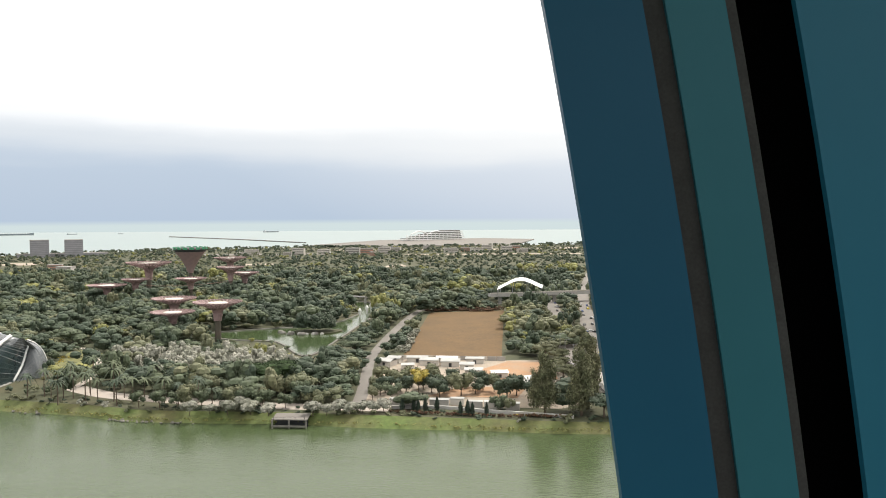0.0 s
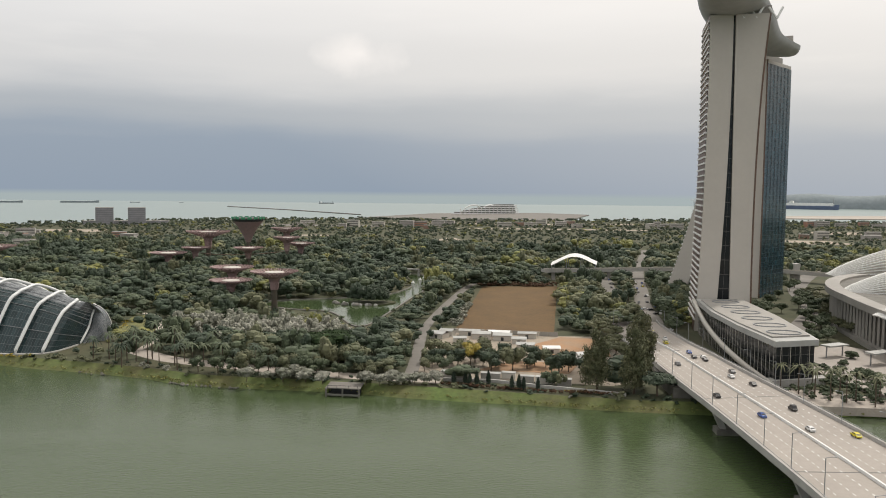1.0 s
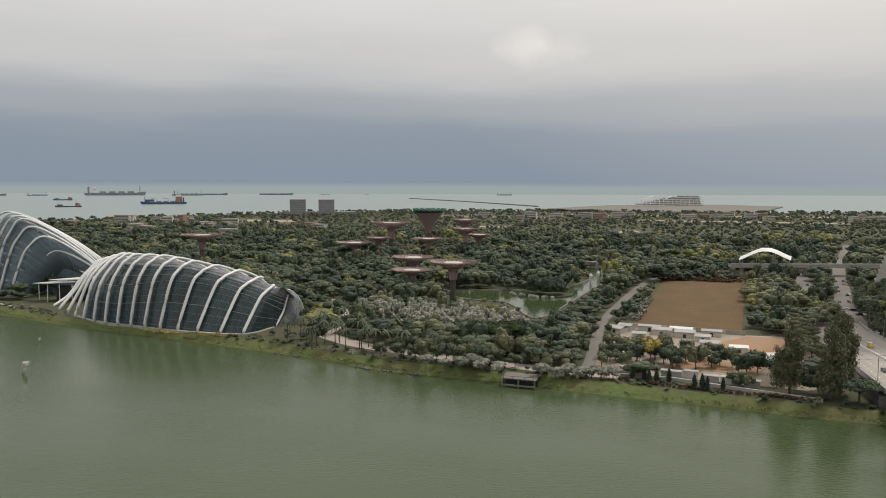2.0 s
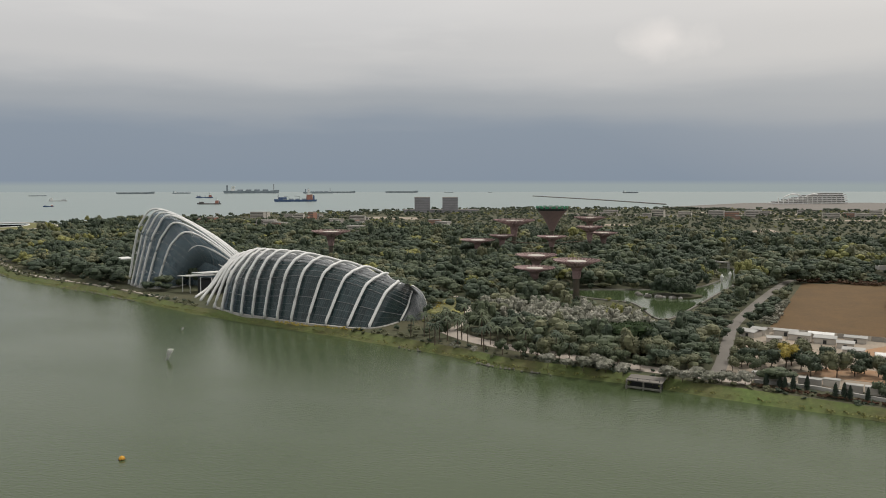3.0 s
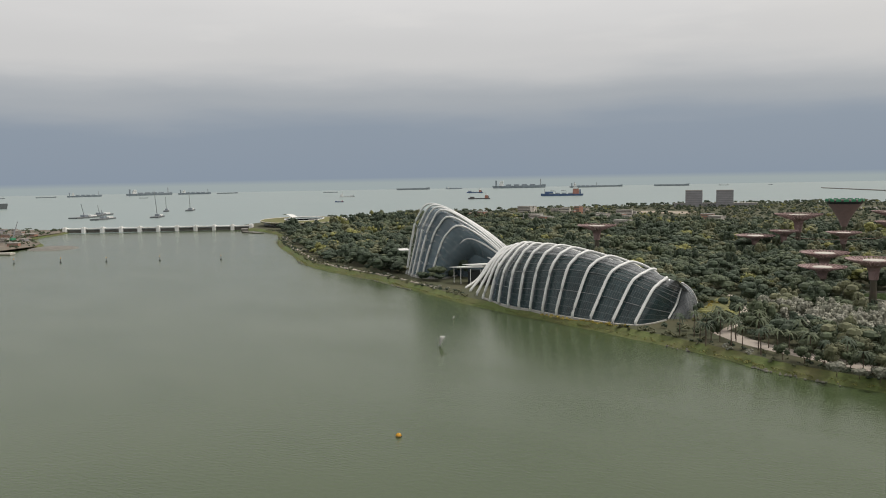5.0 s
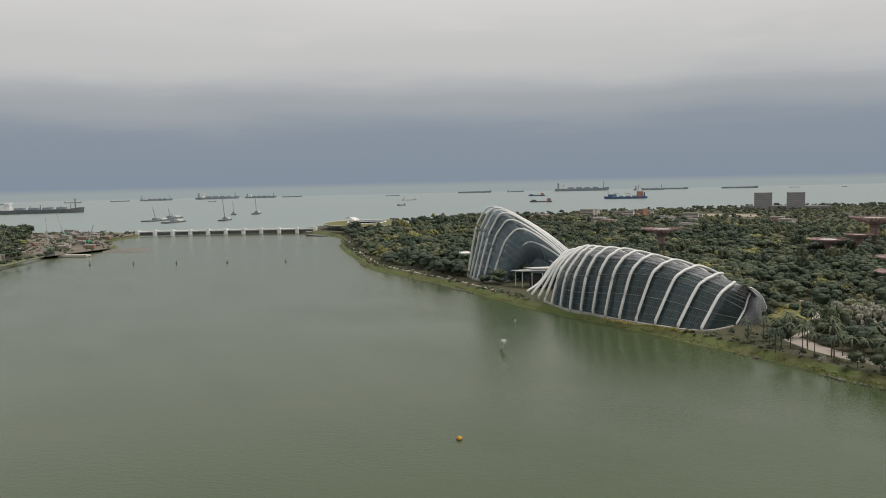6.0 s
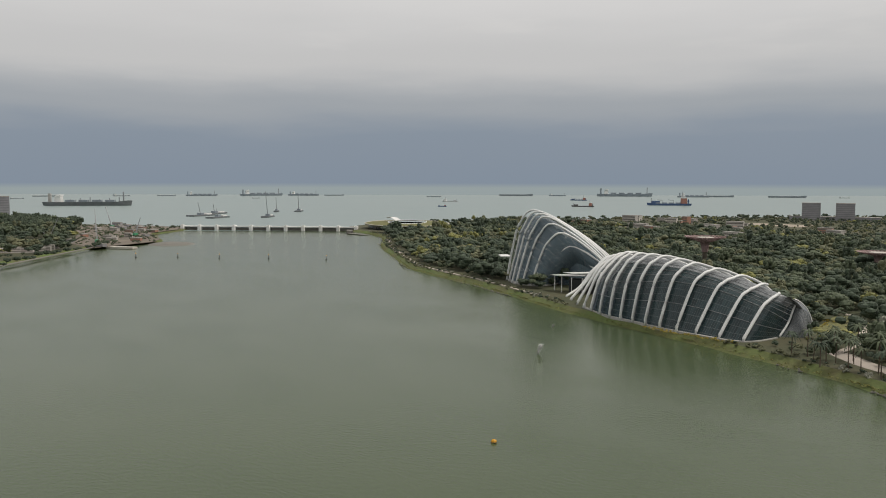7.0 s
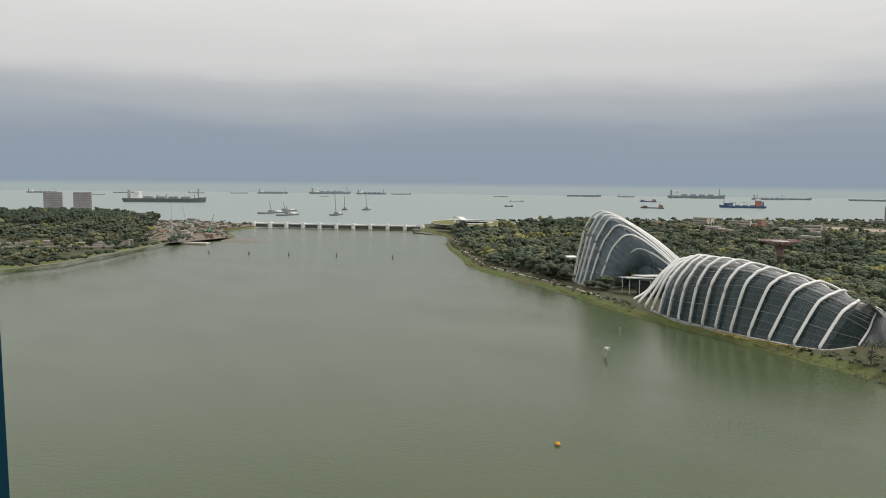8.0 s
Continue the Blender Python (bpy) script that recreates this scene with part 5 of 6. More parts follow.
def crown(seed, n, width, low, high, lumps, leaf, core=True):
    """Leaf clumps on lumpy heads; width and heights in metres."""
    rng = np.random.default_rng(seed)
    mid, half = (low + high) / 2, (high - low) / 2
    c, r = [], []
    for k in range(lumps):
        a, d = rng.uniform(0, 2 * np.pi), np.sqrt(rng.uniform(0, 1)) * 0.68
        z = rng.uniform(-0.45, 0.55) * (1 - 0.4 * d)
        c.append((d * np.cos(a) * width / 2, d * np.sin(a) * width / 2, mid + z * half))
        r.append(rng.uniform(0.26, 0.44))
    c, r = np.array(c), np.array(r)
    who = rng.integers(0, lumps, n)
    d = rng.normal(size=(n, 3))
    d[:, 2] += 0.35
    d /= np.linalg.norm(d, axis=1)[:, None]
    pos = c[who] + d * (r[who] * rng.uniform(0.78, 1.16, n))[:, None] * np.array([width / 2 * 1.05, width / 2 * 1.05, half * 1.0])
    nrm = d + rng.normal(size=(n, 3)) * 0.38
    nrm[:, 2] += 0.25
    q = leaf_quads(pos, nrm, leaf, rng)
    if core:
        q = np.concatenate([q] + [ball(c[k], np.array([width / 2, width / 2, half]) * r[k] * 0.84, 2) for k in range(lumps)])
    return q


def planted(template, xy, z, scale, rng):
    """Copies of a template's quads at many places."""
    n = len(xy)
    a = rng.uniform(0, 2 * np.pi, n)
    co, si = np.cos(a), np.sin(a)
    s = scale[:, None, None]
    sz = (scale * rng.uniform(0.85, 1.2, n))[:, None, None]
    t = template[None]
    x = (t[..., 0] * co[:, None, None] - t[..., 1] * si[:, None, None]) * s + xy[:, 0, None, None]
    y = (t[..., 0] * si[:, None, None] + t[..., 1] * co[:, None, None]) * s + xy[:, 1, None, None]
    return np.stack([x, y, t[..., 2] * sz + z], -1).reshape(-1, 4, 3)


FD_PLAN = [fd_point(u / 10, 0)[:2] for u in range(11)] + [fd_point(u / 10, 1.0)[:2] for u in range(10, -1, -1)]
CF_PLAN = [cf_point(u / 8, 0)[:2] for u in range(9)] + [cf_point(u / 8, 1.0)[:2] for u in range(8, -1, -1)]


def grown(poly, d):
    c = np.mean(poly, axis=0)
    return [(x + d * np.sign(x - c[0]), y + d * np.sign(y - c[1])) for x, y in poly]


def disc(x, y, r):
    return [(x + r * math.cos(k * math.pi / 6), y + r * math.sin(k * math.pi / 6)) for k in range(12)]


BARE = [grown(FIELD, 3), grown(PLOT, 2), LAKE, strip(PATH_LINE, 9), strip(ROAD_A, 20), strip(CARPARK, 18), strip(sky_line, 22), strip(NOSE_PATH, 9), disc(-83, 390, 10), disc(-1150, 836, 92), [(x, y - 40) for x, y in sky_line[:12]] + [(x, y) for x, y in sky_line[:12]][::-1], OPEN_LAWN, grown(FD_PLAN, 9), grown(CF_PLAN, 9), strip(PROM, 12),
        [(61, 308), (273, 312), (269, 509), (61, 503)], [(112, 468), (354, 529), (350, 809), (204, 805)], [(207, 359), (447, 358), (434, 848), (245, 843)],
        [(-441, 422), (-386, 418), (-387, 493), (-436, 489)], [(-1386, 659), (-1099, 690), (-1099, 1014), (-1386, 986)]]
BARE += [[(x - w / 2, y - d / 2), (x + w / 2, y - d / 2), (x + w / 2, y + d / 2), (x - w / 2, y + d / 2)] for (x, y), w, d in FAR_LOTS]
EAST_SITE = [(-1060, 285), (-1119, 380), (-1168, 405), (-1238, 420), (-1307, 437), (-1370, 505), (-1416, 540), (-1515, 508), (-1624, 428), (-1560, 380), (-1335, 338), (-1180, 270)]
EAST_FIELD = [(-1690, 60), (-1660, 285), (-1850, 310), (-1960, 60)]
EAST_LANE = strip([(-1090, 60), (-1086, 128), (-1066, 178), (-1036, 215)], 30)
BARE += [EAST_FIELD, EAST_LANE, EAST_SITE, [(-136 + 52 * math.cos(k * math.pi / 8), 444 - 0.3 * 52 * math.cos(k * math.pi / 8) + 21 * math.sin(k * math.pi / 8)) for k in range(16)]]
LAND_IN = offset_line(SOUTH + [SOUTH[0]], -20)[:-1]
EAST_IN = offset_line(EAST[::-1] + [EAST[-1]], -16)[:-1]


def scatter(x0, x1, y0, y1, step, rng, land, keep=1.0):
    gx, gy = np.meshgrid(np.arange(x0, x1, step), np.arange(y0, y1, step))
    p = np.stack([gx.ravel(), gy.ravel()], 1) + rng.uniform(-0.5, 0.5, (gx.size, 2)) * step
    ok = inside(land, p[:, 0], p[:, 1]) & (rng.uniform(size=len(p)) < keep)
    for b in BARE:
        ok &= ~inside(b, p[:, 0], p[:, 1])
    return p[ok]


near = scatter(-760, 420, 320, 760, 9.4, RNG, LAND_IN)
middle = scatter(-1200, 700, 560, 1150, 12.0, RNG, LAND_IN)
middle = middle[(middle[:, 1] >= 760) | (middle[:, 0] < -760)]
far = scatter(-1250, 1800, 1150, 2500, 14.0, RNG, LAND_IN, 0.62)
east = scatter(-2300, -840, -100, 720, 13.0, RNG, EAST_IN, 0.78)


def patchy(p, f, seed):
    return np.array([noise.noise((x * f, y * f, seed)) for x, y in p])


east = east[(patchy(east, 0.011, 2.2) > -0.12) | (east[:, 0] < -1560)]
coast_line = smooth_line(offset_line(COAST[3:13], -26), 40)
coast = np.array([(x + RNG.uniform(-22, 22), y + RNG.uniform(-22, 22)) for x, y in coast_line])
coast = coast[inside(LAND_IN, coast[:, 0], coast[:, 1])]
tagged(new("coast_trees", quads_mesh("coast_trees", planted(crown(47, 80, 17, 0.0, 10, 10, 0.8), coast, LAND - 1.0, RNG.uniform(0.45, 1.15, len(coast)), RNG), LEAF[0])), "ragged line of dark trees along the sea shore", "trees", kind="stuff")
woods = defaultdict(list)
for pts, leaves, size, scl, lumps in ((near, 210, 0.46, 1.0, 9), (middle, 140, 0.56, 1.1, 8), (far, 40, 1.0, 0.66, 4), (east, 70, 0.9, 1.15, 6)):
    kinds = [crown(20 + k, leaves, 9.5 + (k % 3) * 3.6, 0.5, 7.5 + (k % 4) * 1.9, lumps + k % 3, size) for k in range(6)]
    v = patchy(pts, 0.012, 3.1) + 0.5 * patchy(pts, 0.05, 7.7) + RNG.uniform(-0.45, 0.45, len(pts))
    tone = np.digitize(v, (-0.04, 0.30, 0.60))
    shape_of = RNG.integers(0, 6, len(pts))
    tall = 0.62 + 0.5 * np.clip(patchy(pts, 0.02, 5.0) + 0.5, 0, 1) + 0.6 * RNG.uniform(0, 1, len(pts)) ** 2
    if pts is near or pts is middle:      # the gardeners keep sight lines to lake, field and paths low
        for h, cap in ((13, 0.85), (10, 0.62), (7, 0.45), (4.5, 0.30)):
            k = EYE / (EYE - h)
            for open_ground in (LAKE, FIELD, [(-230, 380), (-206, 415), (-206, 440), (-240, 440)], strip(PATH_LINE[14:], 5), strip(PATH_LINE[:5], 8)):
                tall = np.where(inside(open_ground, pts[:, 0] * k, pts[:, 1] * k), np.minimum(tall, cap), tall)
    if pts is east:
        for h, cap in ((11, 0.75), (8, 0.55), (5, 0.35)):
            k = EYE / (EYE - h)
            for open_ground in (EAST_FIELD, EAST_LANE):
                tall = np.where(inside(open_ground, pts[:, 0] * k, pts[:, 1] * k), np.minimum(tall, cap), tall)
    for tn in range(4):
        for k in range(6):
            m = (tone == tn) & (shape_of == k)
            if m.any():
                woods[tn].append(planted(kinds[k], pts[m], LAND - 0.3, tall[m] * scl, RNG))
for tn, nm in enumerate(("deep green", "mid green", "olive green", "yellow-green")):
    ob = new("woodland", quads_mesh("woodland", np.concatenate(woods[tn]), LEAF[tn]))
    tagged(ob, "dense " + nm + " garden trees filling the shore", "woodland", kind="stuff")



# ---------------------------------------------------------------- single trees
def tree_model(name, label, crowns, trunk_h, trunk_r, group, limbs=4, category="tree"):
    """A tree at the origin: tapered trunk with limbs, and a leafy crown."""
    ob = thing(name, (0, 0, 0), label, category, group)
    rnd = random.Random(trunk_h * 100)
    s = Shape().tube([(0, 0, -0.4), (0.1, 0.05, trunk_h * 0.5), (0.0, 0.15, trunk_h)], trunk_r, 7, trunk_r * 0.6)
    for k in range(limbs):
        a = 2 * math.pi * k / max(limbs, 1) + rnd.uniform(-0.4, 0.4)
        s.tube([(0, 0.1, trunk_h * 0.8), (math.cos(a) * trunk_h * 0.25, math.sin(a) * trunk_h * 0.25, trunk_h * 1.15), (math.cos(a) * trunk_h * 0.5, math.sin(a) * trunk_h * 0.5, trunk_h * 1.45)], trunk_r * 0.5, 5, trunk_r * 0.2)
    part("trunk", s, BARK, ob)
    for q, m in crowns:
        part("crown", quads_mesh("crown", q, m), m, ob)
    return ob


def plant(model, places, z=LAND + 0.1, seed=1, lo=0.85, hi=1.2):
    rnd = random.Random(seed)
    for k, (x, y) in enumerate(places):
        s = rnd.uniform(lo, hi)
        m = Matrix.Translation((x, y, z)) @ pose(0, 0, 0, 0, 0, rnd.uniform(0, 360)) @ Matrix.Diagonal((s, s, s * rnd.uniform(0.9, 1.12), 1))
        if k == 0:
            model.matrix_basis = m
        else:
            c = copy_thing(model, Matrix.Identity(4))
            c.matrix_basis = m


broad = [tree_model("garden_tree", "round-headed green tree with short trunk on the plot", [(crown(60 + k, 760, 10 + k, 1.0, 9.5 + k, 9, 0.42), LEAF[k])], 3.0, 0.3, "plot trees") for k in range(3)]
plant(broad[0], [(-18, 378), (-6, 380), (4, 387), (15, 377), (19, 384), (29, 366), (-62, 396), (-86, 399), (-28, 380), (-10, 388), (12, 392), (-2, 370), (34, 372), (40, 356)], seed=2)
plant(broad[1], [(-30, 375), (-24, 367), (-47, 372), (-51, 360), (0, 379), (26, 368), (-113, 387), (-92, 364), (-118, 351), (-108, 354), (-99, 352), (-88, 352), (-80, 350), (-70, 350), (-126, 352), (-136, 354), (-103, 372), (-95, 374), (-66, 366), (-128, 384)], seed=3, lo=0.6, hi=1.05)
plant(broad[2], [(-34, 384), (-46, 392), (-74, 368), (-122, 399), (-33, 366), (8, 372), (-26, 392), (-16, 396), (-6, 398), (-32, 402), (24, 380), (-21, 384), (-113, 349), (-93, 350), (-84, 356), (-60, 358), (-55, 350), (-100, 384), (-110, 374), (-68, 376)], seed=4, lo=0.6, hi=1.1)
plant(tree_model("blossom_tree", "small tree covered in yellow blossom", [(crown(71, 900, 11, 2.5, 11.5, 12, 0.4), YELLOW)], 3.5, 0.28, ""), [(-12, 379)], seed=5)
def plumes(seed, n, count, spread, low, high):
    """Feathery drooping sprays on upright leaders, ragged in outline and open at the foot."""
    rng = np.random.default_rng(seed)
    out = []
    for k in range(count):
        a, d = rng.uniform(0, 2 * np.pi), spread * np.sqrt(rng.uniform(0.0, 1))
        top = high * (1 - 0.42 * (d / spread) ** 1.5) * rng.uniform(0.82, 1.0)
        foot = low + rng.uniform(-1, 6)
        sprays = 13
        z = foot + (top - foot) * np.sort(rng.uniform(0, 1, sprays))
        for h in z:
            f = (h - foot) / (top - foot)
            b, r = rng.uniform(0, 2 * np.pi), rng.uniform(1.0, 2.6) * (1.15 - 0.75 * f)
            c = np.array([d * np.cos(a) + r * np.cos(b), d * np.sin(a) + r * np.sin(b), h])
            m = n // sprays
            pos = c + rng.normal(size=(m, 3)) * np.array([0.85, 0.85, 1.25]) * (1.2 - 0.6 * f)
            nrm = (pos - c) + rng.normal(size=(m, 3)) * 0.4 + np.array([0, 0, 0.3])
            q = leaf_quads(pos, nrm, 0.34, rng)
            e = pos[:, None, :]
            out.append(e + (q - e) * np.array([0.85, 0.85, 1.35]))
    return np.concatenate(out)


pines = tree_model("tall_casuarina", "tall feathery grey-green casuarina by the bridge", [(plumes(80, 780, 15, 4.4, 3.5, 35.0), CASUA)], 9, 0.6, "bridge casuarinas", 5)
plant(pines, [(43, 338), (58, 335), (63, 347)], seed=8, lo=0.98, hi=1.08)
spread = tree_model("spreading_tree", "dark spreading tree with layered flat crown", [(crown(84, 1900, 15, 4.5, 10.0, 16, 0.42), LEAF[0])], 4.5, 0.45, "spreading trees", 6)
rain = tree_model('rain_tree', 'great dark rain tree with wide umbrella crown', [(crown(85, 4200, 30, 3.0, 15.5, 42, 0.46), RAINLEAF)], 5.5, 0.7, 'rain trees', 7)
plant(rain, [(-83, 390)], seed=31, lo=0.98, hi=1.02)
rain2 = tree_model('rain_tree', 'wide umbrella-crowned olive rain tree by the path', [(crown(86, 3200, 27, 5.0, 12.0, 26, 0.46), LEAF[1])], 5.0, 0.6, 'rain trees', 7)
plant(rain2, [(-58, 452), (-54, 486)], seed=32, lo=0.6, hi=0.8)
plant(spread, [(67, 332), (-121, 398), (-108, 404), (-132, 394)], seed=9, lo=0.95, hi=1.15)


def cone_crown(seed, n, r, h):
    rng = np.random.default_rng(seed)
    t = rng.uniform(0.02, 1, n)
    a = rng.uniform(0, 2 * np.pi, n)
    rad = r * np.sin(np.pi * np.clip(t * 0.75 + 0.25, 0, 1)) ** 0.8 * rng.uniform(0.8, 1.1, n)
    pos = np.stack([rad * np.cos(a), rad * np.sin(a), t * h], 1)
    nrm = np.stack([np.cos(a), np.sin(a), np.full(n, 0.3)], 1) + rng.normal(size=(n, 3)) * 0.3
    return np.concatenate([leaf_quads(pos, nrm, 0.22, rng), ball((0, 0, h * 0.45), (r * 0.75, r * 0.75, h * 0.44), 2)])


plant(tree_model("cypress", "dark clipped columnar cypress on the promenade", [(cone_crown(5, 420, 1.0, 5.6), CYPR)], 0.6, 0.15, "promenade cypresses", 0), [(-18, 343), (-13, 343), (-11, 341), (-8, 341), (-3, 344), (7, 336), (10, 336), (12, 335), (18, 335)], seed=6, lo=0.95, hi=1.15)


def palm_fronds(seed, top, n=15, reach=3.4):
    rng = np.random.default_rng(seed)
    out = []
    for k in range(n):
        a, lift = 2 * np.pi * k / n + rng.uniform(-0.2, 0.2), rng.uniform(0.1, 0.9)
        prev = None
        for j in range(7):
            t = j / 6
            r = reach * t * (1 - 0.15 * lift)
            z = top + reach * (lift * t - 0.95 * t * t)
            w = 0.34 * (1 - t) + 0.10
            side = np.array([-np.sin(a), np.cos(a), 0]) * w
            p = np.array([r * np.cos(a), r * np.sin(a), z])
            if prev is not None:
                q, s0 = prev
                out.append([q - s0 - (0, 0, 0.25 * w), q, p, p - side - (0, 0, 0.25 * w)])
                out.append([q, q + s0 - (0, 0, 0.25 * w), p + side - (0, 0, 0.25 * w), p])
            prev = (p, side)
    return np.array(out)


palms = tree_model("palm", "tall slim palm with drooping green fronds", [(palm_fronds(3, 8.0), LEAF[1])], 8.0, 0.2, "shore palms", 0)
palms2 = tree_model("palm", "slim palm with dark drooping fronds", [(palm_fronds(4, 6.6, 17, 3.0), LEAF[0])], 6.6, 0.2, "shore palms", 0)
plant(palms, [(-189, 376), (-187, 385), (-174, 373), (-165, 366), (-159, 365), (-152, 366), (-150, 373), (-143, 365), (-138, 366), (-189, 403), (-179, 397), (-160, 393), (-126, 358), (-139, 382), (-183, 390), (-171, 384), (-178, 404), (-166, 400)], seed=12, lo=1.25, hi=1.75)
plant(palms2, [(-120, 359), (-176, 362), (-102, 350), (-96, 349), (-168, 378), (-132, 372), (-182, 368), (-112, 362), (-196, 374), (-147, 357), (-178, 372), (-186, 394)], seed=13, lo=1.2, hi=1.7)
quay_palm = tree_model("palm", "bright green palm in a row on the quay", [(palm_fronds(6, 8.5, 15, 3.6), LEAF[2])], 8.5, 0.22, "quay palms", 0)
plant(quay_palm, [(123, 350), (127, 340), (132, 336), (136, 330), (141, 327), (146, 330), (150, 322), (156, 324), (131, 359), (137, 352), (163, 320), (172, 320), (145, 343), (158, 336), (182, 314), (170, 332), (192, 310)], seed=14, lo=1.15, hi=1.5)
silver = tree_model("silver_tree", "low silvery-leaved shrub tree at the water's edge", [(crown(90, 700, 8, 0.6, 5.2, 10, 0.36), SILVER)], 1.5, 0.2, "silver trees", 3)
plant(silver, [(-109, 340), (-101, 342), (-93, 341), (-83, 341), (-75, 339), (-50, 338), (-45, 341), (-40, 340), (-35, 342), (-31, 342), (-26, 344), (-88, 346), (-58, 345), (-56, 339)], seed=15)

# street trees beside the road that leads from the bridge, and those round the tower
street = tree_model("street_tree", "broad rain tree with flat olive crown by the road", [(crown(95, 900, 15, 3.0, 9.5, 13, 0.5), LEAF[2])], 3.5, 0.35, "street trees", 5)
street2 = tree_model("street_tree", "round green street tree", [(crown(96, 700, 11, 2.0, 9.0, 10, 0.45), LEAF[1])], 3.0, 0.3, "street trees", 4)
rs = random.Random(3)
plant(street, [(60 + rs.uniform(-6, 6) + k * 1.0, 395 + k * 14.5) for k in range(26)], seed=16, lo=0.8, hi=1.1)
plant(street, [(100 + 1.95 * k + rs.uniform(-2, 2), 606 + k * 16) for k in range(14)], seed=17, lo=0.8, hi=1.05)
plant(street2, [(126 + rs.uniform(-6, 10) + k * 1.2, 500 + k * 11) for k in range(24)], seed=18, lo=0.8, hi=1.25)
plant(street2, [(176 + rs.uniform(-5, 7) + k * 4.4, 440 + k * 14) for k in range(16)], seed=19, lo=0.8, hi=1.2)
plant(street, [(200 + rs.uniform(-6, 6) + k * 5.2, 470 + k * 17) for k in range(14)], seed=20, lo=0.7, hi=1.0)
plant(street2, [(118 + rs.uniform(0, 60), 540 + rs.uniform(0, 100)) for k in range(18)], seed=21, lo=0.7, hi=1.1)
plant(street2, [(rs.uniform(150, 200), rs.uniform(330, 440)) for k in range(12)], seed=22, lo=0.45, hi=0.75)

plant(street2, [(ROAD_A[k][0] + rs.choice((9, 12)), ROAD_A[k][1] + rs.uniform(-5, 5)) for k in range(3, len(ROAD_A) - 4)], seed=24, lo=0.8, hi=1.15)

plant(street2, [(x, y) for x, y in [(rs.uniform(172, 300), rs.uniform(500, 770)) for k in range(70)] if x - 172 < (y - 470) * 0.46 + 18 and abs(x - 172 - (y - 475) * 0.42) > 13][:40], seed=25, lo=0.8, hi=1.3)
plant(street, [(rs.uniform(330, 520), rs.uniform(880, 1010)) for k in range(16)], seed=26, lo=0.8, hi=1.2)

# low planting along the banks
rng = np.random.default_rng(5)
edge = []
for d in (-8.5, -12, -15.5):
    ln = offset_line(SHORE, d)
    for (x0, y0), (x1, y1) in zip(ln[12:], ln[13:]):
        n = max(1, int(math.dist((x0, y0), (x1, y1)) / 5.0))
        for k in range(n):
            f = (k + rng.uniform(-0.4, 0.4)) / n
            edge.append((x0 + (x1 - x0) * f + rng.uniform(-2, 2), y0 + (y1 - y0) * f + rng.uniform(-2, 2)))
edge = np.array(edge)
edge = edge[~inside(PLOT, edge[:, 0], edge[:, 1]) & ~inside(grown(FD_PLAN, 5), edge[:, 0], edge[:, 1])]
pick = patchy(edge, 0.03, 1.5) + rng.uniform(-0.3, 0.3, len(edge))
small = crown(33, 60, 4.2, 0.0, 2.6, 5, 0.42)
for nm, ok, m in (("olive", pick < 0.05, LEAF[2]), ("dark green", (pick >= 0.05) & (pick < 0.45), LEAF[0]), ("silvery", pick >= 0.45, SILVER)):
    if ok.any():
        tagged(new("bank_shrubs", quads_mesh("bank_shrubs", planted(small, edge[ok], LAND - 0.9, rng.uniform(0.5, 1.25, ok.sum()), rng), m)), nm + " shrubs scattered along the grassy bank", "shrubs", kind="stuff")
tuft = np.array([(x + rng.uniform(-3, 3), y + rng.uniform(-3, 3)) for d in (-2, -4, -6) for x, y in smooth_line(offset_line(SHORE, d)[10:], 6)])
tagged(new("bank_tufts", quads_mesh("bank_tufts", planted(crown(34, 16, 2.2, 0.0, 0.9, 3, 0.35, False), tuft, 0.9, rng.uniform(0.5, 1.2, len(tuft)), rng), LEAF[3])), "bright grass tufts on the water's edge", "grass", kind="stuff")
QUAY_BED = [(120, 336), (150, 326), (200, 308), (208, 320), (176, 356), (152, 400), (144, 372), (128, 352)]
bed = rng.uniform((118, 305), (210, 402), (520, 2))
bed = bed[inside(QUAY_BED, bed[:, 0], bed[:, 1])]
tagged(new("quay_shrubs", quads_mesh("quay_shrubs", planted(crown(41, 70, 4.5, 0.0, 2.8, 5, 0.45), bed, LAND + 0.3, rng.uniform(0.6, 1.2, len(bed)), rng), LEAF[1])), "dense dark green shrubs under the quay palms", "shrubs", kind="stuff")
west_path = smooth_line(offset_line([p for p in SHORE if -960 < p[0] < -425], -13), 2)
solid("shore_path", Shape().prism(strip(west_path, 3.2), LAND - 0.3, LAND + 0.1), PAVE, "pale narrow path along the shore", "path", kind="structure")
stones = np.array([(x + rng.uniform(-2.5, 2.5), y + rng.uniform(-2.5, 2.5)) for x, y in smooth_line(offset_line([p for p in SHORE if p[0] < -60], -1.5), 14)])
stones = stones[patchy(stones, 0.02, 9.0) > 0.1]
tagged(new("shore_stones", quads_mesh("shore_stones", planted(ball((0, 0, 0), (0.9, 0.7, 0.5), 2), stones, 0.3, rng.uniform(0.4, 1.1, len(stones)), rng), DCONC)), "grey boulders along the waterline", "stones", kind="stuff")
hedge = np.array([(-22 + 74 * t + rng.uniform(-0.8, 0.8), 342 - 10 * t - 3 * math.sin(t * 3) + rng.uniform(-1, 1)) for t in np.linspace(0, 1, 60)])
tagged(new("hedge", quads_mesh("hedge", planted(crown(35, 50, 2.4, 0.0, 1.5, 4, 0.3), hedge, LAND, rng.uniform(0.8, 1.2, len(hedge)), rng), SCRUB)), "low red-brown hedge along the promenade", "hedge", kind="stuff")
debris = rng.uniform((-8, 702), (54, 730), (150, 2))
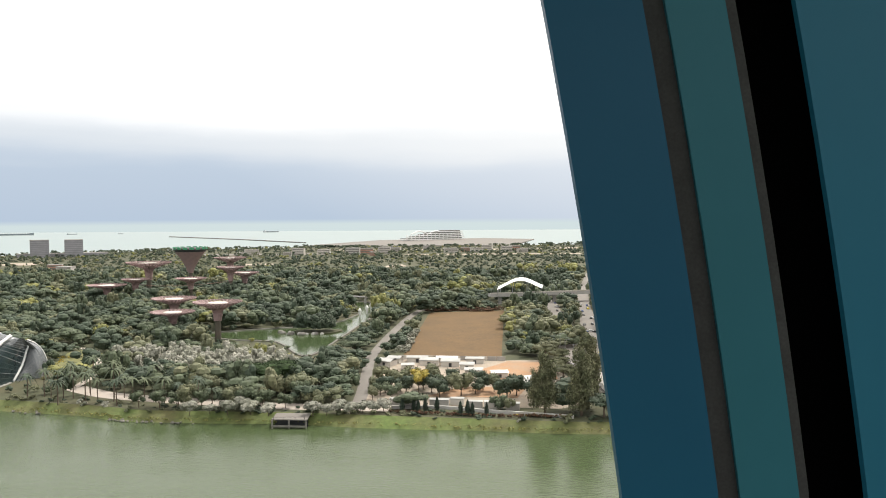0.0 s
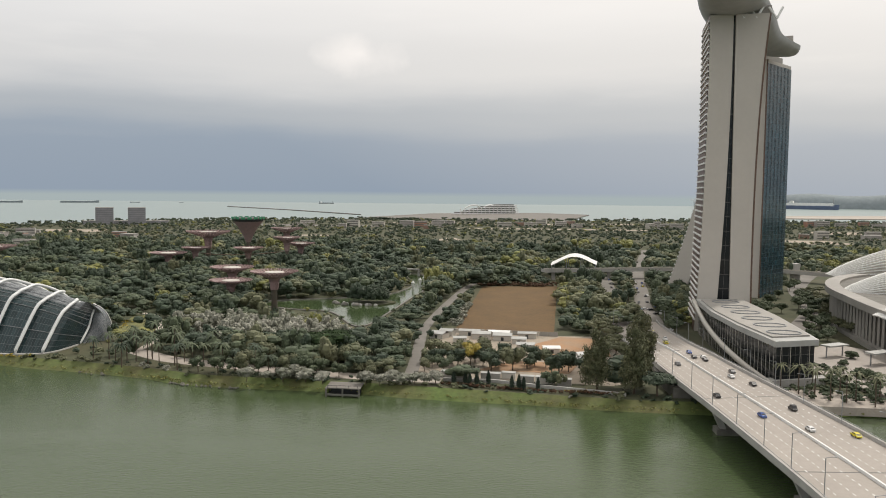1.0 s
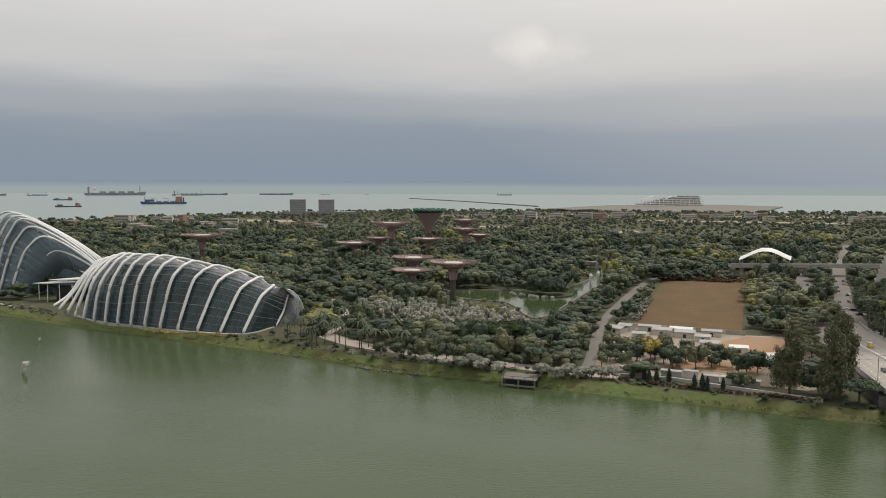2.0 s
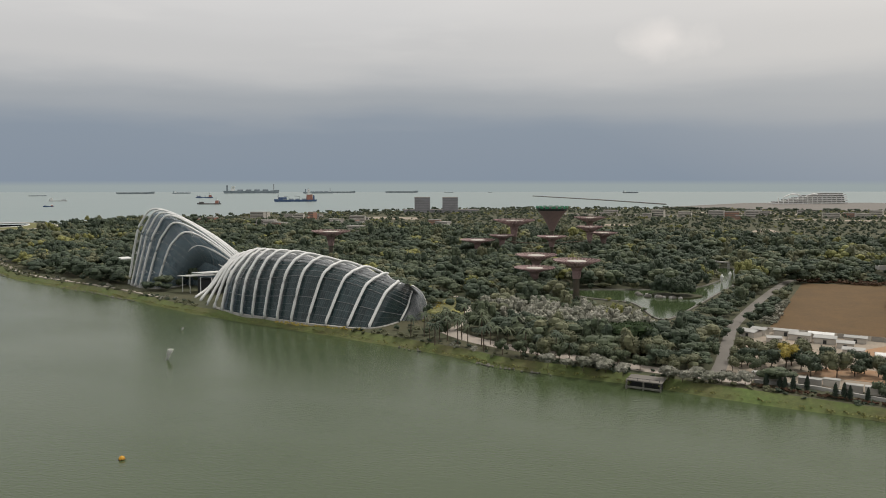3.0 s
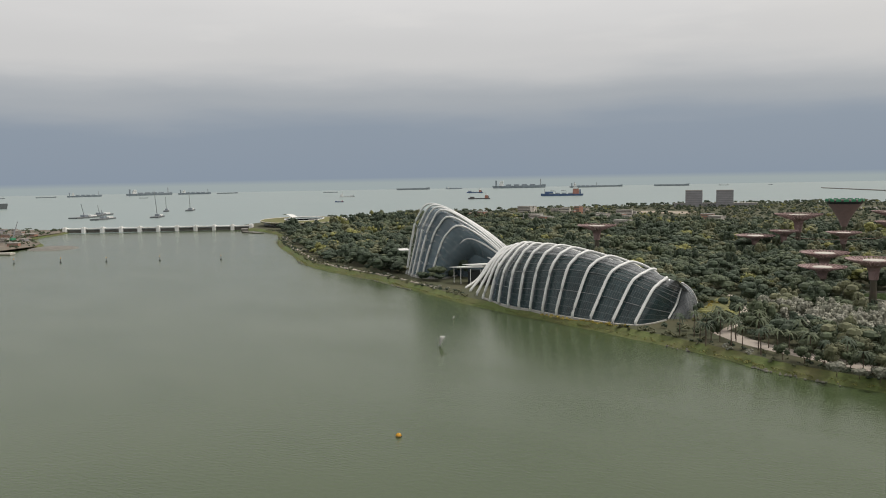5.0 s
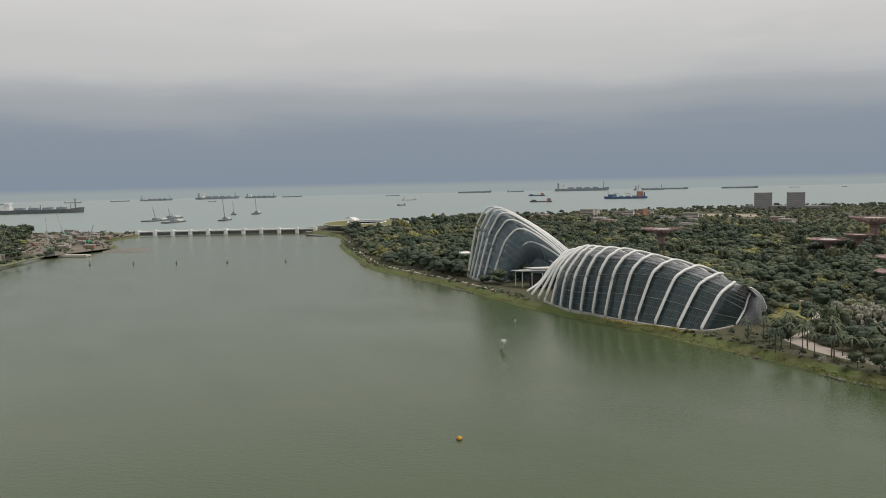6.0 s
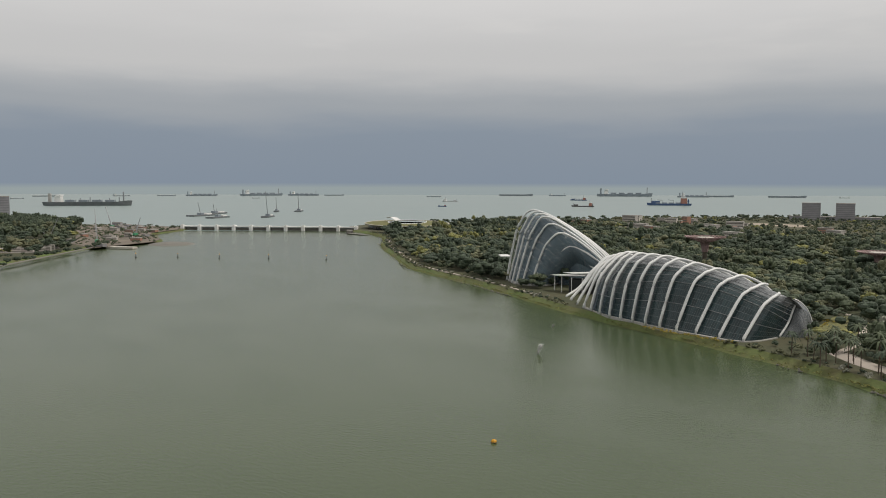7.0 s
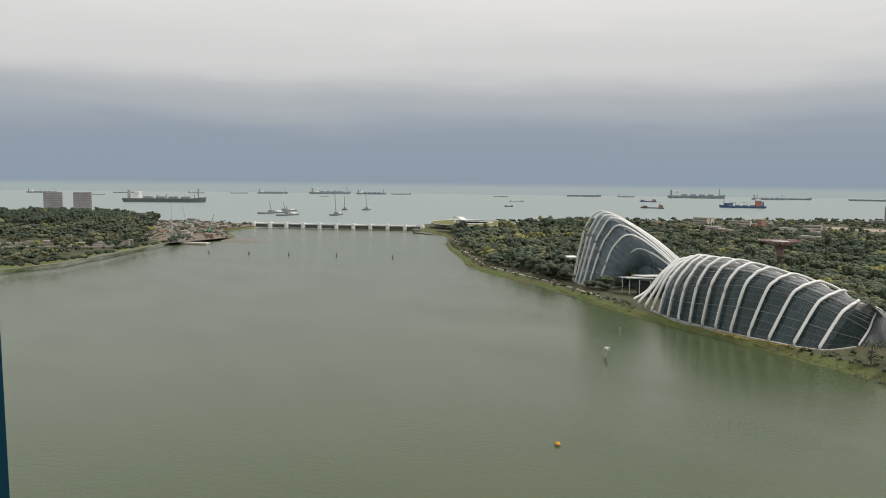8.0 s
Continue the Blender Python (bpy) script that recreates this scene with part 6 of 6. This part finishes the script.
tagged(new('brush_heap', quads_mesh('brush_heap', planted(crown(42, 40, 4.5, 0.0, 2.4, 4, 0.5), debris, LAND, rng.uniform(0.5, 1.2, len(debris)), rng), SCRUB)), 'red-brown cut brush heaped along the dry field', 'brush', kind='stuff')
wand = np.array([(-24 + rng.uniform(-6, 3) + 0.04 * k, 492 + k * 1.2) for k in range(80)])
tagged(new('field_shrubs', quads_mesh('field_shrubs', planted(crown(43, 60, 4.6, 0.0, 3.4, 5, 0.4), wand, LAND, rng.uniform(0.6, 1.25, len(wand)), rng), SILVER)), 'silvery shrubs along the edge of the dry field', 'shrubs', kind='stuff')
gold = np.array([(-228 - 60 * t, 379 - 3 * math.sin(3 * t) + rng.uniform(-2, 2)) for t in np.linspace(0, 1, 34)] + [(30 + 12 * t, 335 + rng.uniform(-1, 1)) for t in np.linspace(0, 1, 8)] + [(-228 + rng.uniform(-8, 8), 470 + rng.uniform(-30, 20)) for t in range(14)])
tagged(new("gold_shrubs", quads_mesh("gold_shrubs", planted(crown(36, 50, 3.0, 0.0, 1.4, 4, 0.35), gold, LAND - 0.3, rng.uniform(0.7, 1.2, len(gold)), rng), YELLOW)), "yellow-flowered low shrubs beside the glasshouse", "shrubs", kind="stuff")
grove = np.array([(x, y) for x in range(-200, -80, 6) for y in range(400, 500, 6) if ((x + 136) / 62) ** 2 + ((y - 444 + 0.3 * (x + 136)) / 26) ** 2 < 1.0], float) + rng.uniform(-2.5, 2.5, (1, 2))
grove += rng.uniform(-2.5, 2.5, grove.shape)
grove = grove[~inside(LAKE, grove[:, 0], grove[:, 1])]
tagged(new("silver_grove", quads_mesh("silver_grove", planted(crown(37, 150, 7.5, 1.0, 9.5, 7, 0.55), grove, LAND, rng.uniform(0.9, 1.3, len(grove)), rng), SILVER)), "grove of pale silvery-leaved trees", "grove", kind="stuff")
isl = np.array([(-92 + rng.uniform(-12, 12), 584 + rng.uniform(-8, 8)) for k in range(26)])
tagged(new("islet_trees", quads_mesh("islet_trees", planted(crown(38, 260, 8.5, 0.5, 9.0, 9, 0.5), isl, LAND + 0.5, rng.uniform(1.2, 1.7, len(isl)), rng), LEAF[0])), "dark trees crowded on the islet", "trees", kind="stuff")
scr = np.array([(-18 + 60 * rng.uniform(), 704 + 18 * rng.uniform()) for k in range(90)])
tagged(new("field_bushes", quads_mesh("field_bushes", planted(crown(39, 40, 4.0, 0.0, 2.2, 4, 0.5), scr, LAND + 0.2, rng.uniform(0.7, 1.3, len(scr)), rng), SCRUB)), "red-brown bushes at the field's far end", "bushes", kind="stuff")

# ---------------------------------------------------------------- building plot
def shed(at, w, d, h, turn, m, label):
    ob = thing("site_shed", (*at, LAND), label, "shed", "site sheds")
    x, y = at
    part("wall", Shape().box((x, y, LAND + h / 2), (w, d, h), turn), PANEL, ob)
    co, si = math.cos(radians(turn)), math.sin(radians(turn))
    r = Shape()
    for sg in (-1, 1):
        e = [(-w / 2 - 0.4, sg * (d / 2 + 0.5), h), (w / 2 + 0.4, sg * (d / 2 + 0.5), h), (w / 2 + 0.4, 0, h + d * 0.16), (-w / 2 - 0.4, 0, h + d * 0.16)]
        r.face([(x + a * co - b * si, y + a * si + b * co, LAND + c) for a, b, c in e])
        r.face([(x + a * co - b * si, y + a * si + b * co, LAND + c - 0.2) for a, b, c in e])
    part("roof", r, m, ob, "white sheet roof")
    part("door", Shape().box((x + d * 0.51 * si, y - d * 0.51 * co, LAND + 1.1), (1.6, 0.08, 2.1), turn), DARK, ob)


for at, w, d, h, tn in (((-8, 453), 12, 7, 3.2, -6), ((4, 449), 12, 7, 3.2, -6), ((13, 440), 9, 6, 3.0, -6), ((16, 424), 11, 6, 3.0, -6), ((29, 416), 10, 6, 3, 4), ((38, 390), 11, 7, 3, 8), ((-32, 452), 10, 7, 3, -30), ((-28, 461), 9, 6, 3, -20),
                         ((-15, 462), 14, 5, 3, -6), ((2, 460), 14, 5, 3, -6), ((18, 457), 12, 5, 3, -6), ((-20, 440), 8, 5, 2.8, 10), ((44, 402), 9, 6, 3, 20)):
    shed(at, w * 0.85, d, h, tn, rs.choice((WHITE, ROOFM, ROOFM)), "white-roofed site shed on the building plot")
for k, (x, y) in enumerate(((-14, 352), (-2, 354), (14, 350), (22, 349), (30, 346), (-20, 356), (6, 356))):
    ob = thing("site_cabin", (x, y, LAND), "grey flat-roofed site cabin by the promenade", "cabin", "site cabins")
    part("wall", Shape().box((x, y, LAND + 1.5), (8.5 if k % 2 else 6, 3.2, 2.8), -8), PANEL2 if k % 3 else PANEL, ob)
    part("roof", Shape().box((x, y, LAND + 3.0), (8.8 if k % 2 else 6.3, 3.5, 0.25), -8), ROOFM, ob)
    part("window", Shape().box((x + 1, y - 1.65, LAND + 1.8), (1.6, 0.08, 0.9), -8), DARK, ob)
fence = thing("site_hoarding", (2, 466, LAND), "long grey sheet hoarding along the field", "hoarding")
for k in range(12):
    a = vec((-27, 470), (36, 463), (k + 0.5) / 12)
    part("sheet", Shape().box((a[0], a[1], LAND + 1.3), (5.1, 0.15, 2.6), -6.3), PANEL2 if k % 3 else PANEL, fence)
kerb = solid("promenade_wall", Shape().prism(strip([(-23, 349), (0, 348), (18, 341), (35, 336), (54, 330)], 1.0), LAND - 0.5, LAND + 1.4), CONC, "low pale concrete wall on the promenade", "wall", kind="structure")
quayj = thing("shore_jetty", (-65, 334, 0), "small timber landing platform on posts", "jetty")
part("deck", Shape().prism([(-72, 331), (-57, 330), (-57, 341), (-72, 342)], 3.3, 3.7), PATH, quayj)
for x in (-71.5, -64.5, -57.5):
    part("post", Shape().box((x, 330, 1.4), (0.6, 0.6, 4.2)), DCONC, quayj)
part("beam", Shape().box((-64.5, 329.6, 1.0), (15, 0.5, 0.7), -4), DCONC, quayj)
# added dark sheet: stands in for the shadow beneath the deck
part("under_deck_shade", Shape().box((-64.5, 336, 1.5), (14, 0.5, 3.2), -4), DARK, quayj, "dark timber wall under the deck")
for x in (-71, -67, -62, -58):
    part("rail_post", Shape().box((x, 330.4, 4.2), (0.15, 0.15, 1.1)), DARK, quayj)
part("rail", Shape().box((-64.5, 330.4, 4.75), (13.4, 0.12, 0.12)), DARK, quayj)
footbridge = thing("foot_bridge", (-88, 786, LAND), "pale foot bridge across the garden lake", "bridge")
part("deck", Shape().tube([(-112, 776, LAND + 5), (-88, 780, LAND + 6.5), (-58, 784, LAND + 5)], 2.2, 4, flat=0.35), CONC, footbridge)
for x in (-98, -76):
    part("pier", Shape().box((x, 779, LAND + 2.4), (2, 2, 5)), CONC, footbridge)
for x, y in ((-66, 690), (-70, 668), (-64, 705)):
    f = thing("fountain", (x, y, LAND), "white fountain jet in the garden lake", "fountain", "lake fountains")
    part("jet", Shape().lathe((x, y, LAND), [(0.5, 0), (0.9, 3), (1.5, 6), (0.3, 8)], 8), WHITE, f)
for x, y, r in ((-116, 577, 2.2), (-110, 573, 2.6), (-101, 570, 2.8), (-92, 571, 2.6), (-119, 583, 2.4)):
    rk = thing("boulder", (x, y, LAND), "pale rounded boulder at the islet's edge", "boulder", "islet boulders")
    part("stone", Shape().lathe((x, y, LAND), [(r * 0.9, -0.3), (r, r * 0.3), (r * 0.75, r * 0.6), (r * 0.3, r * 0.8), (0.05, r * 0.85)], 9), DCONC, rk, smooth=True)

# parked cars
for k in range(22):
    x, y = CARPARK[k % (len(CARPARK) - 1)]
    car((x + rs.choice((-4, 4)), y + rs.uniform(-14, 14), LAND + 0.2), rs.uniform(70, 110), PAINTS[k % 5 if k % 5 != 3 else 1][0], "parked car in the tree-lined parking lane")
for k in range(16):
    i = 3 + k % (len(ROAD_A) - 4)
    x, y = ROAD_A[i]
    car((x + rs.choice((-7, -3, 4, 8)), y + rs.uniform(-6, 6), LAND + 0.2), rs.uniform(-12, 0), PAINTS[(k * 3) % 5][0], "car on the tree-lined road")

# ---------------------------------------------------------------- on the water
YB = mat("yellow_buoy_paint", (0.65, 0.32, 0.01), 0.45, scale=1)
b = thing("buoy", (-196, 178, 0), "round orange-yellow buoy floating on the reservoir", "buoy")
part("float", Shape().lathe((-196, 178, 0), [(0.4, -0.6), (0.95, -0.2), (1.05, 0.4), (0.7, 1.0), (0.1, 1.3)], 14), YB, b, smooth=True)
part("band", Shape().lathe((-196, 178, 0), [(1.0, 0.05), (1.12, 0.2), (1.0, 0.35)], 14), DARK, b)
for x, y in ((-931, 294), (-900, 331), (-863, 365), (-825, 407), (-775, 452)):
    b = thing("channel_marker", (x, y, 0), "dark slim marker buoy on the water", "marker buoy", "marker buoys")
    part("float", Shape().lathe((x, y, 0), [(0.6, -0.5), (1.1, 0.0), (0.9, 0.9), (0.3, 1.2)], 10), DARK, b)
    part("mast", Shape().tube([(x, y, 1), (x, y, 5.0)], 0.28, 5, 0.15), DARK, b)
    part("topmark", Shape().lathe((x, y, 4.6), [(0.1, -0.3), (0.55, 0.1), (0.1, 0.9)], 8), YB, b)
for x, y, h in ((-285, 289, 5.5), (-333, 350, 1.8)):
    f = thing("water_jet", (x, y, 0), "white spray of a water aerator on the reservoir", "water jet", "water jets")
    rng = np.random.default_rng(int(h * 10))
    n = 900
    t = rng.uniform(0, 1, n)
    pos = np.stack([rng.normal(size=n) * (0.10 + 0.16 * t) * h / 3.4 + 1.3 * t * h / 3.4, rng.normal(size=n) * 0.3 * (0.4 + t) * h / 3.4, t * h], 1) + np.array([x, y, 0])
    k = part("spray", quads_mesh("spray", leaf_quads(pos, rng.normal(size=(n, 3)), 0.30, rng), WHITE), WHITE)
    k.parent, k.matrix_parent_inverse = f, Matrix.Translation((-x, -y, 0))

# ---------------------------------------------------------------- far shore: building sites
def crawler_crane(at, boom, turn):
    ob = thing("crawler_crane", (*at, 3), "green lattice crane on the shore building site", "crane", "site cranes")
    x, y = at
    co, si = math.cos(radians(turn)), math.sin(radians(turn))
    part("cab", Shape().box((x, y, 5.2), (8, 5, 4), turn), GREENLIT, ob)
    part("tracks", Shape().box((x, y, 3.4), (9, 7, 1.6), turn), DARK, ob)
    for d in (-0.8, 0.8):
        part("boom_chord", Shape().tube([(x + d * si, y - d * co, 5), (x + co * boom * 0.4 + d * 0.4 * si, y + si * boom * 0.4, boom)], 0.45, 4), STEEL, ob)
    part("mast", Shape().tube([(x, y, 6), (x - co * 7, y - si * 7, 15)], 0.4, 4), STEEL, ob)


for at, bm, tn in (((-1146, 311), 48, 170), ((-1231, 269), 34, 60), ((-1492, 431), 40, 200), ((-1250, 395), 30, 120)):
    crawler_crane(at, bm, tn)
SITEM = mat("brown_site_ground", (0.20, 0.165, 0.13), 0.95, col2=(0.11, 0.10, 0.08), scale=0.03, fine=0.3)
solid("east_site", Shape().prism(EAST_SITE, 2.6, 3.2), SITEM, "bare brown ground of a shore building site", "ground", kind="structure")
rs = random.Random(17)
yard = rng.uniform((-1640, 265), (-1050, 545), (900, 2))
yard = yard[inside(EAST_SITE, yard[:, 0], yard[:, 1])]
for x, y in yard[:22]:
    slab_block((float(x), float(y)), rs.uniform(7, 20), rs.uniform(5, 9), rs.uniform(2.6, 5), rs.choice((FARW, FARB, FARB, DCONC, BRICKRED)), "low site building on the far shore", rs.uniform(0, 60), 2, 3.2)
bush = yard[60:300]
tagged(new("site_scrub", quads_mesh("site_scrub", planted(crown(44, 50, 6, 0.0, 3.6, 4, 0.8), bush, 3.0, rng.uniform(0.5, 1.4, len(bush)), rng), LEAF[1])), "scattered scrub on the building site", "scrub", kind="stuff")
row = np.array([(x + rng.uniform(-2, 2), y + rng.uniform(-2, 2)) for x, y in smooth_line(offset_line([(-1095, 285), (-970, 190), (-872, 115), (-835, 60), (-825, -40)], 26), 9)])
tagged(new("shore_tree_row", quads_mesh("shore_tree_row", planted(crown(45, 120, 10, 1.5, 8.5, 9, 0.6), row, 2.8, rng.uniform(0.8, 1.2, len(row)), rng), LEAF[0])), "row of dark round trees along the far bank", "trees", kind="stuff")
belt = rng.uniform((-1940, 150), (-1500, 420), (420, 2))
belt = belt[inside(EAST_IN, belt[:, 0], belt[:, 1]) & ~inside(EAST_SITE, belt[:, 0], belt[:, 1])]
tagged(new("tall_wood", quads_mesh("tall_wood", planted(crown(46, 110, 15, 1.0, 17, 10, 0.9), belt, 2.8, rng.uniform(0.8, 1.25, len(belt)), rng), LEAF[0])), "dark tall wood on the far shore", "wood", kind="stuff")
solid("east_field", Shape().prism(EAST_FIELD, 2.6, 3.15), LAWN, "flat open olive-green field", "field", kind="structure")
solid("east_lane", Shape().prism(EAST_LANE, 2.6, 3.18), PATH, "grey yard between low roofs", "yard", kind="structure")
solid("east_road", Shape().prism(strip(offset_line([(-1095, 285), (-970, 190), (-872, 115), (-835, 60), (-825, -40)], 16), 4.5), 2.6, 3.2), PATH, "pale road along the far shore", "road", kind="structure")
for k in range(13):
    x, y = bent([(-1092, 70), (-1086, 128), (-1066, 178), (-1036, 215), (-1075, 240)], k / 12)
    slab_block((x + rb.uniform(-9, 9), y), rb.uniform(9, 18), rb.uniform(6, 9), rb.uniform(3, 5), rb.choice((FARW, FARW, PANEL2, FARB)), "long low pale-roofed building on the far shore", rb.uniform(60, 85), 2, 3.0)
spoil = thing("pontoon", (-1100, 380, 0), "dark rubble spit with a work pontoon", "pontoon")
part("rubble", Shape().lathe((-1095, 395, -0.5), [(34, 0), (24, 2.2), (10, 3.4), (0.5, 3.8)], 14), DCONC, spoil)
part("deck", Shape().box((-1062, 318, 1.4), (38, 11, 2.2), 40), PANEL, spoil)

# boulders on the islet, and cars standing on the roads behind the tower
for k, (dx, dy, r) in enumerate(((-17, -8, 2.2), (-11, -12, 2.8), (-6, -13.5, 2.0), (-1, -14, 2.6), (5, -13, 2.1), (-20, -3, 1.8))):
    tagged(new("boulder", quads_mesh("boulder", ball((-92 + dx, 584 + dy, LAND + 0.5), (r * 0.75, r * 0.6, r * 0.6), 3), CONC)), "pale rounded boulder at the islet's edge", "boulder", "islet boulders")
rs = random.Random(41)
for k in range(16):
    a, b = (ROAD_A, CARPARK)[k % 2], rs.uniform(0.25, 0.85)
    i = int(b * (len(a) - 2)) if k % 2 else 10 + int(b * 12)
    (x0, y0), (x1, y1) = a[i], a[i + 1]
    car((x0 + (2.6 if k % 4 < 2 else -2.6), y0 + rs.uniform(-4, 4), LAND + 0.2), math.degrees(math.atan2(-(x1 - x0), y1 - y0)), *PAINTS[k % len(PAINTS)])



# ---------------------------------------------------------------- the cabin around the camera
BLUE = mat("blue_frame_paint", (0.008, 0.077, 0.131), 0.45, spec=0.2, col2=(0.0066, 0.067, 0.118), scale=1.5)
TEAL = mat("teal_frame_paint", (0.022, 0.118, 0.145), 0.45, spec=0.2, col2=(0.0185, 0.107, 0.131), scale=2.0)
DOORB = mat("door_leaf_paint", (0.0155, 0.12, 0.178), 0.45, spec=0.2, col2=(0.0138, 0.109, 0.164), scale=2.0)
# near-black without sheen: the gap's darkness is put into the colour
GAP_BLACK = mat("black_rubber", (0.002, 0.002, 0.002), 0.9, spec=0.0, scale=5)
SEAL = mat("grey_seal", (0.056, 0.054, 0.051), 0.75, spec=0.1, scale=20, fine=0.3)
CABIN = mat("cabin_lining", (0.10, 0.13, 0.14), 0.6, scale=1.0)
cabin = thing("viewing_cabin", (0, -1.0, EYE - 1.6), "glazed viewing cabin with deep blue metal window frame", "cabin", kind="structure")


def frame_bar(name, x0, x1, y0, y1, material, label="", shift=(0.0, 0.0), turn=0.0, mirror=1.0, inward=0.0):
    """A tall bar that bows with the cabin's side; x across, y away from the eye."""
    rows = []
    co, si = math.cos(radians(turn)), math.sin(radians(turn))
    for k in range(25):
        v = -1.1 + 2.6 * k / 24          # slope of sight; the cabin's side leans in towards its top
        z = v / (1 + inward * v)
        d = 1 - inward * z
        b = -0.164 * v - 0.045 * v * v
        ring = [((x + b) * d, y - inward * z) for x, y in ((x0, y0), (x1, y0), (x1, y1), (x0, y1), (x0, y0))]
        rows.append([(shift[0] + mirror * x * co - y * si, shift[1] + mirror * x * si + y * co, EYE + z) for x, y in ring])
    return part(name, Shape().grid(rows), material, cabin, label)


for nm, a, b, y0, y1, m, lb in (("frame_face", 0.180, 0.288, 1.00, 1.02, BLUE, "deep blue painted frame face"), ("gasket", 0.288, 0.317, 1.012, 1.09, SEAL, "dark grey rubber gasket"),
                                ("inner_frame", 0.317, 0.392, 1.004, 1.03, TEAL, "teal painted inner frame"), ("seal", 0.392, 0.406, 1.008, 1.09, SEAL, ""),
                                ("shadow_gap", 0.406, 0.58, 1.066, 1.09, GAP_BLACK, "black rubber joint"), ("door_leaf", 0.477, 1.10, 1.00, 1.012, DOORB, "blue-green painted door leaf")):
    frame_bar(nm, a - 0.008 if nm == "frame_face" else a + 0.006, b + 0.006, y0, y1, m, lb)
frame_bar("frame_face", 0.0, 0.24, 0.0, 0.08, BLUE, "deep blue painted frame face", (-1.985, -0.008), 90, 0.12, 0.0)
part("floor_panel", Shape().prism([(-2.4, 1.4), (-2.4, -2.6), (1.6, -2.6), (1.6, 1.4)], EYE - 1.62, EYE - 1.55), CABIN, cabin)
part("roof_panel", Shape().prism([(-2.3, 1.15), (-2.3, -2.6), (1.5, -2.6), (1.5, 1.15)], EYE + 1.7, EYE + 1.8), CABIN, cabin)
